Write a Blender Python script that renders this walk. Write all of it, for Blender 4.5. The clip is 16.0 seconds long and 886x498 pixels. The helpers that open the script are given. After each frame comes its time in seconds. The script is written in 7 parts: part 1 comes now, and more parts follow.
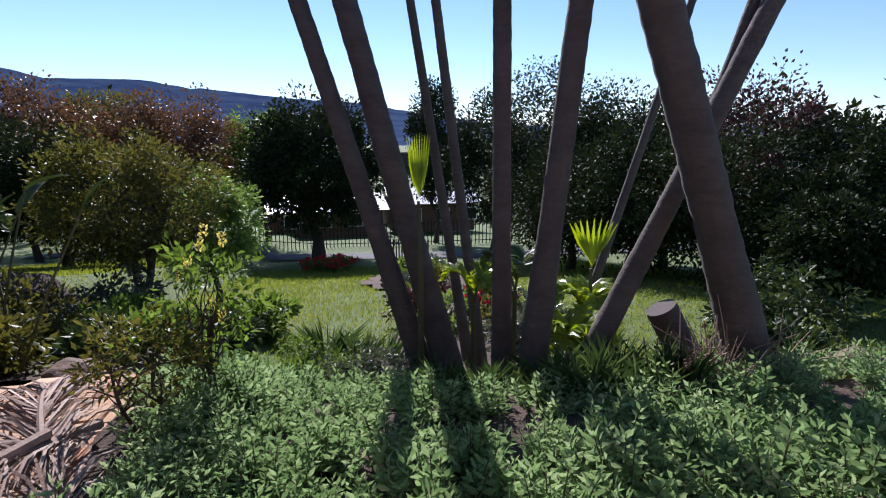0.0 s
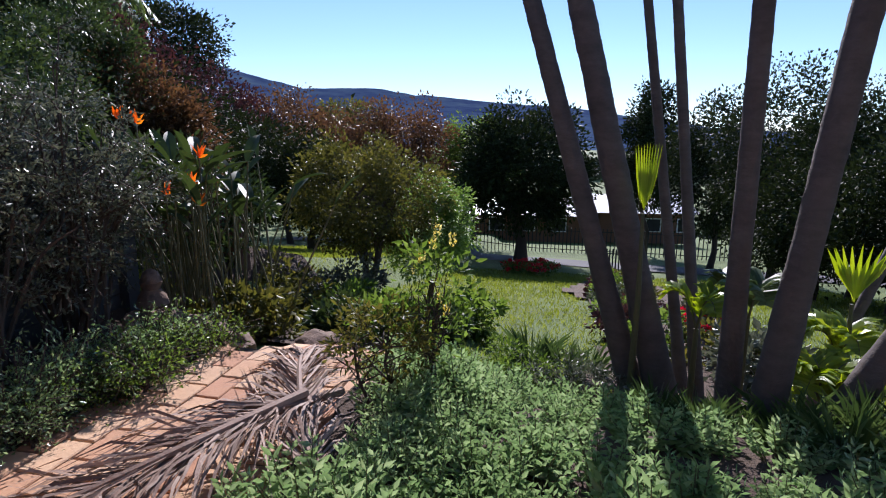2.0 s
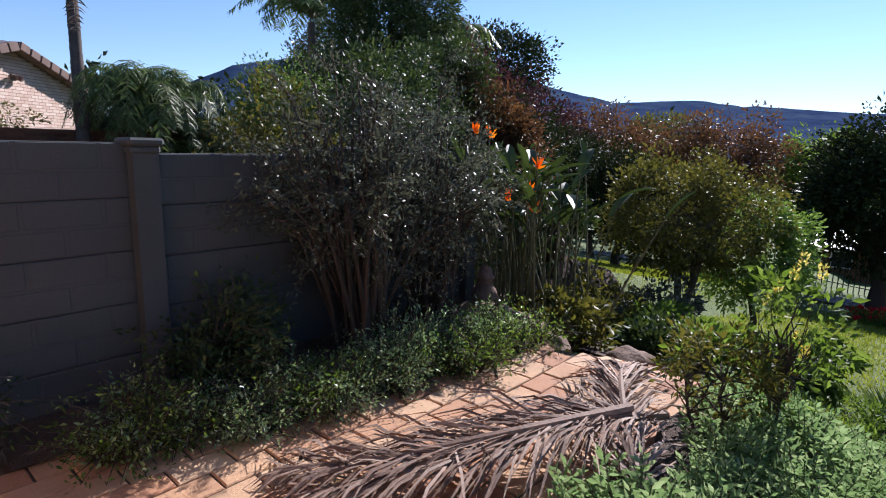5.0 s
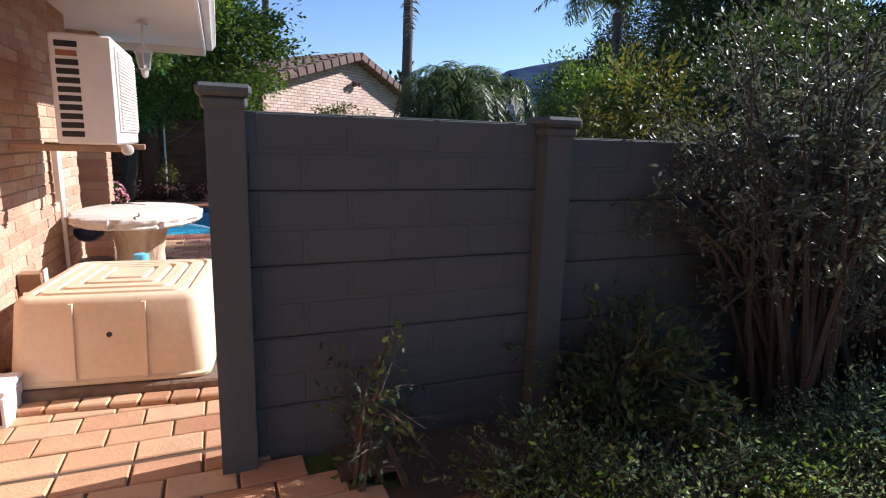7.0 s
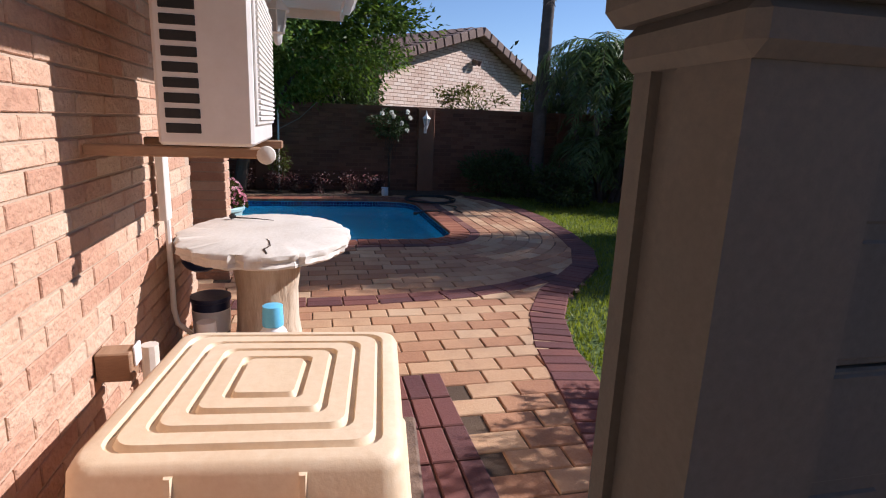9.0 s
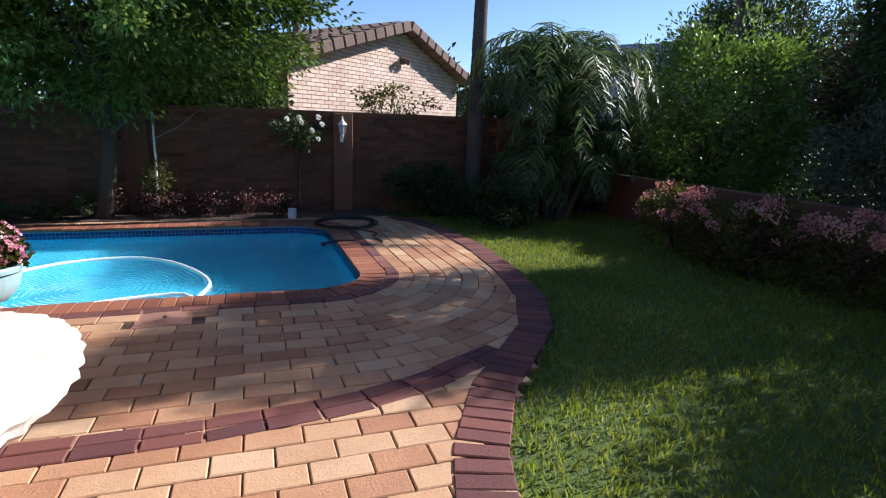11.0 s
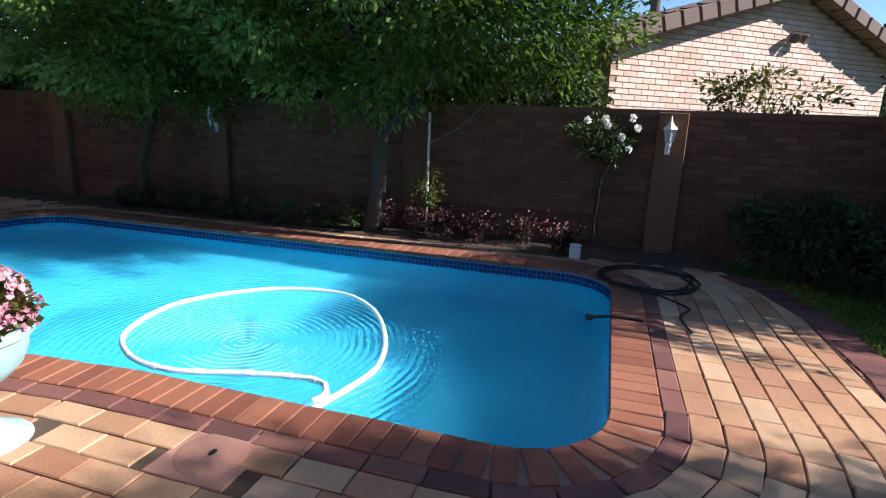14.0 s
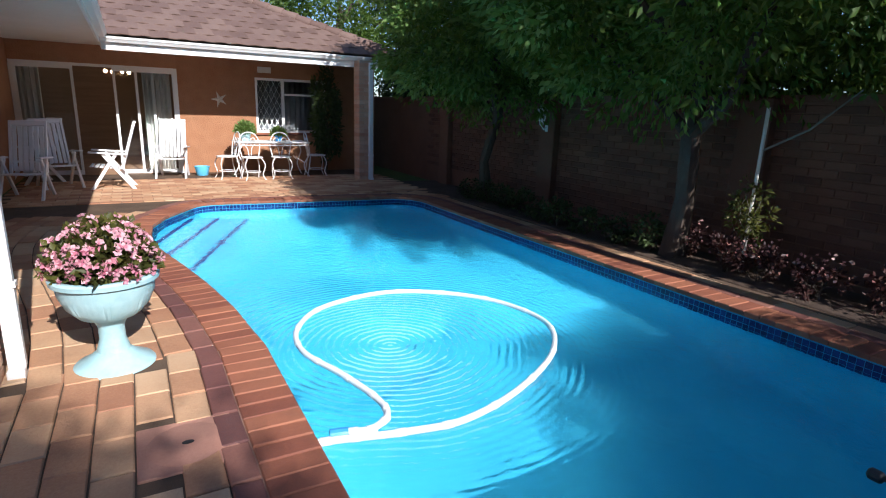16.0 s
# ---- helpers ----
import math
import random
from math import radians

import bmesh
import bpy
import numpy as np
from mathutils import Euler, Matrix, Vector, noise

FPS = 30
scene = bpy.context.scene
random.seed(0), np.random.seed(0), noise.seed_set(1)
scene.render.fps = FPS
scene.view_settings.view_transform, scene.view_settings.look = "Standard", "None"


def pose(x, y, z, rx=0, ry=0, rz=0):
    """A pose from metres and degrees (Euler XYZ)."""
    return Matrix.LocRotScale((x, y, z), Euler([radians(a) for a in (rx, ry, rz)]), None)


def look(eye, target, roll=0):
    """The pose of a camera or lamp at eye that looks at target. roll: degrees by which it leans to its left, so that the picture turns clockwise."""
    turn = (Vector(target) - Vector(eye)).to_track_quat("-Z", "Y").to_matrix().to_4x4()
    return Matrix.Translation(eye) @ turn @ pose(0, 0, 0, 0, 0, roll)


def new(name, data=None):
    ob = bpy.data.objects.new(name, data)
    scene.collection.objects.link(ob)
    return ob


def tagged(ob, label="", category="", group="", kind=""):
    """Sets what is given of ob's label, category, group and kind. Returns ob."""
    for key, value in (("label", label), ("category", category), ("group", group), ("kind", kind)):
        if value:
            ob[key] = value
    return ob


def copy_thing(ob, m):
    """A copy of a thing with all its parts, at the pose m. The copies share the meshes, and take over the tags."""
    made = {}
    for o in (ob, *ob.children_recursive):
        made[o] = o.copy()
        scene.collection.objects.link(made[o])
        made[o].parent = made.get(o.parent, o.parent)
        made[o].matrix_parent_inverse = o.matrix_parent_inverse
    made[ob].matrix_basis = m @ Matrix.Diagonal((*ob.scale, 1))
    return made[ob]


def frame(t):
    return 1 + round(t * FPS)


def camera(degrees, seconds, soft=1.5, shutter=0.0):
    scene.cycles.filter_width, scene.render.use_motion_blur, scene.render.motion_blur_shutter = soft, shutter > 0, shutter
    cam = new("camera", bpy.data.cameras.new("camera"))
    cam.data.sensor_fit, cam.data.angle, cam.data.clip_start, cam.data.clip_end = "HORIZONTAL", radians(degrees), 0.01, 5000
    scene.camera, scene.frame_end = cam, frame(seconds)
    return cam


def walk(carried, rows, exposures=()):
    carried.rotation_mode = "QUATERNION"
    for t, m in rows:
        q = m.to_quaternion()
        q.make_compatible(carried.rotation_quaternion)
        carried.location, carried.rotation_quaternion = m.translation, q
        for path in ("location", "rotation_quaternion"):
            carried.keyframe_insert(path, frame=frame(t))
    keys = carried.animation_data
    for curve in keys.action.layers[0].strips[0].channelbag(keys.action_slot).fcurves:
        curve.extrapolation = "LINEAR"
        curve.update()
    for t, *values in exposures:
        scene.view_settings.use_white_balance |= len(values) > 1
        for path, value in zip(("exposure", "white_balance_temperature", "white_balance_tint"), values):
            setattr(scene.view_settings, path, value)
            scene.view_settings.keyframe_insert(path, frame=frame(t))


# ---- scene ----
cam = camera(77.5, 16.0, soft=1.1)
METRES, EYE, TILT, LEAN, TURN = 10.0, 1.5, 0.0, 0.0, -9.8
ROWS = [
    (0.0, 0.0, 0.0, 0.0, -0.01, -11.75, 0.07),
    (0.5, -0.0031, -0.0009, 0.0009, 5.29, -11.65, -0.08),
    (1.0, -0.0054, -0.0014, 0.0015, 10.78, -11.58, -0.21),
    (1.5, -0.0085, -0.0021, 0.0019, 16.03, -11.48, -0.37),
    (2.0, -0.0123, -0.0036, 0.0024, 20.98, -11.41, -0.53),
    (2.5, -0.0151, -0.0048, 0.0027, 26.06, -11.37, -0.61),
    (3.0, -0.0172, -0.0056, 0.0027, 31.11, -11.26, -0.71),
    (3.5, -0.0186, -0.007, 0.0031, 36.59, -11.08, -0.78),
    (6.0, -0.067, -0.0369, -0.0013, 63.65, -10.48, -1.49),
    (6.5, -0.1021, -0.0468, -0.0038, 71.22, -10.66, -1.52),
    (7.0, -0.1382, -0.0648, -0.01, 78.03, -10.94, -1.59),
    (7.5, -0.1794, -0.0843, -0.0116, 82.03, -12.66, -1.71),
    (8.0, -0.2235, -0.1041, -0.0085, 85.54, -12.91, -1.84),
    (8.5, -0.2706, -0.1219, -0.0071, 87.33, -12.95, -2.02),
    (9.0, -0.3167, -0.1326, -0.0056, 87.04, -12.92, -2.16),
    (9.5, -0.3597, -0.1309, -0.0045, 85.58, -12.79, -2.16),
    (12.0, -0.5766, -0.0614, 0.0041, 80.11, -12.25, -1.79),
    (12.5, -0.6248, -0.0596, 0.0046, 87.13, -12.42, -1.93),
    (13.0, -0.673, -0.0573, 0.0043, 96.67, -12.64, -2.1),
    (13.5, -0.7193, -0.0529, 0.0031, 106.65, -12.83, -2.21),
    (14.0, -0.7663, -0.0444, -0.0003, 117.03, -13.05, -2.25),
    (14.5, -0.8142, -0.0312, -0.0018, 128.55, -13.38, -2.3),
    (15.0, -0.8621, -0.0141, -0.0024, 139.46, -13.7, -2.24),
    (15.5, -0.9072, 0.0002, -0.0027, 150.01, -13.98, -2.12),
    (16.0, -0.948, 0.0081, -0.0019, 160.82, -14.21, -1.98),
]
# exposure rows: seconds, stops
EXPOSURES = [(0.0, 0.66, 5900, 22), (3.5, 0.68, 5900, 22), (7.0, 0.85, 6100, 17), (9.4, 0.42, 6050, 18), (12.5, 1.2, 6080, 12), (16.0, 0.70, 6020, 13)]
walk(cam, [(t, pose(0, 0, EYE, TILT, LEAN, TURN) @ pose(METRES * x, METRES * y, METRES * z, 90 + pitch, roll, yaw)) for t, x, y, z, yaw, pitch, roll in ROWS], EXPOSURES)

# ---- world and sun ----
SUN_ELEVATION, SUN_AZIMUTH = 33.0, -6.0  # azimuth: degrees from +y towards +x
world = bpy.data.worlds.new("sky_world")
scene.world = world
world.use_nodes = True
wn = world.node_tree
wn.nodes.clear()
sky = wn.nodes.new("ShaderNodeTexSky")
sky.sky_type = "NISHITA"
sky.sun_disc = False
sky.sun_elevation = radians(SUN_ELEVATION)
sky.sun_rotation = radians(SUN_AZIMUTH)
sky.air_density, sky.dust_density, sky.ozone_density = 0.9, 0.0, 4.0
wbg = wn.nodes.new("ShaderNodeBackground")
wbg.inputs["Strength"].default_value = 0.095
wout = wn.nodes.new("ShaderNodeOutputWorld")
wn.links.new(sky.outputs[0], wbg.inputs[0])
wn.links.new(wbg.outputs[0], wout.inputs[0])
sun = new("sun", bpy.data.lights.new("sun", "SUN"))
sun.data.energy, sun.data.angle, sun.data.color = 5.0, radians(0.53), (1.0, 0.95, 0.88)
_e, _a = radians(SUN_ELEVATION), radians(SUN_AZIMUTH)
sun.matrix_world = look((math.sin(_a) * math.cos(_e) * 60, math.cos(_a) * math.cos(_e) * 60, math.sin(_e) * 60), (0, 0, 0))

# ---- mesh helpers ----
class Geo:
    """Vertices and faces gathered for one mesh."""

    def __init__(self):
        self.v, self.f = [], []

    def add(self, verts, faces, m=None):
        k = len(self.v)
        self.v += [tuple(m @ Vector(p)) if m is not None else tuple(p) for p in verts]
        self.f += [tuple(k + i for i in q) for q in faces]
        return self

    def box(self, x0, x1, y0, y1, z0, z1, m=None):
        return self.add([(x, y, z) for z in (z0, z1) for y in (y0, y1) for x in (x0, x1)],
                        [(0, 2, 3, 1), (4, 5, 7, 6), (0, 1, 5, 4), (2, 6, 7, 3), (0, 4, 6, 2), (1, 3, 7, 5)], m)

    def soft_box(self, x0, x1, y0, y1, z0, z1, b=0.01, m=None):
        """A box with chamfered edges all round."""
        c, h = Vector(((x0 + x1) / 2, (y0 + y1) / 2, (z0 + z1) / 2)), ((x1 - x0) / 2, (y1 - y0) / 2, (z1 - z0) / 2)
        b = min(b, *[0.45 * a * 2 for a in h])
        vs, ids = [], {}
        for s in [(i, j, k) for i in (-1, 1) for j in (-1, 1) for k in (-1, 1)]:
            for a in range(3):
                ids[s, a] = len(vs)
                vs.append(tuple(c[i] + s[i] * (h[i] - (0 if i == a else b)) for i in range(3)))
        fs = []
        for a in range(3):
            u, w = (a + 1) % 3, (a + 2) % 3
            for s in (-1, 1):
                q = []
                for su, sw in ((-1, -1), (1, -1), (1, 1), (-1, 1)):
                    k = [0, 0, 0]
                    k[a], k[u], k[w] = s, su, sw
                    q.append(ids[tuple(k), a])
                fs.append(tuple(q if s > 0 else q[::-1]))
            for su in (-1, 1):
                for sw in (-1, 1):
                    k0, k1 = [0, 0, 0], [0, 0, 0]
                    k0[a], k1[a] = -1, 1
                    k0[u] = k1[u] = su
                    k0[w] = k1[w] = sw
                    q = [ids[tuple(k0), u], ids[tuple(k1), u], ids[tuple(k1), w], ids[tuple(k0), w]]
                    fs.append(tuple(q if su * sw < 0 else q[::-1]))
        for s in [(i, j, k) for i in (-1, 1) for j in (-1, 1) for k in (-1, 1)]:
            q = [ids[s, 0], ids[s, 1], ids[s, 2]]
            fs.append(tuple(q if s[0] * s[1] * s[2] > 0 else q[::-1]))
        return self.add(vs, fs, m)

    def tube(self, path, radii, n=8, closed=False, caps=True, lumpy=0.0):
        """A tube along points; radii: one or one for each point."""
        pts = [Vector(p) for p in path]
        r = list(radii) if hasattr(radii, "__len__") else [radii] * len(pts)
        k0, count = len(self.v), len(pts)
        side = None
        for i, p in enumerate(pts):
            a = pts[i - 1] if (i or closed) else p
            c = pts[(i + 1) % count] if (i < count - 1 or closed) else p
            d = (c - a).normalized()
            if side is None:
                side = d.orthogonal().normalized()
            side = (side - d * side.dot(d)).normalized()
            up = d.cross(side)
            for j in range(n):
                t = 2 * math.pi * j / n
                w = r[i] * (1 + lumpy * noise.noise(p * 6 + Vector((j * 1.7, 0, 0))))
                self.v.append(tuple(p + (side * math.cos(t) + up * math.sin(t)) * w))
        for i in range(count if closed else count - 1):
            for j in range(n):
                a, b2 = k0 + i * n, k0 + ((i + 1) % count) * n
                self.f.append((a + j, a + (j + 1) % n, b2 + (j + 1) % n, b2 + j))
        if caps and not closed:
            self.f.append(tuple(k0 + j for j in range(n))[::-1])
            self.f.append(tuple(k0 + (count - 1) * n + j for j in range(n)))
        return self

    def lathe(self, profile, n=24, m=None, flute=0.0, flutes=0, z_range=(0, 0), sx=1.0, sy=1.0):
        """A profile of (radius, z) turned round z."""
        vs, fs = [], []
        for r, z in profile:
            for j in range(n):
                t = 2 * math.pi * j / n
                k = r * (1 + (flute * abs(math.sin(flutes * t / 2)) if z_range[0] <= z <= z_range[1] else 0))
                vs.append((k * math.cos(t) * sx, k * math.sin(t) * sy, z))
        for i in range(len(profile) - 1):
            for j in range(n):
                a, b = i * n, (i + 1) * n
                fs.append((a + j, a + (j + 1) % n, b + (j + 1) % n, b + j))
        fs.append(tuple(range(n))[::-1])
        fs.append(tuple((len(profile) - 1) * n + j for j in range(n)))
        return self.add(vs, fs, m)

    def prism(self, outline, z0, z1):
        """A flat outline (counter-clockwise) raised from z0 to z1."""
        n = len(outline)
        return self.add([(x, y, z0) for x, y in outline] + [(x, y, z1) for x, y in outline],
                        [tuple(range(n))[::-1], tuple(range(n, 2 * n))] + [(i, (i + 1) % n, n + (i + 1) % n, n + i) for i in range(n)])

    def ball(self, c, r, n=10, squash=1.0, lumpy=0.0, seed=0.0):
        vs, fs = [], []
        rings = max(4, n // 2)
        for i in range(rings + 1):
            for j in range(n):
                a, t = math.pi * i / rings, 2 * math.pi * j / n
                d = Vector((math.sin(a) * math.cos(t), math.sin(a) * math.sin(t), math.cos(a)))
                k = r * (1 + lumpy * noise.noise(d * 1.9 + Vector((seed, seed, 0))))
                vs.append((c[0] + d.x * k, c[1] + d.y * k, c[2] + d.z * k * squash))
        for i in range(rings):
            for j in range(n):
                fs.append((i * n + j, (i + 1) * n + j, (i + 1) * n + (j + 1) % n, i * n + (j + 1) % n))
        return self.add(vs, fs)


def mesh_from(name, geo, material, smooth=35):
    me = bpy.data.meshes.new(name)
    me.from_pydata(geo.v, [], geo.f)
    if material:
        me.materials.append(material)
    if smooth:
        me.polygons.foreach_set("use_smooth", [True] * len(me.polygons))
        me.set_sharp_from_angle(angle=radians(smooth))
    me.update()
    return me


def part(name, geo, material, parent=None, label="", m=None, smooth=35):
    """One mesh object, under a thing or a part, or at top level. geo: a Geo or a ready mesh."""
    ob = new(name, geo if isinstance(geo, bpy.types.Mesh) else mesh_from(name, geo, material, smooth))
    if parent is not None:
        ob.parent = parent
    if m is not None:
        ob.matrix_basis = m
    if label:
        ob["label"] = label
    if name in ("leaves", "frond_blade", "branchwork", "crown", "sunlit_leaves", "blossom", "stems"):
        ob["kind"] = "stuff"
    return ob


def thing(name, m, label, category, group="", kind=""):
    """An Empty at a thing's base."""
    ob = new(name)
    ob.matrix_basis = m
    ob.empty_display_size = 0.1
    return tagged(ob, label, category, group, kind)


def structure(name, geo, material, label, category, smooth=35):
    return tagged(part(name, geo, material, smooth=smooth), label, category, "", "structure")


def leaf_mesh(name, places, ways, sizes, widths, material, fold=0.25, roll=None, long=False):
    """Leaves as one mesh: each starts at a place, runs along its way, and is folded along its midrib."""
    p, w = np.asarray(places, float), np.asarray(ways, float)
    n = len(p)
    w /= np.linalg.norm(w, axis=1)[:, None] + 1e-9
    r = np.random.normal(size=(n, 3)) if roll is None else np.asarray(roll, float)
    s = np.cross(w, r)
    s /= np.linalg.norm(s, axis=1)[:, None] + 1e-9
    u = np.cross(s, w)
    L, W = np.broadcast_to(sizes, (n,))[:, None], np.broadcast_to(widths, (n,))[:, None]
    if long:  # a blade of two lengths that droops at the tip
        mid, tip = p + w * L * 0.5, p + w * L * 0.92 + np.array([0, 0, -1.0]) * L * 0.22
        vs = np.stack([p - s * W * 0.3, p + s * W * 0.3, mid + s * W * 0.5, mid - s * W * 0.5, tip], 1).reshape(-1, 3)
        loops = (np.arange(n)[:, None] * 5 + np.array([0, 1, 2, 3, 3, 2, 4])).ravel()
        starts, totals = (np.arange(n)[:, None] * 7 + np.array([0, 4])).ravel(), np.tile([4, 3], n)
    else:
        mid = p + w * L * 0.45
        vs = np.stack([p, mid + s * W * 0.5 + u * W * fold, p + w * L, mid - s * W * 0.5 + u * W * fold], 1).reshape(-1, 3)
        loops = (np.arange(n)[:, None] * 4 + np.array([0, 1, 2, 0, 2, 3])).ravel()
        starts, totals = np.arange(2 * n) * 3, np.full(2 * n, 3)
    me = bpy.data.meshes.new(name)
    me.vertices.add(len(vs))
    me.vertices.foreach_set("co", vs.ravel())
    me.loops.add(len(loops))
    me.loops.foreach_set("vertex_index", loops)
    me.polygons.add(len(starts))
    me.polygons.foreach_set("loop_start", starts)
    me.polygons.foreach_set("loop_total", totals)
    me.materials.append(material)
    me.update(calc_edges=True)
    return me


def crown_points(n, radii, clumps, spread, rng, hollow=0.55, flat_base=0.0):
    """Leaf places and outward ways for an uneven crown of clumps in an ellipsoid round the origin."""
    d = rng.normal(size=(clumps, 3))
    d /= np.linalg.norm(d, axis=1)[:, None]
    c = d * (hollow + (1 - hollow) * rng.random((clumps, 1)) ** 0.5) * (0.84 + 0.22 * rng.random((clumps, 1)))
    if flat_base:
        c[:, 2] = np.where(c[:, 2] < -flat_base, -flat_base * rng.random(clumps), c[:, 2])
    size = spread * (0.6 + 0.8 * rng.random(clumps))
    k = rng.integers(0, clumps, n)
    o = rng.normal(size=(n, 3))
    o /= np.linalg.norm(o, axis=1)[:, None]
    o *= rng.random((n, 1)) ** 0.45
    q = c[k] + o * size[k][:, None]
    ways = o * 0.9 + q * 0.5 + rng.normal(size=(n, 3)) * 0.5 + np.array([0, 0, -0.15])
    return q * np.asarray(radii), ways


def branch_path(a, b, rng, wobble=0.08, steps=5):
    a, b = Vector(a), Vector(b)
    out = []
    for i in range(steps + 1):
        t = i / steps
        k = wobble * (b - a).length * math.sin(math.pi * t)
        out.append(a.lerp(b, t) + Vector((rng.normal() * k, rng.normal() * k, abs(rng.normal()) * k * 0.5)))
    return out


def tree(name, at, height, radii, material, bark, label, n=9000, leaf=0.09, width=0.045, clumps=60, spread=0.3, trunk=0.12,
         stems=1, seed=1, category="tree", group="", hollow=0.5, centre=None, lean=(0, 0), limbs=7, flat_base=0.0):
    """A tree or shrub: tapered stems with limbs, and a crown of leaves in clumps round the height given."""
    rng = np.random.default_rng(seed)
    base = thing(name, pose(*at), label, category, group)
    c = Vector(centre) if centre else Vector((lean[0], lean[1], height - radii[2]))
    wood = Geo()
    for s in range(stems):
        foot = Vector((rng.normal() * 0.12 * (stems > 1) * radii[0], rng.normal() * 0.12 * (stems > 1) * radii[1], -0.06))
        top = c + Vector((rng.normal() * 0.3 * radii[0] * (stems > 1), rng.normal() * 0.3 * radii[1] * (stems > 1), 0.15 * radii[2]))
        path = branch_path(foot, top, rng, 0.03)
        wood.tube(path, [trunk * (1.25 if i == 0 else 1 - 0.14 * i) for i in range(len(path))], 9, lumpy=0.25)
        for i in range(limbs):
            d = rng.normal(size=3)
            d /= np.linalg.norm(d)
            end = c + Vector((d[0] * radii[0] * 0.8, d[1] * radii[1] * 0.8, d[2] * radii[2] * 0.75))
            start = path[2 + i % 3]
            lp = branch_path(start, end, rng, 0.07, 4)
            part("limb", Geo().tube(lp, [trunk * k for k in (0.5, 0.38, 0.27, 0.17, 0.07)], 6, caps=False), bark, base)
        part("trunk", wood, bark, base)
        wood = Geo()
    q, w = crown_points(n, radii, clumps, spread, rng, hollow, flat_base)
    q += np.array(c)
    part("crown", leaf_mesh("crown", q, w, leaf * (0.6 + 0.8 * rng.random(n)), width * (0.7 + 0.6 * rng.random(n)), material), material, base)
    return base


# ---- ground height ----
def ramp(y, pairs):
    return float(np.interp(y, [a for a, _ in pairs], [b for _, b in pairs]))


def ground_z(x, y):
    s = min(1.0, max(0.0, (-3.6 - x) / 0.6))
    yy = y - 3.6 * s
    dip = ramp(yy, [(2.6, 0.0), (3.3, 0.17), (3.8, 0.33), (4.4, 0.33), (5.2, 0.25), (8.0, 0.1), (12.0, 0.0)]) * min(1.0, max(0.0, (x + 1.0) / 0.7))
    return -dip + ramp(yy, [(3.2, 0.0), (5.0, -0.5), (8.0, -1.15), (20.0, -3.45), (30.0, -4.7), (60.0, -8.5), (160.0, -30.0), (700.0, -60.0), (6000.0, -60.0)])

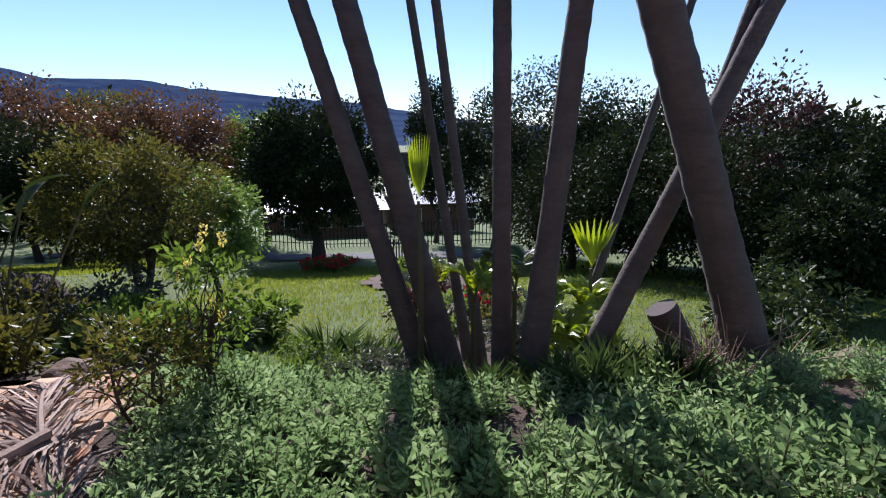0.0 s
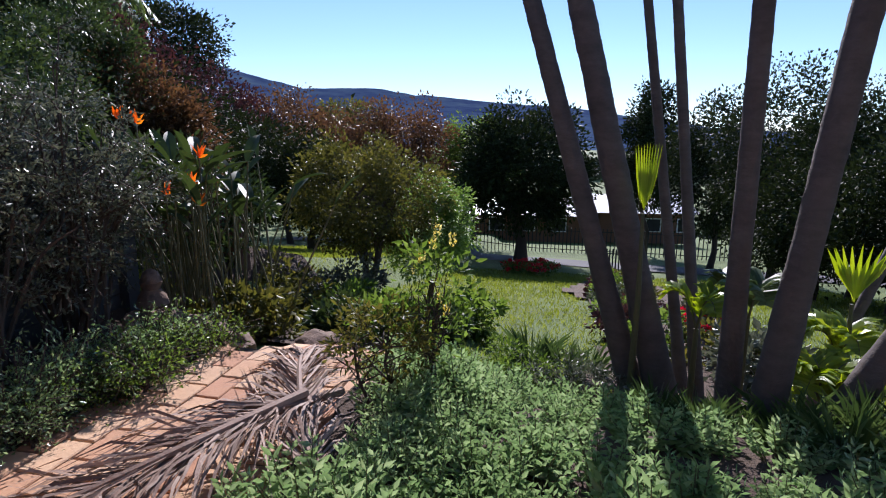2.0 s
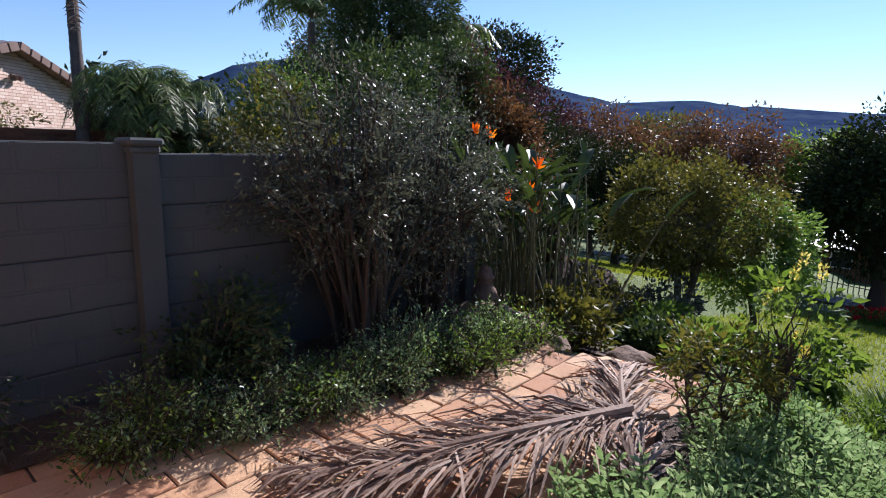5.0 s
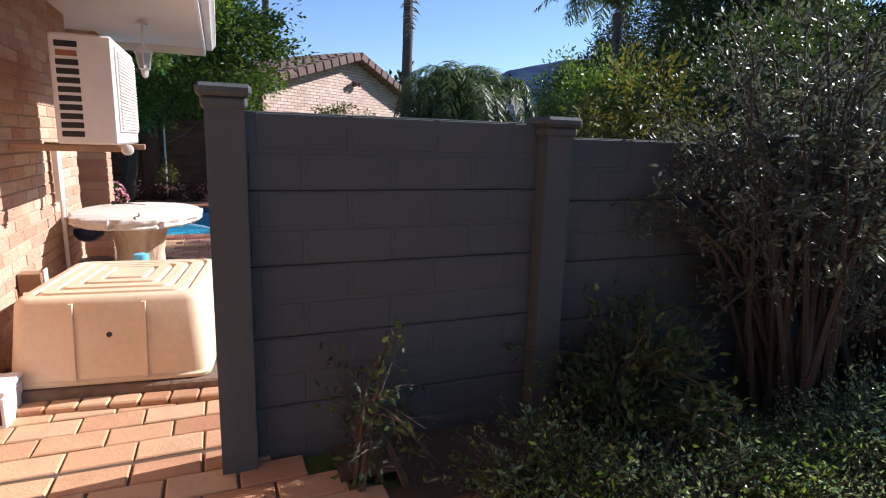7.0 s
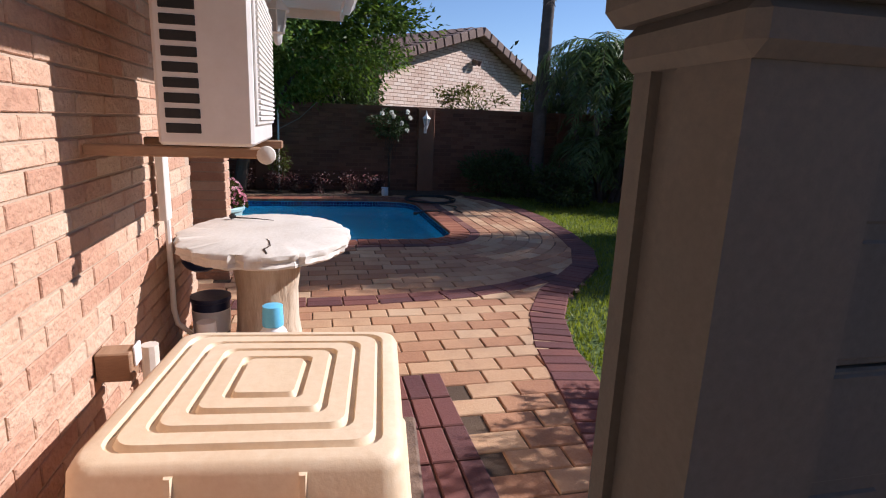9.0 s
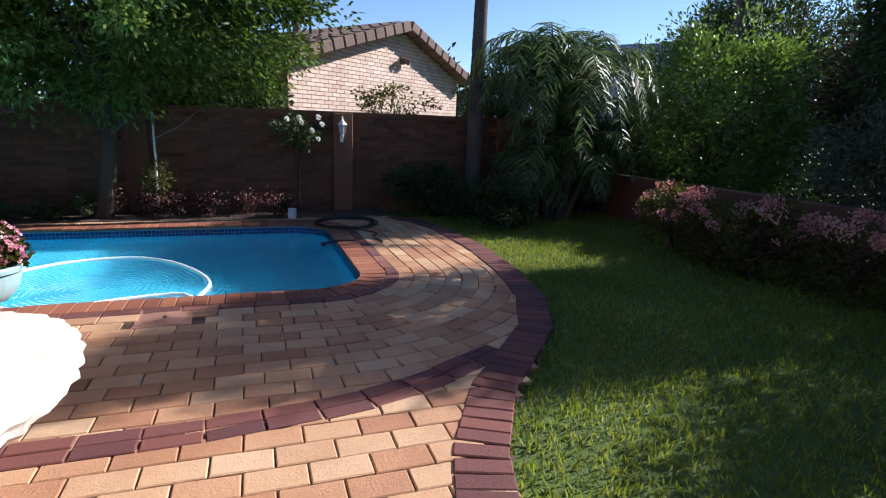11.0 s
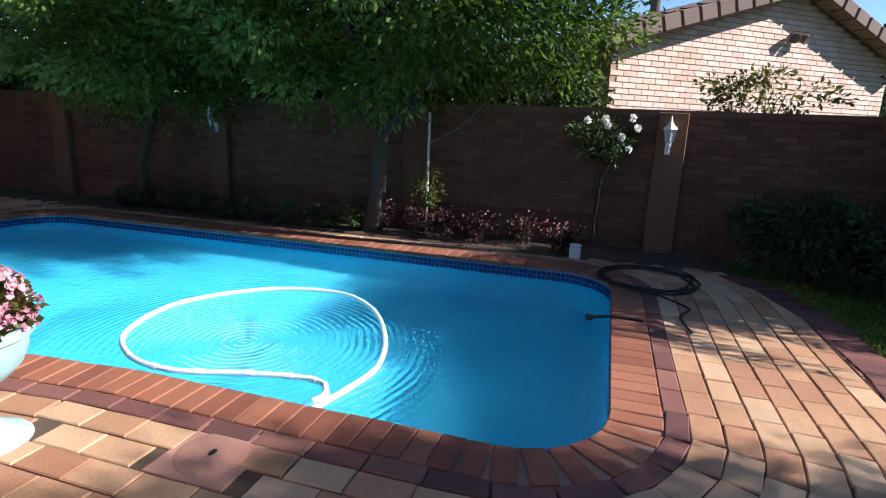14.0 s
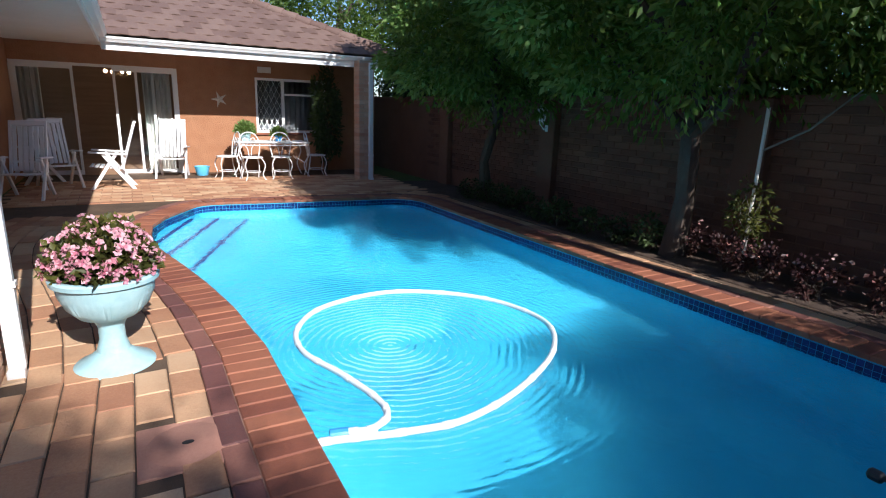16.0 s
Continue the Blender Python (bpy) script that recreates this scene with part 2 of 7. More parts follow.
# ---- materials ----
def surface(name, colours, rough=0.7, metal=0.0, grain=40.0, patch=3.0, bump=0.15, bump_scale=None, dirt=0.0, dirt_colour=(0.05, 0.04, 0.03),
            per_piece=0.0, spec=0.4, rough_var=0.12, stretch=(1, 1, 1), vor=0.0):
    """A procedural surface: colours ranged over by noise at two scales, with dirt, relief and, per piece, a shift of its own."""
    m = bpy.data.materials.new(name)
    m.use_nodes = True
    t = m.node_tree
    N, K = t.nodes, t.links.new
    b = N["Principled BSDF"]
    co = N.new("ShaderNodeTexCoord")
    mp = N.new("ShaderNodeMapping")
    mp.inputs["Scale"].default_value = stretch
    geo = N.new("ShaderNodeNewGeometry")
    K(geo.outputs["Position"], mp.inputs[0])
    fine, big = N.new("ShaderNodeTexNoise"), N.new("ShaderNodeTexNoise")
    fine.inputs["Scale"].default_value, fine.inputs["Detail"].default_value, fine.inputs["Roughness"].default_value = grain, 5, 0.65
    big.inputs["Scale"].default_value, big.inputs["Detail"].default_value = patch, 4
    K(mp.outputs[0], fine.inputs["Vector"])
    K(mp.outputs[0], big.inputs["Vector"])
    mix = N.new("ShaderNodeMath")
    mix.operation = "MULTIPLY_ADD"
    mix.inputs[1].default_value = 0.45
    K(fine.outputs[0], mix.inputs[0])
    sc = N.new("ShaderNodeMath")
    sc.operation = "MULTIPLY"
    sc.inputs[1].default_value = 0.55
    K(big.outputs[0], sc.inputs[0])
    K(sc.outputs[0], mix.inputs[2])
    fac = mix.outputs[0]
    if per_piece:
        oi = N.new("ShaderNodeObjectInfo")
        ad = N.new("ShaderNodeMath")
        ad.operation = "ADD"
        K(oi.outputs["Random"], ad.inputs[0])
        K(geo.outputs["Random Per Island"], ad.inputs[1])
        fr = N.new("ShaderNodeMath")
        fr.operation = "FRACT"
        K(ad.outputs[0], fr.inputs[0])
        ml = N.new("ShaderNodeMath")
        ml.operation = "MULTIPLY_ADD"
        ml.inputs[1].default_value, ml.inputs[2].default_value = per_piece, -per_piece / 2
        K(fr.outputs[0], ml.inputs[0])
        a2 = N.new("ShaderNodeMath")
        a2.operation = "ADD"
        K(fac, a2.inputs[0])
        K(ml.outputs[0], a2.inputs[1])
        fac = a2.outputs[0]
    ramp_n = N.new("ShaderNodeValToRGB")
    els = ramp_n.color_ramp.elements
    lo, hi = (0.3, 0.7) if not per_piece else (0.12, 0.88)
    for i, c in enumerate(colours):
        at = lo + (hi - lo) * i / max(1, len(colours) - 1)
        e = els[i] if i < 2 else els.new(at)
        e.position, e.color = at, (*c, 1)
    if len(colours) > 2:
        els[0].position = lo
        for i, c in enumerate(colours):
            els[i].color = (*c, 1)
    K(fac, ramp_n.inputs[0])
    col = ramp_n.outputs[0]
    if dirt:
        dn = N.new("ShaderNodeTexNoise")
        dn.inputs["Scale"].default_value, dn.inputs["Detail"].default_value, dn.inputs["Roughness"].default_value = patch * 1.7, 7, 0.7
        K(mp.outputs[0], dn.inputs["Vector"])
        dr = N.new("ShaderNodeMapRange")
        dr.inputs[1].default_value, dr.inputs[2].default_value, dr.inputs[4].default_value = 0.48, 0.75, dirt
        K(dn.outputs[0], dr.inputs[0])
        mx = N.new("ShaderNodeMix")
        mx.data_type = "RGBA"
        K(dr.outputs[0], mx.inputs[0])
        K(col, mx.inputs[6])
        mx.inputs[7].default_value = (*dirt_colour, 1)
        col = mx.outputs[2]
    K(col, b.inputs["Base Color"])
    rr = N.new("ShaderNodeMapRange")
    rr.inputs[3].default_value, rr.inputs[4].default_value = max(0.02, rough - rough_var), min(1, rough + rough_var)
    K(fine.outputs[0], rr.inputs[0])
    K(rr.outputs[0], b.inputs["Roughness"])
    b.inputs["Metallic"].default_value = metal
    b.inputs["Specular IOR Level"].default_value = spec
    if bump:
        bn = N.new("ShaderNodeBump")
        bn.inputs["Strength"].default_value, bn.inputs["Distance"].default_value = bump, 0.02
        src = fine.outputs[0]
        if bump_scale:
            b2 = N.new("ShaderNodeTexNoise")
            b2.inputs["Scale"].default_value, b2.inputs["Detail"].default_value = bump_scale, 6
            K(mp.outputs[0], b2.inputs["Vector"])
            src = b2.outputs[0]
        if vor:
            v = N.new("ShaderNodeTexVoronoi")
            v.inputs["Scale"].default_value = vor
            K(mp.outputs[0], v.inputs["Vector"])
            src = v.outputs["Distance"]
        K(src, bn.inputs["Height"])
        K(bn.outputs[0], b.inputs["Normal"])
    return m


def foliage(name, colours, through_light=0.35, rough=0.5, patch=1.2, spec=0.28):
    """Leaves that differ one from another and let some light through."""
    m = bpy.data.materials.new(name)
    m.use_nodes = True
    t = m.node_tree
    N, K = t.nodes, t.links.new
    b, out = N["Principled BSDF"], N["Material Output"]
    geo, ns = N.new("ShaderNodeNewGeometry"), N.new("ShaderNodeTexNoise")
    ns.inputs["Scale"].default_value = patch
    K(geo.outputs["Position"], ns.inputs["Vector"])
    ad = N.new("ShaderNodeMath")
    ad.operation = "MULTIPLY_ADD"
    ad.inputs[1].default_value = 0.6
    K(geo.outputs["Random Per Island"], ad.inputs[0])
    sb = N.new("ShaderNodeMath")
    sb.operation = "SUBTRACT"
    sb.inputs[1].default_value = 0.3
    K(ns.outputs[0], sb.inputs[0])
    K(sb.outputs[0], ad.inputs[2])
    r = N.new("ShaderNodeValToRGB")
    els = r.color_ramp.elements
    while len(els) < len(colours):
        els.new(0.5)
    for i, c in enumerate(colours):
        els[i].position = 0.08 + 0.84 * i / max(1, len(colours) - 1)
    for i, c in enumerate(colours):
        els[i].color = (*c, 1)
    K(ad.outputs[0], r.inputs[0])
    K(r.outputs[0], b.inputs["Base Color"])
    b.inputs["Roughness"].default_value = rough
    b.inputs["Specular IOR Level"].default_value = spec
    tr = N.new("ShaderNodeBsdfTranslucent")
    hs = N.new("ShaderNodeHueSaturation")
    hs.inputs["Saturation"].default_value, hs.inputs["Value"].default_value, hs.inputs["Hue"].default_value = 1.15, 1.6, 0.485
    K(r.outputs[0], hs.inputs["Color"])
    K(hs.outputs[0], tr.inputs[0])
    mx = N.new("ShaderNodeMixShader")
    mx.inputs[0].default_value = through_light
    K(b.outputs[0], mx.inputs[1])
    K(tr.outputs[0], mx.inputs[2])
    K(mx.outputs[0], out.inputs[0])
    return m


def glass(name, colour=(0.9, 0.95, 0.95), rough=0.02):
    m = bpy.data.materials.new(name)
    m.use_nodes = True
    b = m.node_tree.nodes["Principled BSDF"]
    b.inputs["Base Color"].default_value = (*colour, 1)
    b.inputs["Transmission Weight"].default_value = 1.0
    b.inputs["Roughness"].default_value, b.inputs["IOR"].default_value = rough, 1.45
    return m


PAVER = surface("clay_paver", [(0.34, 0.155, 0.085), (0.46, 0.24, 0.13), (0.55, 0.335, 0.19), (0.60, 0.41, 0.255)], 0.8, grain=70, patch=1.3, bump=0.35, per_piece=0.6, dirt=0.3, dirt_colour=(0.13, 0.07, 0.05))
BORDER = surface("dark_border_brick", [(0.09, 0.035, 0.035), (0.15, 0.055, 0.05), (0.21, 0.075, 0.055)], 0.75, grain=60, patch=2, bump=0.3, per_piece=0.6, dirt=0.2)
COPING = surface("coping_brick", [(0.20, 0.065, 0.04), (0.28, 0.10, 0.055), (0.36, 0.14, 0.075)], 0.72, grain=60, patch=2, bump=0.3, per_piece=0.6, dirt=0.25)
ROW_BRICK = surface("purple_brown_brick", [(0.11, 0.045, 0.042), (0.19, 0.075, 0.06), (0.29, 0.13, 0.09)], 0.75, grain=60, patch=2, bump=0.3, per_piece=0.6, dirt=0.2)
ORANGE_BRICK = surface("orange_face_brick", [(0.30, 0.135, 0.065), (0.38, 0.185, 0.095), (0.45, 0.245, 0.135)], 0.85, grain=55, patch=5, bump=0.9, bump_scale=38, per_piece=0.5, dirt=0.2, dirt_colour=(0.2, 0.1, 0.06))
FACE_BRICK = surface("face_brick", [(0.42, 0.22, 0.145), (0.51, 0.30, 0.20), (0.57, 0.38, 0.265), (0.62, 0.46, 0.34)], 0.85, grain=55, patch=5, bump=0.9, bump_scale=38, per_piece=0.5, dirt=0.2, dirt_colour=(0.2, 0.1, 0.06))
MORTAR = surface("mortar", [(0.40, 0.29, 0.21), (0.50, 0.38, 0.28)], 0.95, grain=120, bump=0.3)
DARK_BRICK = surface("brown_wall_brick", [(0.10, 0.043, 0.027), (0.15, 0.066, 0.040), (0.20, 0.094, 0.056)], 0.85, grain=55, patch=1.5, bump=0.6, per_piece=0.7, dirt=0.3)
NEIGHBOUR_BRICK = surface("pale_brick", [(0.60, 0.43, 0.34), (0.70, 0.54, 0.44), (0.76, 0.63, 0.54)], 0.85, grain=40, patch=2, bump=0.3, per_piece=0.6)
JOINT = surface("sand_joint", [(0.07, 0.045, 0.03), (0.14, 0.09, 0.055)], 0.95, grain=150, patch=4, bump=0.4)
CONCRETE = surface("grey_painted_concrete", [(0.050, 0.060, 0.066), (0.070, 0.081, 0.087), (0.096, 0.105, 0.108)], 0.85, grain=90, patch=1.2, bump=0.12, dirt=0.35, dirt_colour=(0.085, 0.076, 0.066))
WEATHERED = surface("weathered_concrete", [(0.56, 0.50, 0.43), (0.64, 0.59, 0.52), (0.70, 0.66, 0.60)], 0.85, grain=45, patch=3, bump=0.14, dirt=0.22, dirt_colour=(0.42, 0.31, 0.22))
BARK_CAST = surface("cast_bark", [(0.32, 0.21, 0.13), (0.52, 0.42, 0.31), (0.62, 0.55, 0.44)], 0.9, grain=18, patch=5, bump=1.0, stretch=(1, 1, 0.25), dirt=0.4, dirt_colour=(0.22, 0.12, 0.07))
WHITE = surface("white_paint", [(0.72, 0.71, 0.68), (0.80, 0.79, 0.77)], 0.45, grain=20, patch=2, bump=0.04, dirt=0.12, dirt_colour=(0.45, 0.40, 0.33))
SOFFIT = surface("soffit_paint", [(0.62, 0.58, 0.53), (0.72, 0.68, 0.63)], 0.6, grain=20, patch=1, bump=0.04, dirt=0.15, dirt_colour=(0.45, 0.38, 0.3))
AC_WHITE = surface("ivory_metal", [(0.66, 0.62, 0.57), (0.74, 0.70, 0.66)], 0.4, grain=25, patch=3, bump=0.03, dirt=0.15, dirt_colour=(0.4, 0.3, 0.22))
DARK = surface("dark_recess", [(0.012, 0.011, 0.011), (0.03, 0.028, 0.026)], 0.6)
SAND_PLASTIC = surface("sand_plastic", [(0.66, 0.49, 0.31), (0.73, 0.57, 0.39), (0.78, 0.65, 0.48)], 0.5, grain=30, patch=1.5, bump=0.08, dirt=0.2, dirt_colour=(0.5, 0.3, 0.15))
BLUE_PLASTIC = surface("blue_plastic", [(0.04, 0.25, 0.62), (0.07, 0.36, 0.75)], 0.35)
NAVY_PLASTIC = surface("navy_plastic", [(0.012, 0.022, 0.06), (0.025, 0.04, 0.10)], 0.35)
CYAN_PLASTIC = surface("sky_blue_plastic", [(0.12, 0.50, 0.78), (0.18, 0.60, 0.86)], 0.35)
WHITE_PLASTIC = surface("white_plastic", [(0.74, 0.74, 0.74), (0.82, 0.82, 0.82)], 0.35, bump=0.02)
ROOF_TILE = surface("brown_roof_tile", [(0.11, 0.065, 0.05), (0.16, 0.10, 0.08), (0.21, 0.14, 0.11)], 0.75, grain=30, patch=1.5, bump=0.25, per_piece=0.4, dirt=0.2)
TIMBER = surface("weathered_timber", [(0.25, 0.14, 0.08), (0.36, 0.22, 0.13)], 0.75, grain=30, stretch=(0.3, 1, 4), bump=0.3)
PALM_BARK = surface("palm_trunk", [(0.060, 0.048, 0.044), (0.095, 0.078, 0.070), (0.13, 0.108, 0.096)], 0.9, grain=14, patch=2.5, bump=0.55, stretch=(1, 1, 2.2), dirt=0.3)
BARK = surface("brown_bark", [(0.045, 0.032, 0.024), (0.085, 0.063, 0.047)], 0.92, grain=25, stretch=(1, 1, 0.3), bump=0.8)
PALE_BARK = surface("grey_bark", [(0.15, 0.13, 0.11), (0.27, 0.24, 0.20)], 0.9, grain=20, stretch=(1, 1, 0.4), bump=0.6)
ROCK = surface("brown_rock", [(0.10, 0.065, 0.05), (0.19, 0.125, 0.09), (0.27, 0.19, 0.14)], 0.9, grain=18, patch=3, bump=0.9, dirt=0.3)
SOIL = surface("garden_soil", [(0.045, 0.028, 0.02), (0.085, 0.055, 0.038), (0.12, 0.08, 0.055)], 0.95, grain=60, patch=2, bump=0.9)
URN = surface("pale_blue_glaze", [(0.30, 0.50, 0.52), (0.38, 0.58, 0.60), (0.46, 0.64, 0.65)], 0.4, grain=20, patch=4, bump=0.08, dirt=0.15, dirt_colour=(0.22, 0.34, 0.34))
RUBBER = surface("black_rubber", [(0.012, 0.012, 0.012), (0.03, 0.03, 0.03)], 0.5)
HOSE_WHITE = surface("white_hose", [(0.75, 0.76, 0.74), (0.85, 0.86, 0.84)], 0.4, bump=0.1)
POOL_SHELL = surface("pool_plaster", [(0.03, 0.36, 0.56), (0.045, 0.43, 0.63), (0.075, 0.50, 0.69)], 0.7, grain=8, patch=1.2, bump=0.1)
POOL_TILE = surface("blue_mosaic", [(0.006, 0.018, 0.085), (0.010, 0.032, 0.14), (0.018, 0.055, 0.21)], 0.25, per_piece=0.8, bump=0.0)
GRASS_BASE = surface("lawn_ground", [(0.05, 0.075, 0.017), (0.085, 0.13, 0.028), (0.13, 0.17, 0.042)], 0.95, grain=55, patch=0.8, bump=0.8, dirt=0.25, dirt_colour=(0.09, 0.075, 0.035))
DRY_FROND = surface("dry_palm_frond", [(0.14, 0.085, 0.06), (0.26, 0.17, 0.12), (0.40, 0.30, 0.23)], 0.75, grain=30, patch=6, bump=0.3, per_piece=0.7)
STEM = surface("green_stem", [(0.07, 0.075, 0.03), (0.12, 0.11, 0.05)], 0.7)
# the blue of distant haze is mixed into these hill colours
HAZY_HILL = surface("hazy_forested_hill", [(0.022, 0.036, 0.085), (0.035, 0.055, 0.115), (0.055, 0.085, 0.14), (0.08, 0.12, 0.14)], 0.95, grain=0.02, patch=0.006, bump=0.0, spec=0.0, stretch=(1, 1.2, 4))
RED_EARTH = surface("red_earth_path", [(0.07, 0.042, 0.032), (0.13, 0.085, 0.065)], 0.95, grain=40, patch=2, bump=0.4)

# near-black twin of the dark leaves, with backlit shade put into its colour
LEAF_SHADE = foliage("shade_darkened_leaves", [(0.012, 0.019, 0.007), (0.024, 0.036, 0.012), (0.048, 0.066, 0.022)], 0.1, 0.6, 1.2, 0.12)
LEAF_DARK = foliage("dark_leaves", [(0.022, 0.038, 0.012), (0.040, 0.066, 0.020), (0.075, 0.11, 0.034)], 0.2)
LEAF_MID = foliage("mid_green_leaves", [(0.045, 0.08, 0.018), (0.085, 0.145, 0.03), (0.15, 0.22, 0.06)], 0.48)
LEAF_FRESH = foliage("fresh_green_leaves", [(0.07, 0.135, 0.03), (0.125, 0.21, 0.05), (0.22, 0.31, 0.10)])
LEAF_OLIVE = foliage("olive_leaves", [(0.045, 0.052, 0.014), (0.085, 0.09, 0.022), (0.15, 0.14, 0.035)])
LEAF_BROWN = foliage("bronze_leaves", [(0.045, 0.028, 0.016), (0.085, 0.05, 0.025), (0.14, 0.085, 0.035)])
LEAF_MAROON = foliage("maroon_leaves", [(0.03, 0.014, 0.014), (0.06, 0.026, 0.024), (0.10, 0.05, 0.035)], 0.2)
LEAF_GREY = foliage("grey_green_leaves", [(0.045, 0.055, 0.035), (0.085, 0.10, 0.065), (0.15, 0.165, 0.11)], 0.2, 0.35)
LEAF_DAISY = foliage("blue_green_leaves", [(0.085, 0.145, 0.06), (0.165, 0.255, 0.11), (0.29, 0.38, 0.20)], 0.42, 0.24, 1.2, 0.9)
LEAF_STRAP = foliage("strap_leaves", [(0.03, 0.055, 0.02), (0.055, 0.095, 0.03), (0.10, 0.15, 0.05)], 0.25, 0.3)
PALM_LEAF = foliage("palm_leaflets", [(0.045, 0.075, 0.025), (0.08, 0.125, 0.04), (0.14, 0.19, 0.07)], 0.3, 0.45, 1.2, 0.3)
PALM_YOUNG = foliage("young_palm_leaflets", [(0.10, 0.16, 0.018), (0.18, 0.26, 0.03), (0.28, 0.35, 0.055)], 0.45, 0.35)
GRASS_BLADE = foliage("grass_blades", [(0.11, 0.15, 0.026), (0.175, 0.225, 0.042), (0.26, 0.30, 0.08)], 0.4, 0.5)
LEAF_GLOSS = foliage("glossy_leaves", [(0.045, 0.085, 0.02), (0.095, 0.165, 0.036), (0.17, 0.26, 0.065)], 0.35, 0.28, 1.2, 0.6)
PETAL_PINK = foliage("pink_petals", [(0.55, 0.20, 0.27), (0.72, 0.42, 0.46), (0.80, 0.66, 0.64)], 0.3, 0.6)
PETAL_ROSE = foliage("dusty_pink_petals", [(0.42, 0.17, 0.15), (0.58, 0.30, 0.25), (0.68, 0.46, 0.40)], 0.3, 0.6)
PETAL_RED = foliage("red_petals", [(0.42, 0.015, 0.012), (0.60, 0.03, 0.02), (0.66, 0.07, 0.04)], 0.3, 0.5)
PETAL_ORANGE = foliage("orange_petals", [(0.65, 0.10, 0.02), (0.80, 0.20, 0.02), (0.85, 0.35, 0.04)], 0.3, 0.5)
PETAL_YELLOW = foliage("yellow_petals", [(0.50, 0.42, 0.08), (0.62, 0.55, 0.14), (0.70, 0.66, 0.28)], 0.35, 0.5)
PETAL_WHITE = foliage("white_petals", [(0.62, 0.60, 0.55), (0.75, 0.74, 0.70), (0.82, 0.82, 0.80)], 0.3, 0.5)
PANE = glass("window_glass")


def water_material():
    m = bpy.data.materials.new("pool_water")
    m.use_nodes = True
    N, K = m.node_tree.nodes, m.node_tree.links.new
    b = N["Principled BSDF"]
    b.inputs["Base Color"].default_value = (0.82, 0.95, 0.98, 1)
    b.inputs["Transmission Weight"].default_value = 1.0
    b.inputs["Roughness"].default_value, b.inputs["IOR"].default_value = 0.0, 1.33
    geo, ns, n2 = N.new("ShaderNodeNewGeometry"), N.new("ShaderNodeTexNoise"), N.new("ShaderNodeTexNoise")
    ns.inputs["Scale"].default_value, ns.inputs["Detail"].default_value = 13.0, 3
    n2.inputs["Scale"].default_value = 2.0
    wv = N.new("ShaderNodeTexWave")
    wv.wave_type, wv.rings_direction = "RINGS", "SPHERICAL"
    wv.inputs["Scale"].default_value, wv.inputs["Distortion"].default_value = 5.5, 4.0
    wv.inputs["Detail"].default_value, wv.inputs["Detail Scale"].default_value = 2.0, 0.6
    mp = N.new("ShaderNodeMapping")
    mp.inputs["Location"].default_value = (10.76, 1.54, 0.1)
    K(geo.outputs["Position"], mp.inputs[0])
    K(mp.outputs[0], wv.inputs["Vector"])
    K(geo.outputs["Position"], ns.inputs["Vector"])
    ln = N.new("ShaderNodeVectorMath")
    ln.operation = "LENGTH"
    K(mp.outputs[0], ln.inputs[0])
    fall = N.new("ShaderNodeMapRange")
    fall.inputs[1].default_value, fall.inputs[2].default_value = 0.5, 1.9
    fall.inputs[3].default_value, fall.inputs[4].default_value = 0.75, 0.0
    K(ln.outputs["Value"], fall.inputs[0])
    ma = N.new("ShaderNodeMath")
    ma.operation = "MULTIPLY_ADD"
    K(wv.outputs["Fac"], ma.inputs[0])
    K(fall.outputs[0], ma.inputs[1])
    K(ns.outputs[0], ma.inputs[2])
    bn = N.new("ShaderNodeBump")
    bn.inputs["Strength"].default_value, bn.inputs["Distance"].default_value = 0.6, 0.02
    K(ma.outputs[0], bn.inputs["Height"])
    K(bn.outputs[0], b.inputs["Normal"])
    return m


WATER = water_material()

# ---- pool outline and curves ----
def arc(cx, cy, r, a0, a1, n=8):
    return [(cx + r * math.cos(radians(a0 + (a1 - a0) * i / n)), cy + r * math.sin(radians(a0 + (a1 - a0) * i / n))) for i in range(n + 1)]


def resample(pts, step, closed=True):
    p = [Vector(q) for q in pts]
    if closed:
        p.append(p[0])
        total = sum((b - a).length for a, b in zip(p, p[1:]))
        step = total / max(1, round(total / step)) - 1e-6
    out, need = [p[0]], step
    for a, b in zip(p, p[1:]):
        d, at = (b - a).length, 0.0
        while d - at >= need:
            at += need
            out.append(a.lerp(b, at / d))
            need = step
        need -= d - at
    return out


def offset(pts, d):
    """A closed counter-clockwise outline moved outwards."""
    out, n = [], len(pts)
    for i in range(n):
        a, b = Vector(pts[i - 1]), Vector(pts[(i + 1) % n])
        t = (b - a).normalized()
        out.append(Vector(pts[i]) + Vector((t.y, -t.x)) * d)
    return out


POOL_RAW = ([(-9.94, -1.6)] + arc(-10.46, 0.46, 0.53, 0, 90) + arc(-12.88, 0.42, 0.55, 90, 180) +
            arc(-12.95, -6.3, 0.5, 180, 258) + [(-11.4, -6.93)] + arc(-10.35, -6.65, 0.38, 262, 325, 4) +
            [(-9.62, -6.1), (-9.46, -5.6), (-9.42, -5.0), (-9.48, -4.4), (-9.62, -3.75), (-9.76, -3.1), (-9.87, -2.4)])
POOL = [tuple(p) for p in resample(POOL_RAW, 0.12)][:-1]
LAWN_EDGE = [(-3.95, 0.42), (-5.0, 0.62), (-5.8, 0.78), (-6.5, 0.9), (-7.05, 1.08), (-7.6, 1.38), (-8.0, 1.72), (-8.5, 2.14), (-9.25, 2.48), (-10.2, 2.68),
             (-11.5, 2.8), (-12.7, 2.75), (-13.5, 2.55), (-14.1, 2.2)]


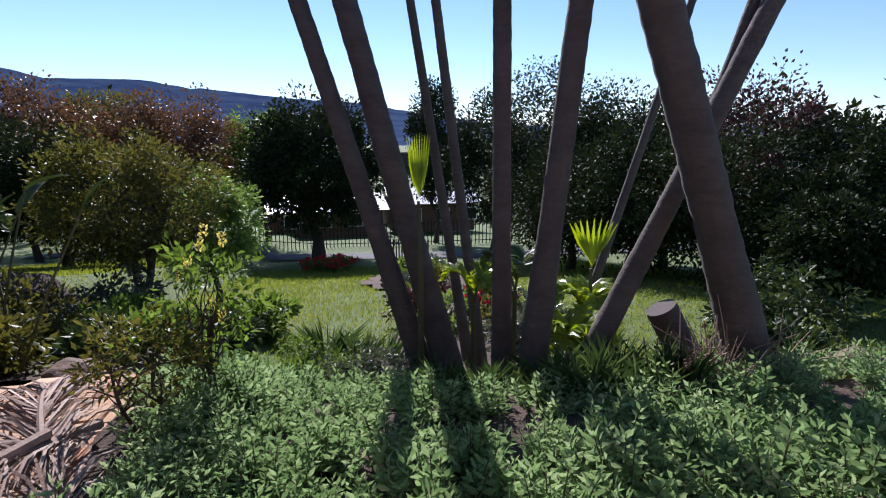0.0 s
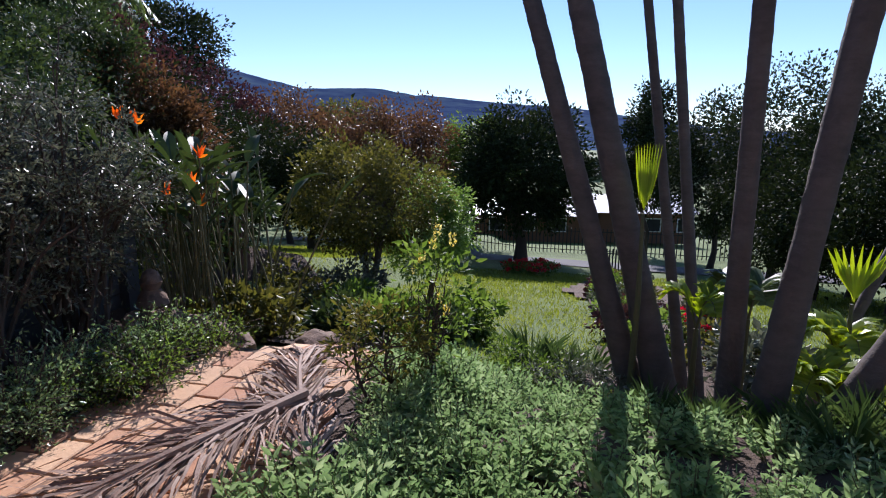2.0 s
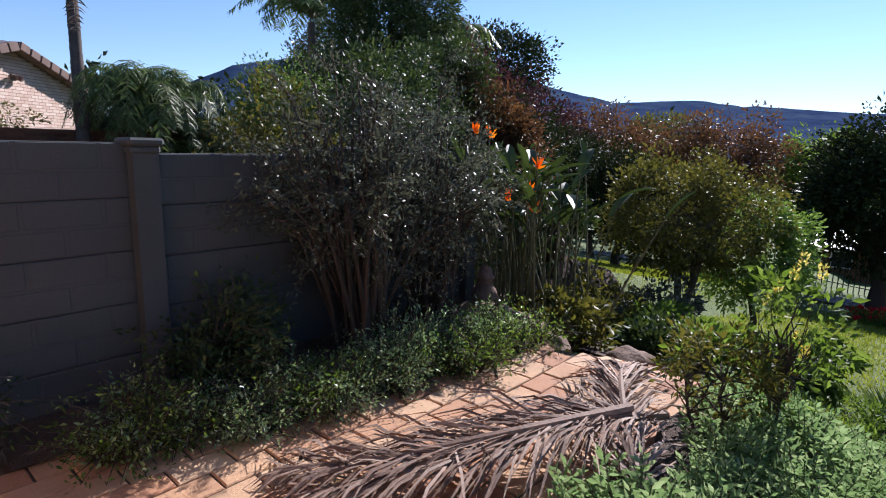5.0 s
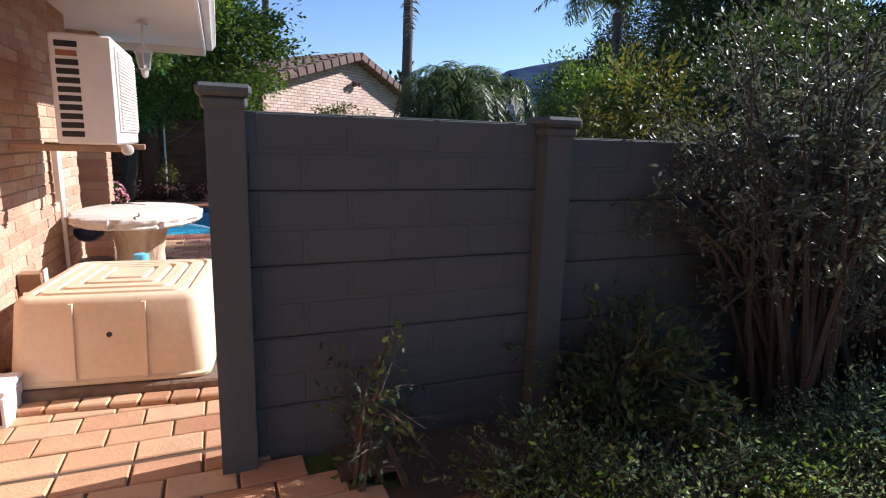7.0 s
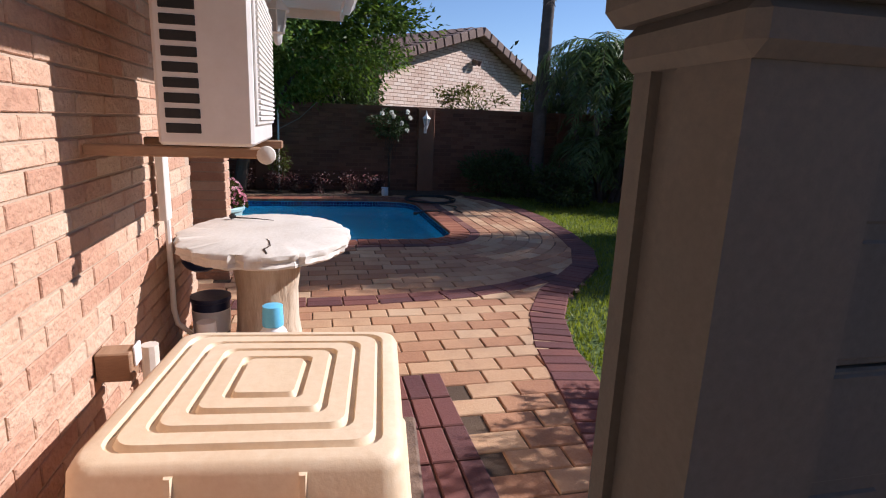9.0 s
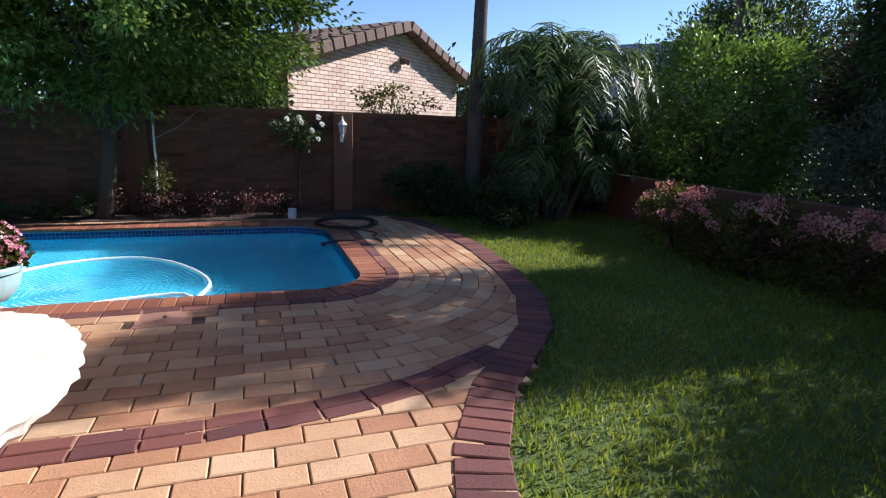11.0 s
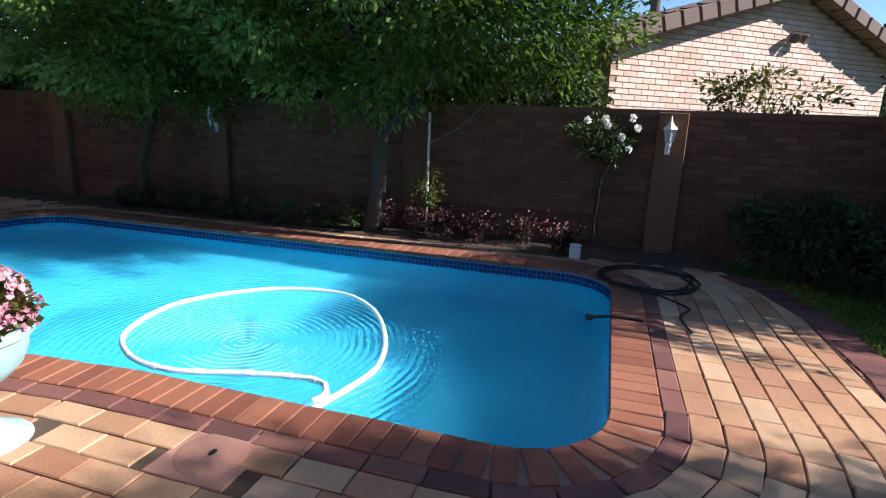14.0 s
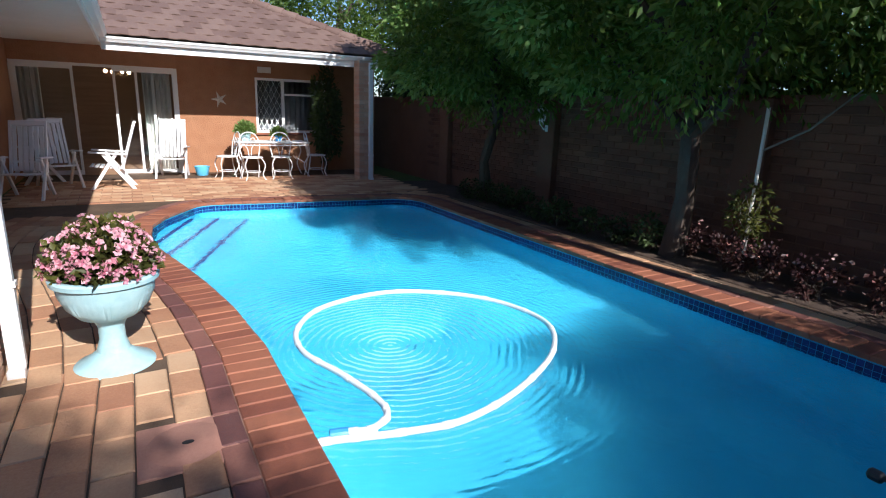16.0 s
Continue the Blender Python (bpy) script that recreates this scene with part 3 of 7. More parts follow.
def edge_y(x):
    return float(np.interp(-x, [-p[0] for p in LAWN_EDGE], [p[1] for p in LAWN_EDGE]))


def inside(p, poly):
    x, y, hit = p[0], p[1], False
    for (x0, y0), (x1, y1) in zip(poly, poly[1:] + poly[:1]):
        if (y0 > y) != (y1 > y) and x < (x1 - x0) * (y - y0) / (y1 - y0) + x0:
            hit = not hit
    return hit


# ---- ground sheet, with the pool left open ----
def ground_sheet():
    def lines(marks, lo, hi):
        near = list(np.arange(lo, hi, 0.5))
        far = [-4000, -1500, -700, -350, -180, -100, -60, -40, -28, -20]
        return sorted(set(round(float(v), 3) for v in near + marks + [f for f in far if f < lo] + [-f for f in far if -f > hi]))
    xs, ys = lines([-14.0, -9.0], -16, 16), lines([-7.4, 1.6], -14, 32)
    g, ids = Geo(), {}
    for j, y in enumerate(ys):
        for i, x in enumerate(xs):
            ids[i, j] = len(g.v)
            z = ground_z(x, y) - 0.02
            if y > 4 and x > -3:
                z += 0.05 * noise.noise(Vector((x * 0.5, y * 0.5, 0)))
            g.v.append((x, y, z))
    for j in range(len(ys) - 1):
        for i in range(len(xs) - 1):
            if xs[i] >= -14.0 and xs[i + 1] <= -9.0 and ys[j] >= -7.4 and ys[j + 1] <= 1.6:
                continue
            g.f.append((ids[i, j], ids[i + 1, j], ids[i + 1, j + 1], ids[i, j + 1]))
    structure("ground", g, GRASS_BASE, "grassy garden ground falling away to the valley", "ground", smooth=60)


ground_sheet()


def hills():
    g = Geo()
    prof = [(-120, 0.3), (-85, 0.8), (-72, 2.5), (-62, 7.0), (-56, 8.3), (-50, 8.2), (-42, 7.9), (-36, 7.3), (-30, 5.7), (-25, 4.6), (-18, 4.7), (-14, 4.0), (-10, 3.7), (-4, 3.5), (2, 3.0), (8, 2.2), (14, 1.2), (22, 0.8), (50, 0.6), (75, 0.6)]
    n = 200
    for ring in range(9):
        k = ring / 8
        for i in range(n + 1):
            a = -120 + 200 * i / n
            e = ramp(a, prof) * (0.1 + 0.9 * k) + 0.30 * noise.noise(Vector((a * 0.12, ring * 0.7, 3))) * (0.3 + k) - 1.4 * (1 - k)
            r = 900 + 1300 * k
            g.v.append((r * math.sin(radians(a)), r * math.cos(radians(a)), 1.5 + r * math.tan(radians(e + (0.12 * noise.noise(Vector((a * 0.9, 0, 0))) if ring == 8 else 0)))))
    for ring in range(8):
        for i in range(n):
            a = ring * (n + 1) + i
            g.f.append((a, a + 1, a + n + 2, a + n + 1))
    tagged(part("backdrop", g, HAZY_HILL, smooth=80), "long forested hills across the valley, haze put into their blue", "hills", "", "structure")


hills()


# ---- pool ----
def pool():
    shell, n = Geo(), len(POOL)

    def depth(y):
        return ramp(y, [(-7.0, -0.66), (-4.0, -0.74), (-1.2, -0.82), (1.0, -1.12)])
    for x, y in POOL:
        shell.v += [(x, y, -0.02), (x, y, depth(y) + 0.14)]
    inner = offset(POOL, -0.16)
    shell.v += [(p.x, p.y, depth(p.y)) for p in inner]
    for i in range(n):
        j = (i + 1) % n
        shell.f.append((2 * i, 2 * j, 2 * j + 1, 2 * i + 1))
        shell.f.append((2 * i + 1, 2 * j + 1, 2 * n + j, 2 * n + i))
    shell.f.append(tuple(2 * n + i for i in range(n)))
    ob = structure("pool_shell", shell, POOL_SHELL, "blue plastered swimming pool basin sunk in the paving", "swimming pool", smooth=50)
    water = Geo()
    w = offset(POOL, 0.01)
    water.add([(p.x, p.y, -0.10) for p in w], [tuple(range(n))])
    wo = structure("water", water, WATER, "clear rippled blue pool water", "water", smooth=0)
    wo.visible_shadow = False
    # mosaic band at the water line
    ring = resample(POOL_RAW, 0.05)[:-1]
    band = Geo()
    for row in range(3):
        for i in range(len(ring)):
            a, b = ring[i], ring[(i + 1) % len(ring)]
            t = (b - a).normalized()
            q = Vector((-t.y, t.x)) * 0.006
            a2, b2 = a + t * 0.002 + q, b - t * 0.002 + q
            z1 = -0.028 - row * 0.05
            band.add([(a2.x, a2.y, z1 - 0.046), (b2.x, b2.y, z1 - 0.046), (b2.x, b2.y, z1), (a2.x, a2.y, z1)], [(3, 2, 1, 0)])
    tagged(part("mosaic_band", band, POOL_TILE, ob, smooth=0), kind="stuff")
    # entry steps across the shallow bay, with tiled edges
    for a, b, z in (((-10.75, -6.75), (-9.75, -4.35), -0.55), ((-10.35, -6.75), (-9.52, -4.75), -0.38), ((-9.98, -6.6), (-9.45, -5.2), -0.2)):
        A, B = Vector(a), Vector(b)
        part("pool_step", Geo().prism([(A.x, A.y), (B.x, B.y), (-9.4, -5.0), (-9.6, -6.3), (-10.1, -6.88)][::-1], -0.66, z), POOL_SHELL, ob, smooth=0)
        d = (B - A).normalized()
        n2 = Vector((-d.y, d.x)) * 0.03
        part("step_edge", Geo().add([(A.x + n2.x, A.y + n2.y, z + 0.004), (A.x - n2.x, A.y - n2.y, z + 0.004), (B.x - n2.x, B.y - n2.y, z + 0.004), (B.x + n2.x, B.y + n2.y, z + 0.004)], [(0, 1, 2, 3)]), POOL_TILE, ob, "dark blue tiled step edge", smooth=0)


pool()


# ---- house: wing with the air conditioner, verandah and the patio wing ----
WALL_Y = -1.62
structure("wall_north", Geo().box(-7.55, 3.2, WALL_Y - 0.22, WALL_Y - 0.012, -0.05, 2.6), MORTAR, "rough face-brick house wall in warm orange", "wall")
structure("wall_west", Geo().box(-7.54, -7.32, -11.0, WALL_Y - 0.225, -0.05, 2.6), ORANGE_BRICK, "face-brick wall behind the verandah", "wall")
structure("wall_east", Geo().box(3.0, 3.2, -11.0, WALL_Y - 0.225, -0.05, 2.6), FACE_BRICK, "face-brick end wall of the house", "wall")


def patio_wall():
    g, y0, y1 = Geo(), -11.2, -11.0
    g.box(-14.2, -13.3, y0, y1, -0.05, 2.5)
    g.box(-13.3, -11.75, y0, y1, -0.05, 0.85)
    g.box(-13.3, -11.75, y0, y1, 2.0, 2.5)
    g.box(-11.75, -10.25, y0, y1, -0.05, 2.5)
    g.box(-10.25, -7.54, y0, y1, 2.08, 2.5)
    structure("wall_south", g, ORANGE_BRICK, "warm orange face-brick patio wall with window and sliding door", "wall")
    # dark timber colour on the back walls stands in for the room's shade
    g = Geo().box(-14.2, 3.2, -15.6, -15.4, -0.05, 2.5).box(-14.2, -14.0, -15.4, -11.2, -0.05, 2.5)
    structure("wall_back", g, TIMBER, "back walls of the living room, coloured dark for indoor shade", "wall")
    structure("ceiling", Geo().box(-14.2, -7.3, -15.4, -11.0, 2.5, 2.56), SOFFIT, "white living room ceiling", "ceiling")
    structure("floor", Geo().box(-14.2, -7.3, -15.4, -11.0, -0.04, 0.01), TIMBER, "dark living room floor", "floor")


patio_wall()


def eaves():
    # soffit and fascia of the wing, over wall and verandah
    structure("soffit", Geo().box(-9.0, 3.4, -11.0, -0.52, 2.42, 2.46), SOFFIT, "cream painted boarded soffit under the eaves", "soffit")
    f = Geo().box(-9.03, 3.43, -0.52, -0.495, 2.34, 2.56).box(-9.03, -9.0, -9.3, -0.52, 2.34, 2.56)
    structure("fascia", f, WHITE, "white painted fascia board along the eaves", "fascia")
    r = Geo()
    p = math.tan(radians(21))
    zz = lambda d: 2.56 + d * p
    r.add([(-9.1, -0.45, zz(0)), (3.5, -0.45, zz(0)), (3.5, -5.4, zz(5)), (-4.1, -5.4, zz(5)), (-9.1, -9.4, zz(0)), (-4.1, -9.4, zz(5)), (3.5, -11.4, zz(0)), (-4.1, -11.4, zz(5))],
          [(0, 3, 2, 1), (0, 4, 5, 3), (3, 5, 7, 6, 2)])
    structure("roof_wing", r, ROOF_TILE, "brown tiled roof slope of the wing", "roof", smooth=0)
    g = Geo().box(-14.3, -9.0, -11.2, -9.42, 2.36, 2.40)
    structure("soffit_patio", g, SOFFIT, "cream soffit over the patio", "soffit")
    g = Geo().box(-14.3, -9.04, -9.42, -9.39, 2.24, 2.44)
    structure("fascia_patio", g, WHITE, "white fascia board over the patio", "fascia")


eaves()


def gutter(name, a, b, label):
    """A moulded gutter from a to b with end caps."""
    t = thing(name, pose(*a), label, "gutter")
    d = Vector(b) - Vector(a)
    prof = [(0, 0), (0.07, 0.0), (0.09, 0.035), (0.11, 0.05), (0.115, 0.085), (0.105, 0.085), (0.10, 0.055), (0.08, 0.045), (0.062, 0.012), (0, 0.012)]
    along = d.normalized()
    out = Vector((along.y, -along.x, 0))
    g, n = Geo(), len(prof)
    for e in (Vector((0, 0, 0)), d):
        g.v += [tuple(e + out * u + Vector((0, 0, w))) for u, w in prof]
    g.f = [(i, (i + 1) % n, n + (i + 1) % n, n + i) for i in range(n)] + [tuple(range(n))[::-1], tuple(range(n, 2 * n))]
    part("channel", g, WHITE, t)
    return t


gutter("gutter", (-9.04, -9.388, 2.36), (-14.25, -9.388, 2.36), "white metal gutter along the patio eaves")
gutter("gutter", (-9.032, -0.49, 2.42), (-9.032, -9.3, 2.42), "white metal gutter along the verandah eaves")
gutter("gutter", (3.4, -0.494, 2.42), (-9.14, -0.494, 2.42), "white metal gutter along the wing eaves")


def patio_roof():
    """Hipped slope over the patio, laid with single tiles."""
    p = math.tan(radians(24))
    g = Geo()
    y0, z0, rise = -9.3, 2.47, 4.6
    g.add([(-8.9, y0, z0), (-14.4, y0, z0), (-14.4 + rise, y0 - rise, z0 + rise * p), (-4.0, y0 - rise, z0 + rise * p), (-14.4, y0 - 2 * rise, z0), (-4.0, y0, z0),
           (-4.0, y0 - 2 * rise, z0)], [(5, 3, 2, 1), (1, 2, 4), (4, 2, 3, 6)])
    roof = structure("roof_patio", g, ROOF_TILE, "brown tiled hip roof over the patio", "roof", smooth=0)
    tile = Geo()
    n = 8
    for r in range(2):
        for lay in range(2):
            for i in range(n + 1):
                u = i / n
                tile.v.append((u * 0.31 - 0.155, -r * 0.37, 0.012 + 0.012 * (1 - r) + 0.007 * math.sin(u * 2 * math.pi) - 0.014 * lay))
    for r in (0,):
        for i in range(n):
            tile.f.append((i, i + 1, 2 * (n + 1) + i + 1, 2 * (n + 1) + i))
            tile.f.append((n + 1 + i + 1, n + 1 + i, 3 * (n + 1) + i, 3 * (n + 1) + i + 1))
    for i in range(n):
        tile.f.append((i + 1, i, n + 1 + i, n + 1 + i + 1))
    me = mesh_from("roof_tile", tile, ROOF_TILE, 50)
    tilt = math.degrees(math.atan(p))
    for row in range(14):
        s = row * 0.33
        y, z = y0 + 0.04 - s * math.cos(radians(tilt)), z0 + s * math.sin(radians(tilt))
        left = -14.35 + s * math.cos(radians(tilt))
        x = -8.4 + 0.15 * (row % 2)
        while x > left:
            part("roof_tile", me, None, roof, m=pose(x, y, z, -tilt, 0, random.uniform(-0.4, 0.4)))
            x -= 0.30
    # hip caps
    hip = Vector((rise, -rise, rise * p))
    cap = Geo()
    cap.lathe([(0.11, 0), (0.12, 0.02), (0.095, 0.38)], 8)
    cm = mesh_from("hip_cap", cap, ROOF_TILE, 50)
    q = hip.to_track_quat("Z", "Y").to_matrix().to_4x4()
    for i in range(16):
        part("hip_cap", cm, None, roof, m=Matrix.Translation(Vector((-14.4, y0, z0 + 0.02)) + hip.normalized() * 0.36 * i) @ q)


patio_roof()


def brick_column(at, w, d, h, label):
    t = thing("brick_column", pose(*at), label, "column")
    part("core", Geo().box(-w / 2 + 0.01, w / 2 - 0.01, -d / 2 + 0.01, d / 2 - 0.01, -0.02, h), MORTAR, t)
    long_b = mesh_from("brick", Geo().soft_box(-w * 0.33 + 0.004, w * 0.33 - 0.004, -d / 2, d / 2, 0.005, 0.075, 0.004), FACE_BRICK, 0)
    short_b = mesh_from("brick", Geo().soft_box(-w * 0.165 + 0.004, w * 0.165 - 0.004, -d / 2, d / 2, 0.005, 0.075, 0.004), FACE_BRICK, 0)
    k = 0
    while (k + 1) * 0.08 <= h:
        s = 1 if k % 2 else -1
        part("brick", long_b, None, t, m=pose(s * w * 0.17, 0, k * 0.08))
        part("brick", short_b, None, t, m=pose(-s * w * 0.335, 0, k * 0.08))
        k += 1
    return t


brick_column((-8.5, -1.66, 0), 0.26, 0.28, 2.42, "orange face-brick verandah column")
brick_column((-13.55, -9.25, 0), 0.33, 0.3, 2.36, "orange face-brick patio column in shade")


# ---- concrete fence beside the gate opening ----
def concrete_fence():
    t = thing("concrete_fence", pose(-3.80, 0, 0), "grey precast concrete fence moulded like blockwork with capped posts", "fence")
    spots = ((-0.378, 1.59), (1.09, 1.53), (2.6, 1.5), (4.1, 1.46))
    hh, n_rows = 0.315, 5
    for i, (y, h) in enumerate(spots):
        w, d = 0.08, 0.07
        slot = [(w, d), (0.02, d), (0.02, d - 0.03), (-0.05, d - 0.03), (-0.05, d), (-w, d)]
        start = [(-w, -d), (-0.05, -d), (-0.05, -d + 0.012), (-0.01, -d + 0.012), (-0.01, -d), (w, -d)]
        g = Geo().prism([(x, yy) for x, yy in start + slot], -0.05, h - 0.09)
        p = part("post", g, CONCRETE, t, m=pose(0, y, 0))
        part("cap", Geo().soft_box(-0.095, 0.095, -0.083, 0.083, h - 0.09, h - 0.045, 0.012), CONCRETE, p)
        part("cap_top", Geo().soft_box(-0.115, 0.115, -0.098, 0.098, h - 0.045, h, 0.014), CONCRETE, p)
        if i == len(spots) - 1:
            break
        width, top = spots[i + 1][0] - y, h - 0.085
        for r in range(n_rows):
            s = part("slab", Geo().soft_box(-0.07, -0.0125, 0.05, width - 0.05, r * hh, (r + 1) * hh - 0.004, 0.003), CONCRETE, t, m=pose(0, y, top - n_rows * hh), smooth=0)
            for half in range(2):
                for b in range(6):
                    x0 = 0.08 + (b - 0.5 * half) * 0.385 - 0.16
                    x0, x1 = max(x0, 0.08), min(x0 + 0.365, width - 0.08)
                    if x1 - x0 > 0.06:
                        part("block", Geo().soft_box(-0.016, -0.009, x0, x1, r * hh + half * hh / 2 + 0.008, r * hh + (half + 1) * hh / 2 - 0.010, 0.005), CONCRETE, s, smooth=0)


concrete_fence()


# ---- boundary wall beyond the pool ----
WALL_X = -14.9
bw = structure("wall_boundary", Geo().box(WALL_X - 0.2, WALL_X - 0.012, -14.0, 9.0, -0.05, 1.66).box(WALL_X - 0.22, WALL_X + 0.02, -14.0, 9.0, 1.66, 1.73),
               DARK_BRICK, "brown brick garden boundary wall with a brick-on-edge coping", "wall")
rows = Geo()
for k in range(20):
    y = -9.0 + (k % 2) * 0.13
    while y < 7.0:
        if not (k < 4 and y < -7):
            rows.add([(WALL_X - 0.011, y + 0.006, k * 0.082 + 0.006), (WALL_X - 0.011, y + 0.254, k * 0.082 + 0.006), (WALL_X - 0.011, y + 0.254, k * 0.082 + 0.076), (WALL_X - 0.011, y + 0.006, k * 0.082 + 0.076),
                      (WALL_X, y + 0.010, k * 0.082 + 0.010), (WALL_X, y + 0.250, k * 0.082 + 0.010), (WALL_X, y + 0.250, k * 0.082 + 0.072), (WALL_X, y + 0.010, k * 0.082 + 0.072)],
                     [(4, 5, 6, 7), (0, 1, 5, 4), (1, 2, 6, 5), (2, 3, 7, 6), (3, 0, 4, 7)])
        y += 0.26
tagged(part("brick_courses", rows, DARK_BRICK, bw, smooth=0), kind="stuff")
for y in (-8.1, -4.93, -1.75, 1.48, 4.6, 7.7):
    part("pier", Geo().soft_box(WALL_X + 0.002, WALL_X + 0.12, y - 0.17, y + 0.17, -0.03, 1.7, 0.01), DARK_BRICK, bw)
structure("wall_lawn", Geo().soft_box(-14.9, -4.0, 6.3, 6.5, -0.3, 0.78, 0.01), DARK_BRICK, "low dark brick wall behind the lawn", "wall")

# ---- things by the house wall ----
def air_conditioner():
    t = thing("air_conditioner", pose(-5.575, -1.325, 1.325), "ivory window-type air conditioner on a bracket, slotted side and grille", "air conditioner")
    # box: runs along -x from the slotted end, and stands out from the wall in y
    L, D, H = 0.93, 0.335, 0.66
    part("casing", Geo().soft_box(-L, 0, 0, D, 0, H, 0.012), AC_WHITE, t)
    for i in range(11):
        if i == 9:
            continue
        part("vent_slot", Geo().soft_box(-0.002, 0.004, 0.03, 0.15, 0.045 + i * 0.0535, 0.08 + i * 0.0535, 0.004), DARK, t, "dark ventilation slot")
    part("badge", Geo().soft_box(0.0, 0.005, 0.035, 0.145, 0.527, 0.56, 0.002), COPING, t)
    g = Geo().soft_box(-L + 0.05, -0.06, D, D + 0.012, 0.08, H - 0.05, 0.004)
    part("grille_frame", g, AC_WHITE, t)
    for i in range(23):
        part("grille_fin", Geo().box(-L + 0.075, -0.085, D + 0.012, D + 0.02, 0.10 + i * 0.0215, 0.112 + i * 0.0215), SOFFIT, t)
    for k in (0, 1):
        part("bracket", Geo().soft_box(-0.08 - k * 0.75, -0.02 - k * 0.75, -0.26, D + 0.06, -0.045, -0.004, 0.006), TIMBER, t)
    part("bracket_end", Geo().lathe([(0.02, 0), (0.035, 0.01), (0.035, 0.05), (0.02, 0.06)], 12, pose(-0.05, D + 0.04, -0.03, 0, 90, 0)), WEATHERED, t)


air_conditioner()


def lantern(at, label, hang):
    t = thing("lantern", pose(*at), label, "lantern")
    g = Geo()
    if hang:
        part("chain", Geo().tube([(0, 0, 0.20), (0, 0, 0.40)], 0.008, 6), AC_WHITE, t)
        part("rose", Geo().lathe([(0.05, 0.39), (0.05, 0.405), (0.02, 0.42)], 12), AC_WHITE, t)
    else:
        part("arm", Geo().tube([(-0.10, 0, -0.09), (-0.05, 0, -0.12), (0, 0, -0.06)], 0.012, 6), WHITE, t)
        part("plate", Geo().soft_box(-0.11, -0.095, -0.03, 0.03, -0.15, -0.02, 0.004), WHITE, t)
    part("base", Geo().lathe([(0.012, -0.07), (0.03, -0.05), (0.035, 0.0), (0.055, 0.01)], 6), WHITE, t)
    part("pane", Geo().lathe([(0.042, 0.01), (0.068, 0.15)], 6), glass_lamp, t, smooth=0)
    for i in range(6):
        a = math.pi * i / 3
        part("bar", Geo().tube([(0.046 * math.cos(a), 0.046 * math.sin(a), 0.01), (0.072 * math.cos(a), 0.072 * math.sin(a), 0.15)], 0.006, 4), WHITE, t)
    part("hood", Geo().lathe([(0.09, 0.145), (0.085, 0.16), (0.04, 0.20), (0.02, 0.23), (0.012, 0.27), (0.004, 0.30)], 6), WHITE, t)
    return t


glass_lamp = surface("frosted_lamp_glass", [(0.35, 0.36, 0.36), (0.45, 0.46, 0.46)], 0.3, bump=0.0)
lantern((-7.4, -1.0, 1.975), "white hanging lantern under the verandah eaves", True)
lantern((WALL_X + 0.23, 1.45, 1.36), "white wall lantern on a brick pier", False)
lantern((WALL_X + 0.23, -4.93, 1.36), "white wall lantern on a brick pier in tree shade", False)


def pump_cover():
    t = thing("pump_cover", pose(-5.17, -0.925, 0.10, 0, 0, -6.5), "sand-coloured ribbed plastic pool pump cover with a stepped lid", "pump cover")
    body = Geo()

    def ring(hx, hy, z, r=0.06, n=4):
        out = []
        for cx, cy, a0 in ((hx - r, hy - r, 0), (-hx + r, hy - r, 90), (-hx + r, -hy + r, 180), (hx - r, -hy + r, 270)):
            out += [(cx + r * math.cos(radians(a0 + 90 * i / n)), cy + r * math.sin(radians(a0 + 90 * i / n)), z) for i in range(n + 1)]
        return out
    levels = [(0.525, 0.485, 0.0), (0.53, 0.49, 0.02), (0.515, 0.478, 0.03), (0.478, 0.442, 0.425), (0.462, 0.428, 0.452)]
    step, hx, hy, z = 0.09, 0.45, 0.416, 0.458
    levels.append((hx, hy, z))
    for s in range(4):
        levels += [(hx - 0.035, hy - 0.035, z + 0.004), (hx - 0.04, hy - 0.04, z - 0.012 + 0.0), (hx - 0.055, hy - 0.055, z - 0.012), (hx - 0.065, hy - 0.065, z + 0.008)]
        hx, hy, z = hx - step * 0.95, hy - step * 0.95, z + 0.006
    loops = [ring(a, b, c, min(0.07, 0.16 * a)) for a, b, c in levels]
    n = len(loops[0])
    for l in loops:
        body.v += l
    for i in range(len(loops) - 1):
        for j in range(n):
            body.f.append((i * n + j, i * n + (j + 1) % n, (i + 1) * n + (j + 1) % n, (i + 1) * n + j))
    body.f.append(tuple((len(loops) - 1) * n + j for j in range(n)))
    part("shell", body, SAND_PLASTIC, t, smooth=50)
    for y in (-0.17, 0.17):
        part("rib", Geo().add([(0.532, y - 0.008, 0.03), (0.532, y + 0.008, 0.03), (0.490, y - 0.008, 0.43), (0.490, y + 0.008, 0.43), (0.505, y - 0.014, 0.03), (0.505, y + 0.014, 0.03), (0.465, y - 0.014, 0.43), (0.465, y + 0.014, 0.43)],
                              [(0, 1, 3, 2), (0, 2, 6, 4), (1, 5, 7, 3), (2, 3, 7, 6)]), SAND_PLASTIC, t)
    part("vent_hole", Geo().lathe([(0.014, 0), (0.014, 0.006)], 12, pose(0.493, 0, 0.26, 0, 84, 0)), DARK, t)
    slab = thing("plinth", pose(-5.17, -0.925, 0, 0, 0, -6.5), "mortared brick plinth under the pump cover", "plinth")
    part("base", Geo().soft_box(-0.56, 0.56, -0.54, 0.54, -0.02, 0.095, 0.012), ROCK, slab)
    i = 0
    while i < 8:
        part("brick", Geo().soft_box(0.562, 0.66, -0.55 + i * 0.142, -0.55 + i * 0.142 + 0.134, -0.01, 0.05, 0.008), PAVER, slab)
        i += 1


pump_cover()


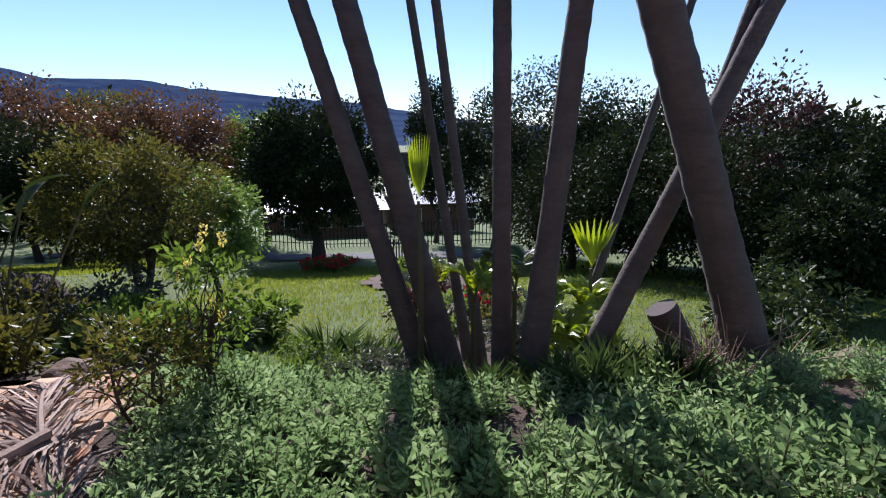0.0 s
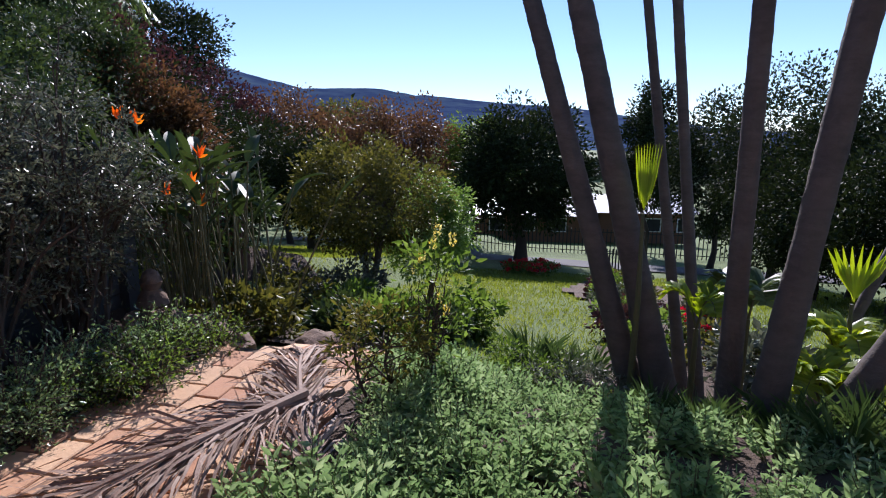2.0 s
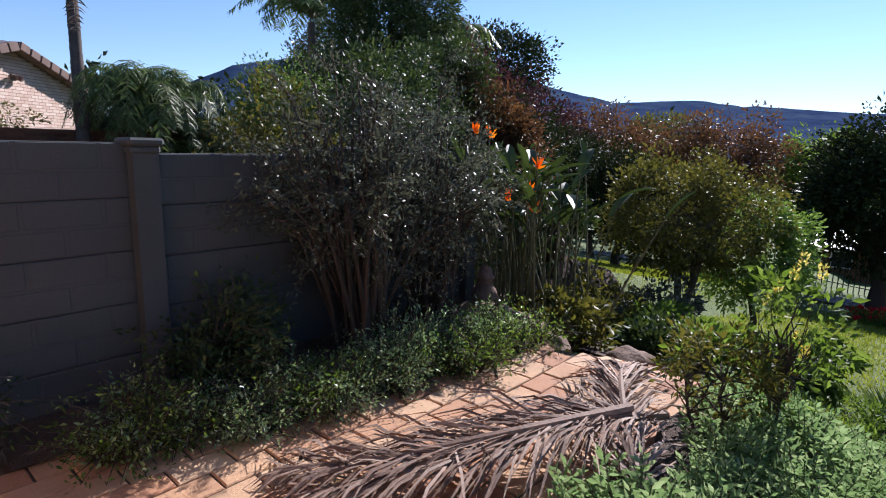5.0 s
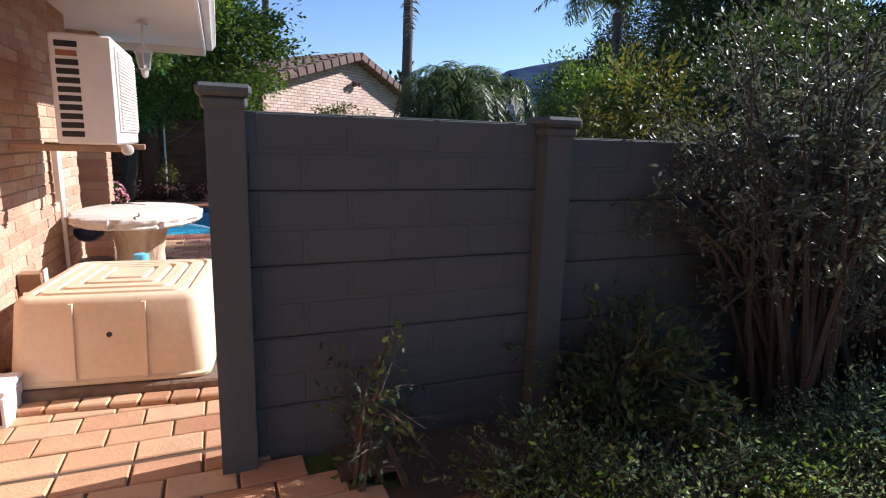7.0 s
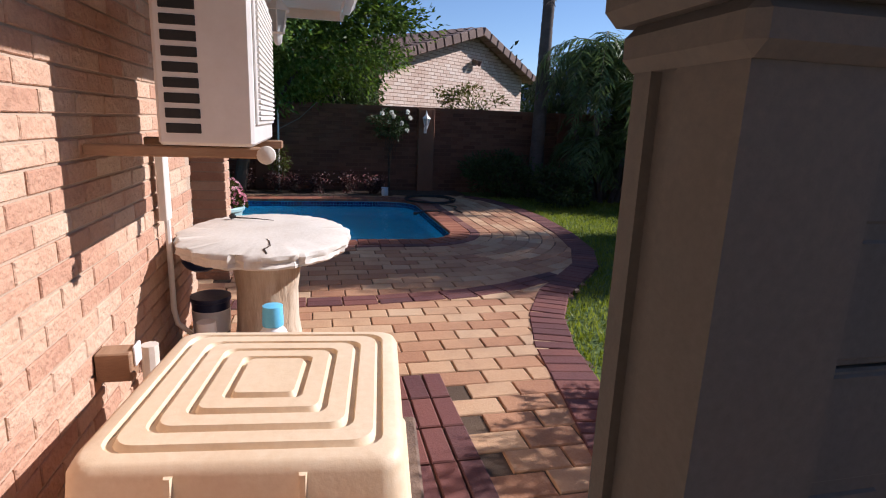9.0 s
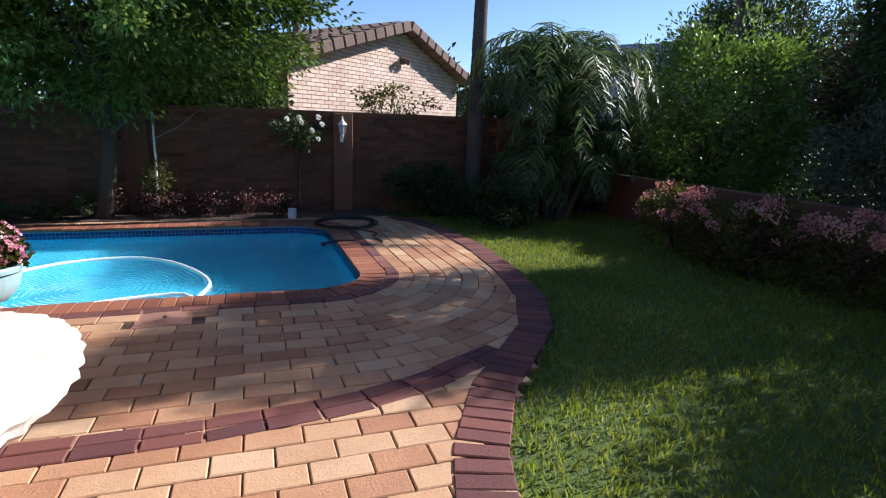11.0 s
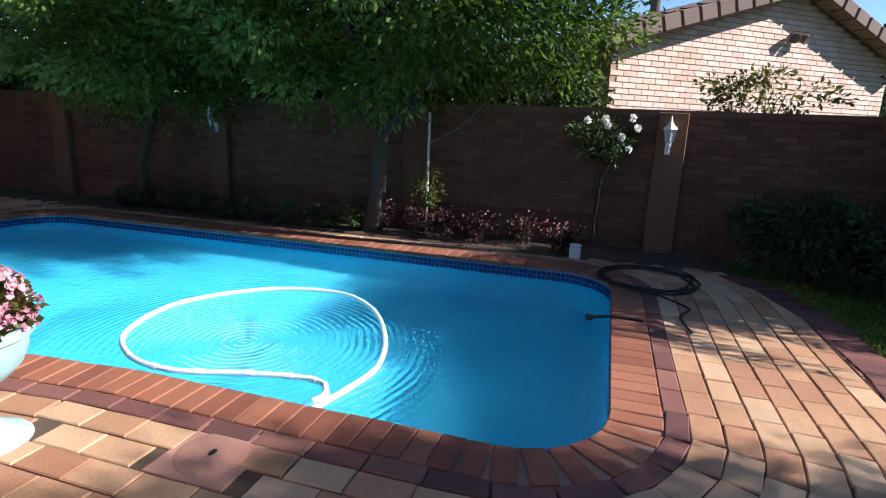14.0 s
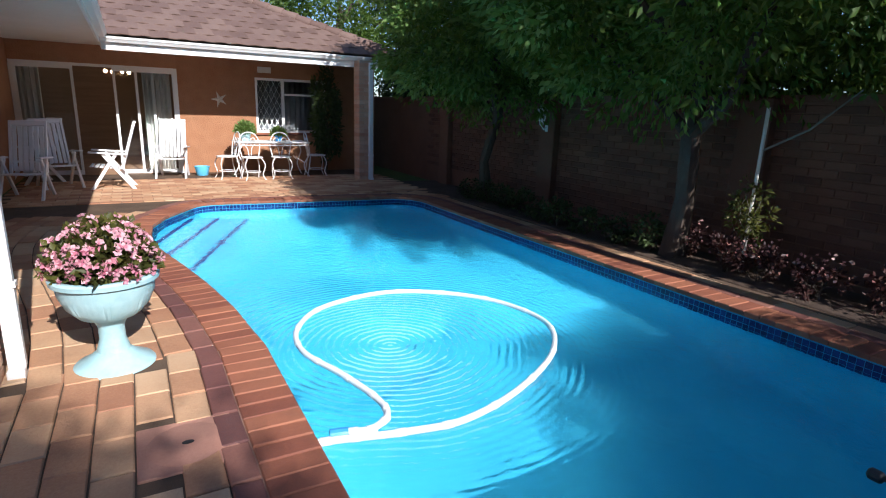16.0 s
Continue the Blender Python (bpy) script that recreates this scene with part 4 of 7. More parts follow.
def white_bin():
    t = thing("meter_box", pose(-4.58, -1.46, 0), "small white plastic box on the paving against the wall", "box")
    part("body", Geo().soft_box(-0.12, 0.12, -0.075, 0.075, 0, 0.17, 0.012), WHITE_PLASTIC, t)
    part("lid", Geo().soft_box(-0.125, 0.125, -0.08, 0.08, 0.172, 0.20, 0.008), WHITE_PLASTIC, t)
    part("label_strip", Geo().box(0.1205, 0.123, -0.03, 0.05, 0.03, 0.14), BORDER, t)
    w = thing("tap_box", pose(-5.64, -1.57, 0.46), "small timber tap bracket fixed to the brick wall", "bracket")
    part("block", Geo().soft_box(-0.05, 0.05, -0.05, 0.08, -0.07, 0.05, 0.006), TIMBER, w)
    part("cover", Geo().soft_box(-0.055, 0.02, 0.08, 0.092, -0.02, 0.065, 0.004), WHITE_PLASTIC, w)


white_bin()


def garden_table():
    t = thing("garden_table", pose(-6.80, -1.065, 0), "round cast concrete garden table like a sawn tree slab", "table")
    top = Geo()
    n, rng = 110, np.random.default_rng(4)
    cracks = {int(k): 0.015 + 0.03 * rng.random() for k in rng.integers(0, 110, 16)}
    prof = [(0.80, 0.668), (0.95, 0.675), (0.985, 0.69), (0.975, 0.71), (0.995, 0.73), (0.985, 0.75), (0.955, 0.758), (0.5, 0.76), (0.02, 0.762)]
    for k, z in prof:
        for j in range(n):
            a = 2 * math.pi * j / n
            w = 1 + 0.035 * noise.noise(Vector((math.cos(a) * 2.2, math.sin(a) * 2.2, z * 6))) + (0.045 * noise.noise(Vector((a * 11, z * 22, 0))) if k > 0.9 else 0)
            w -= cracks.get(j, 0) * (k > 0.94 and z < 0.755)
            top.v.append((0.66 * k * w * math.cos(a), 0.50 * k * w * math.sin(a), z))
    for i in range(len(prof) - 1):
        for j in range(n):
            top.f.append((i * n + j, i * n + (j + 1) % n, (i + 1) * n + (j + 1) % n, (i + 1) * n + j))
    top.f += [tuple(range(n))[::-1], tuple((len(prof) - 1) * n + j for j in range(n))]
    part("tabletop", top, WEATHERED, t, smooth=40)
    ped = Geo()
    n = 40
    prof = [(0.225, 0.0), (0.205, 0.06), (0.185, 0.2), (0.18, 0.4), (0.20, 0.56), (0.25, 0.665)]
    for r, z in prof:
        for j in range(n):
            a = 2 * math.pi * j / n
            ped.v.append((r * (1 + 0.10 * noise.noise(Vector((math.cos(a) * 3.5, math.sin(a) * 3.5, z * 1.2)))) * math.cos(a), r * (1 + 0.10 * noise.noise(Vector((math.cos(a) * 5, math.sin(a) * 5, z)))) * math.sin(a), z))
    for i in range(len(prof) - 1):
        for j in range(n):
            ped.f.append((i * n + j, i * n + (j + 1) % n, (i + 1) * n + (j + 1) % n, (i + 1) * n + j))
    part("pedestal", ped, BARK_CAST, t)

    crack = Geo().tube([(0.60, 0.05, 0.757), (0.50, 0.03, 0.762), (0.42, 0.055, 0.762), (0.30, 0.04, 0.762), (0.24, 0.02, 0.762)], [0.006, 0.005, 0.004, 0.003, 0.001], 5)
    part("crack", crack, BARK, t, "dark crack in the concrete")


garden_table()
twig = thing("dry_twig", pose(-7.2, -1.12, 0.765), "thin dry twig with a dark seed pod on the table", "twig")
part("stick", Geo().tube([(0, -0.18, 0.008), (0.06, -0.05, 0.012), (0.10, 0.08, 0.006)], [0.005, 0.004, 0.002], 5), BARK, twig)
part("pod", Geo().ball((0, -0.19, 0.016), 0.022, 10, 0.8, 0.3), RUBBER, twig)


def bottle(at, h, r, body, cap, label):
    t = thing("bottle", pose(*at), label, "bottle")
    part("body", Geo().lathe([(r * 0.9, 0), (r, 0.01), (r, h * 0.62), (r * 0.8, h * 0.72), (r * 0.45, h * 0.8)], 16), body, t)
    part("cap", Geo().lathe([(r * 0.62, h * 0.79), (r * 0.64, h * 0.81), (r * 0.6, h), (r * 0.4, h * 1.01)], 14), cap, t)


bottle((-6.15, -0.99, 0), 0.50, 0.085, WHITE_PLASTIC, CYAN_PLASTIC, "white plastic pool chemical bottle with a blue cap")
bottle((-6.2, -1.20, 0), 0.24, 0.075, WHITE_PLASTIC, CYAN_PLASTIC, "short white plastic jar with a blue lid")
bottle((-6.5, -1.38, 0), 0.30, 0.085, NAVY_PLASTIC, WHITE_PLASTIC, "navy blue plastic drum with a white cap")


def wall_bucket():
    t = thing("chlorine_bucket", pose(-6.9, -1.42, 0), "navy plastic bucket with a faded label by the wall", "bucket")
    part("tub", Geo().lathe([(0.085, 0), (0.105, 0.01), (0.115, 0.30), (0.122, 0.305), (0.122, 0.33)], 20), NAVY_PLASTIC, t)
    part("sticker", Geo().lathe([(0.111, 0.1), (0.116, 0.25)], 20), WHITE_PLASTIC, t)
    b = thing("blue_float", pose(-6.95, -1.47, 0.56), "dark blue pool float hanging on the wall pipe", "float")
    part("float", Geo().ball((0, 0, 0), 0.12, 14, 0.75), NAVY_PLASTIC, b)


wall_bucket()


def conduit():
    t = thing("conduit", pose(-6.62, -1.60, 0), "painted metal conduit and switch box on the brick wall", "conduit")
    part("switch_box", Geo().soft_box(-0.05, 0.05, 0, 0.045, 0.86, 1.30, 0.006), SOFFIT, t)
    part("pipe", Geo().tube([(0, 0.03, 0.86), (0, 0.03, 0.34), (0.02, 0.05, 0.26), (0.03, 0.12, 0.20), (0.03, 0.12, 0.0)], 0.016, 8), SOFFIT, t)
    p = thing("tap_pipe", pose(-6.05, -1.55, 0), "short pale standpipe against the brick wall", "pipe")
    part("pipe", Geo().tube([(0, 0, -0.02), (0, 0, 0.36)], 0.04, 10), WEATHERED, p)


conduit()


def downpipe(at, h, label):
    t = thing("downpipe", pose(*at), label, "downpipe")
    part("pipe", Geo().soft_box(-0.04, 0.04, -0.03, 0.03, 0.02, h, 0.006), WHITE, t)
    for z in (0.5, h - 0.4):
        part("strap", Geo().soft_box(-0.05, 0.05, -0.034, 0.034, z, z + 0.03, 0.002), WHITE, t)
    part("shoe", Geo().soft_box(-0.04, 0.04, -0.03, 0.09, 0.0, 0.06, 0.006), WHITE, t)


downpipe((-8.685, -1.80, 0), 2.42, "white square downpipe against the verandah column")
downpipe((-13.62, -9.06, 0), 2.32, "white square downpipe on the patio column")


# ---- pool side things ----
def urn():
    t = thing("flower_urn", pose(-9.14, -1.73, 0), "pale blue fluted pedestal urn full of pink flowers", "planter")
    part("foot", Geo().lathe([(0.20, 0.0), (0.21, 0.012), (0.20, 0.025), (0.14, 0.055), (0.085, 0.10), (0.066, 0.17), (0.066, 0.24), (0.085, 0.285), (0.095, 0.295)], 40), URN, t)
    part("bowl", Geo().lathe([(0.10, 0.295), (0.155, 0.315), (0.205, 0.37), (0.235, 0.44), (0.246, 0.515)], 96, None, -0.035, 44, (0.305, 0.46)), URN, t)
    part("rim", Geo().lathe([(0.244, 0.51), (0.264, 0.515), (0.268, 0.54), (0.258, 0.552), (0.236, 0.552), (0.22, 0.52), (0.17, 0.49)], 48), URN, t)
    part("soil", Geo().lathe([(0.215, 0.49), (0.18, 0.53), (0.02, 0.55)], 24), SOIL, t)
    rng = np.random.default_rng(7)

    def dome(n, lo, hi, up=0.0):
        d = rng.normal(size=(n, 3))
        d[:, 2] = np.abs(d[:, 2])
        d /= np.linalg.norm(d, axis=1)[:, None]
        k = lo + (hi - lo) * rng.random((n, 1))
        q = d * k * np.array([0.262, 0.262, 0.28]) * (1 + 0.10 * np.sin(d[:, :1] * 9 + d[:, 1:2] * 7))
        q[:, 2] += 0.555 + up
        return q, d
    q, d = dome(2600, 0.5, 1.0)
    part("leaves", leaf_mesh("leaves", q, d + rng.normal(size=d.shape) * 0.7, 0.05, 0.035, LEAF_OLIVE), None, t)
    q, d = dome(330, 0.94, 1.06)
    places, ways = [], []
    for p, w in zip(q, d):
        w = Vector(w)
        s = w.orthogonal().normalized()
        u = w.cross(s)
        a0 = rng.random() * 6
        for k in range(5):
            a = a0 + k * 2 * math.pi / 5
            places.append(p)
            ways.append(tuple(s * math.cos(a) + u * math.sin(a) + w * 0.35))
    me = leaf_mesh("blossom", places, ways, 0.026, 0.026, PETAL_PINK, fold=0.1)
    tagged(part("blossom", me, None, t, "pink and white blossoms"), kind="stuff")


urn()


def skimmer():
    t = thing("skimmer_lid", pose(-9.43, -0.705, 0.0), "round pink concrete skimmer lid set in a square", "skimmer lid")
    part("frame", Geo().soft_box(-0.20, 0.20, -0.20, 0.20, -0.02, 0.017, 0.004), PAVER_PINK, t)
    part("lid", Geo().lathe([(0.165, 0.0), (0.165, 0.018), (0.158, 0.021), (0.03, 0.022)], 32), PAVER_PINK, t)
    part("finger_hole", Geo().lathe([(0.014, 0.021), (0.014, 0.025)], 10, None, 0, 0, (0, 0), 1.8, 1), DARK, t)


PAVER_PINK = surface("pink_concrete", [(0.36, 0.17, 0.12), (0.46, 0.24, 0.17)], 0.85, grain=60, patch=4, bump=0.2)
skimmer()


def spline(pts, n):
    """Smooth points through the given ones."""
    p = [Vector(q) for q in pts]
    p = [2 * p[0] - p[1]] + p + [2 * p[-1] - p[-2]]
    out = []
    for i in range(1, len(p) - 2):
        a, b, c, d = p[i - 1:i + 3]
        for k in range(n):
            t = k / n
            out.append(0.5 * (2 * b + (c - a) * t + (2 * a - 5 * b + 4 * c - d) * t * t + (3 * b - a - 3 * c + d) * t ** 3))
    return out + [p[-2]]


def pool_hose():
    t = thing("pool_hose", pose(-10.6, -1.6, -0.085), "white floating pool cleaner hose looped on the water", "hose")
    pts = HOSE_POINTS
    path = [(x + 10.6, y + 1.6, z) for x, y, z in pts]
    s = spline(path, 12)
    part("hose", Geo().tube(s, 0.019, 10), HOSE_WHITE, t)
    for i in range(0, len(s) - 1, 9):
        part("hose_cuff", Geo().tube([s[i], s[i] + (s[i + 1] - s[i]).normalized() * 0.05], 0.022, 10), HOSE_WHITE, t)
    part("connector", Geo().tube([s[0], s[0] - (s[1] - s[0]).normalized() * 0.09], 0.028, 10), BLUE_PLASTIC, t, "blue hose connector")


HOSE_POINTS = [(x, y, 0.0) for x, y in ((-10.14, -0.63), (-10.26, -0.61), (-10.38, -0.7), (-10.39, -0.9), (-10.31, -1.24), (-10.19, -1.65), (-10.26, -2.04), (-10.56, -2.39), (-11.12, -2.53),
                                        (-11.58, -2.34), (-11.92, -1.95), (-12.01, -1.41), (-11.73, -0.97), (-11.22, -0.64), (-10.74, -0.48), (-10.4, -0.51), (-10.12, -0.58), (-9.98, -0.61))]
pool_hose()


def hose_coil():
    t = thing("garden_hose", pose(-13.35, 1.3, 0.03), "dark garden hose coiled loosely on the paving", "hose")
    pts, rng = [], np.random.default_rng(3)
    for k in range(90):
        a = k * 2 * math.pi / 18
        r = 0.42 + 0.04 * math.sin(k * 0.9) + 0.05 * rng.random()
        pts.append((r * 1.05 * math.cos(a) + 0.04 * math.sin(k * 0.3), r * 1.0 * math.sin(a), 0.004 * (k / 18) + 0.01 * rng.random()))
    pts += [(0.62, 0.15, 0), (0.85, 0.3, 0), (1.1, 0.2, 0), (1.45, 0.25, 0)]
    part("hose", Geo().tube(spline(pts, 3), 0.009, 7), RUBBER, t)
    b = thing("pool_brush", pose(-12.02, 0.99, 0.012), "black hose fitting lying over the coping", "fitting")
    part("pipe", Geo().tube([(0, 0.22, 0.02), (0, 0.0, 0.03), (-0.02, -0.12, 0.0), (-0.03, -0.18, -0.02)], 0.014, 8), RUBBER, b)
    part("head", Geo().lathe([(0.02, 0), (0.028, 0.01), (0.028, 0.05), (0.018, 0.06)], 10, pose(-0.03, -0.16, -0.02, 90, 0, 0)), RUBBER, b)


hose_coil()


def jug():
    t = thing("white_jug", pose(-14.0, 0.54, 0.0), "small white plastic jug on the bed edge", "jug")
    part("body", Geo().lathe([(0.055, 0), (0.06, 0.01), (0.068, 0.10), (0.06, 0.15), (0.07, 0.175), (0.064, 0.175), (0.054, 0.15), (0.05, 0.02)], 20), WHITE_PLASTIC, t)
    part("handle", Geo().tube([(0.058, 0, 0.145), (0.11, 0, 0.13), (0.10, 0, 0.05), (0.06, 0, 0.035)], 0.009, 6), WHITE_PLASTIC, t)


jug()


# ---- patio ----
NET = surface("grey_net", [(0.14, 0.14, 0.15), (0.22, 0.22, 0.23)], 0.9, grain=60)


def glazing():
    d = thing("door_1", pose(-10.25, -11.06, 0), "white aluminium sliding patio door standing open", "sliding door", "", "structure")
    part("frame", Geo().box(0, 2.7, 0, 0.06, 2.03, 2.08).box(0, 0.05, 0, 0.06, 0, 2.03).box(2.65, 2.7, 0, 0.06, 0, 2.03), WHITE, d)
    for x0, x1, y in ((0.05, 0.75, 0.03), (0.42, 1.12, 0.0), (1.75, 2.65, 0.03)):
        leaf_f = Geo().box(x0, x0 + 0.045, y, y + 0.028, 0.02, 2.03).box(x1 - 0.045, x1, y, y + 0.028, 0.02, 2.03).box(x0 + 0.045, x1 - 0.045, y, y + 0.028, 0.02, 0.1).box(x0 + 0.045, x1 - 0.045, y, y + 0.028, 1.97, 2.03)
        s = part("sash", leaf_f, WHITE, d)
        part("pane", Geo().box(x0 + 0.045, x1 - 0.045, y + 0.011, y + 0.017, 0.1, 1.97), PANE, s).visible_shadow = False
    for k, x in enumerate((0.12, 2.3)):
        c = thing("curtain", pose(-10.25 + x, -11.3, 0.02), "pale gathered curtain inside the patio door", "curtain")
        g, n = Geo(), 40
        for i in range(n + 1):
            u = i / n
            for z in (0.0, 2.0):
                g.v.append((u * 0.5, 0.04 * math.sin(u * 34) + 0.012 * math.sin(u * 80), z))
        g.f = [(2 * i, 2 * i + 2, 2 * i + 3, 2 * i + 1) for i in range(n)]
        part("cloth", g, SOFFIT, c)
    w = thing("window_1", pose(-13.3, -11.08, 0.85), "white framed window with diamond burglar lattice", "window", "", "structure")
    W, H = 1.55, 1.15
    part("window_frame", Geo().box(0, W, 0, 0.06, 0, 0.05).box(0, W, 0, 0.06, H - 0.05, H).box(0, 0.05, 0, 0.06, 0.05, H - 0.05).box(W - 0.05, W, 0, 0.06, 0.05, H - 0.05).box(0.93, 0.99, 0, 0.06, 0.05, H - 0.05).box(0.05, 0.93, 0.0, 0.05, 0.80, 0.84), WHITE, w)
    part("window_sill", Geo().soft_box(-0.04, W + 0.04, 0.05, 0.13, -0.05, 0.0, 0.008), COPING, w)
    for x0, x1 in ((0.05, 0.93), (0.99, W - 0.05)):
        part("pane", Geo().box(x0, x1, 0.02, 0.026, 0.05, H - 0.05), PANE, w).visible_shadow = False
    lat = Geo()
    for i in range(-6, 5):
        a = 0.99 + i * 0.115
        for s in (1, -1):
            p0, p1 = (a, 0.05), (a + 0.525, 1.1)
            if s < 0:
                p0, p1 = (a + 0.525, 0.05), (a, 1.1)
            t0, t1 = 0.0, 1.0
            lo, hi = 0.99, 1.5
            dx = p1[0] - p0[0]
            ts = sorted(((lo - p0[0]) / dx, (hi - p0[0]) / dx))
            t0, t1 = max(0, ts[0]), min(1, ts[1])
            if t1 - t0 > 0.05:
                lat.tube([(p0[0] + dx * t0, -0.02, p0[1] + 1.05 * t0), (p0[0] + dx * t1, -0.02, p0[1] + 1.05 * t1)], 0.006, 4)
    part("lattice", lat, WHITE, w)
    c = thing("net_curtain", pose(-13.25, -11.28, 0.9), "grey net curtain behind the window", "curtain")
    g, n = Geo(), 60
    for i in range(n + 1):
        for z in (0.0, 1.08):
            g.v.append((1.45 * i / n, 0.02 * math.sin(i * 1.3), z))
    g.f = [(2 * i, 2 * i + 2, 2 * i + 3, 2 * i + 1) for i in range(n)]
    part("cloth", g, NET, c)
    v = thing("wall_vent", pose(-11.95, -10.99, 2.1), "small terracotta air vent above the window", "vent")
    part("plate", Geo().soft_box(-0.14, 0.14, 0, 0.02, 0, 0.12, 0.004), SOFFIT, v)
    s = thing("star_ornament", pose(-11.02, -10.985, 1.52), "pale metal gecko-like star ornament on the wall", "wall ornament")
    g = Geo()
    for i in range(10):
        a, a2 = i * math.pi / 5, (i + 1) * math.pi / 5
        r0, r1 = (0.17, 0.055) if i % 2 == 0 else (0.055, 0.17)
        g.add([(0, 0.03, 0), (r0 * math.cos(a), 0, r0 * math.sin(a)), (r1 * math.cos(a2), 0, r1 * math.sin(a2)), (0, -0.004, 0)], [(0, 1, 2), (3, 2, 1)])
    part("star", g, WEATHERED, s, smooth=0)


glazing()


def chandelier():
    t = thing("ceiling_lamp", pose(-9.2, -13.4, 1.95), "small brass ceiling lamp with lit bulbs", "lamp")
    glow = bpy.data.materials.new("lit_bulb")
    glow.use_nodes = True
    b = glow.node_tree.nodes["Principled BSDF"]
    b.inputs["Emission Color"].default_value = (1, 0.75, 0.45, 1)
    b.inputs["Emission Strength"].default_value = 18
    part("stem", Geo().tube([(0, 0, 0.55), (0, 0, 0.05)], 0.012, 6), TIMBER, t)
    for i in range(4):
        a = i * math.pi / 2 + 0.4
        part("arm", Geo().tube([(0, 0, 0.08), (0.14 * math.cos(a), 0.14 * math.sin(a), 0.0), (0.25 * math.cos(a), 0.25 * math.sin(a), 0.06)], 0.01, 5), TIMBER, t)
        part("bulb", Geo().ball((0.25 * math.cos(a), 0.25 * math.sin(a), 0.10), 0.04, 10), glow, t)


chandelier()
IRON = surface("white_wrought_iron", [(0.70, 0.69, 0.66), (0.80, 0.79, 0.77)], 0.5, bump=0.05, dirt=0.15, dirt_colour=(0.4, 0.3, 0.2))


def iron_chair():
    t = thing("iron_chair", pose(0, 0, 0), "white wrought-iron bistro chair with a scrolled back", "chair", "chairs round the patio table")
    part("seat", Geo().lathe([(0.19, 0.43), (0.20, 0.437), (0.20, 0.448), (0.18, 0.456), (0.02, 0.458)], 24), IRON, t)
    for sx in (-1, 1):
        part("front_leg", Geo().tube(spline([(sx * 0.13, 0.13, 0.44), (sx * 0.19, 0.18, 0.3), (sx * 0.15, 0.15, 0.12), (sx * 0.2, 0.2, 0.0)], 5), 0.011, 6), IRON, t)
        part("back_leg", Geo().tube(spline([(sx * 0.13, -0.14, 0.44), (sx * 0.17, -0.17, 0.25), (sx * 0.16, -0.22, 0.0)], 5), 0.011, 6), IRON, t)
    part("backrest", Geo().tube(spline([(-0.16, -0.15, 0.44), (-0.20, -0.19, 0.68), (-0.13, -0.22, 0.86), (0, -0.23, 0.91), (0.13, -0.22, 0.86), (0.20, -0.19, 0.68), (0.16, -0.15, 0.44)], 5), 0.011, 6), IRON, t)
    for sx in (-1, 1):
        loop = [(sx * (0.075 + 0.055 * math.cos(a)), -0.205, 0.73 + 0.075 * math.sin(a)) for a in np.linspace(0, 2 * math.pi, 14)]
        part("scroll", Geo().tube(loop + [(sx * 0.04, -0.18, 0.6), (sx * 0.02, -0.16, 0.45)], 0.008, 5), IRON, t)
    ring = [(0.15 * math.cos(a), 0.15 * math.sin(a), 0.16) for a in np.linspace(0, 2 * math.pi, 20)][:-1]
    part("stretcher", Geo().tube(ring, 0.008, 5, closed=True), IRON, t)
    return t


chair0 = iron_chair()
chair0.matrix_basis = pose(-10.95, -9.9, 0, 0, 0, -80)
for x, y, r in ((-11.38, -9.62, 5), (-11.95, -9.68, -8), (-12.75, -10.0, 85)):
    copy_thing(chair0, pose(x, y, 0, 0, 0, r))


def iron_table():
    t = thing("iron_table", pose(-11.85, -10.12, 0), "long white wrought-iron patio table with lacy legs", "table")
    part("tabletop", Geo().soft_box(-0.72, 0.72, -0.36, 0.36, 0.70, 0.725, 0.01), IRON, t)
    part("apron", Geo().tube([(-0.68, -0.33, 0.66), (0.68, -0.33, 0.66), (0.68, 0.33, 0.66), (-0.68, 0.33, 0.66)], 0.012, 5, closed=True), IRON, t)
    for sx in (-1, 1):
        for sy in (-1, 1):
            part("leg", Geo().tube(spline([(sx * 0.6, sy * 0.3, 0.70), (sx * 0.7, sy * 0.34, 0.5), (sx * 0.6, sy * 0.28, 0.25), (sx * 0.7, sy * 0.33, 0.0)], 6), 0.014, 6), IRON, t)
    for sx in (-1, 1):
        part("brace", Geo().tube(spline([(sx * 0.62, -0.29, 0.3), (sx * 0.45, 0, 0.42), (sx * 0.62, 0.29, 0.3)], 6), 0.01, 5), IRON, t)


iron_table()


def potted_plant(at, r, h, mat, pot_mat, label, n=900, leaf=0.07, width=0.02, seed=1):
    t = thing("potted_plant", pose(*at), label, "potted plant")
    part("pot", Geo().lathe([(r * 0.65, 0), (r * 0.7, 0.01), (r * 0.95, r * 1.3), (r * 1.05, r * 1.32), (r * 1.05, r * 1.5), (r * 0.9, r * 1.5), (r * 0.85, r * 1.35)], 20), pot_mat, t)
    rng = np.random.default_rng(seed)
    d = rng.normal(size=(n, 3))
    d[:, 2] = np.abs(d[:, 2])
    d /= np.linalg.norm(d, axis=1)[:, None]
    q = d * (0.3 + 0.7 * rng.random((n, 1))) * np.array([r * 1.7, r * 1.7, h])
    q[:, 2] += r * 1.4
    part("leaves", leaf_mesh("leaves", q, d + rng.normal(size=d.shape) * 0.4, leaf, width, mat), None, t)


potted_plant((-11.35, -10.1, 0.727), 0.115, 0.22, LEAF_FRESH, URN, "bushy green pot plant on the patio table", 1400, seed=2)
potted_plant((-12.0, -10.1, 0.727), 0.085, 0.15, LEAF_FRESH, BLUE_PLASTIC, "small green plant in a blue pot on the table", 800, seed=3)


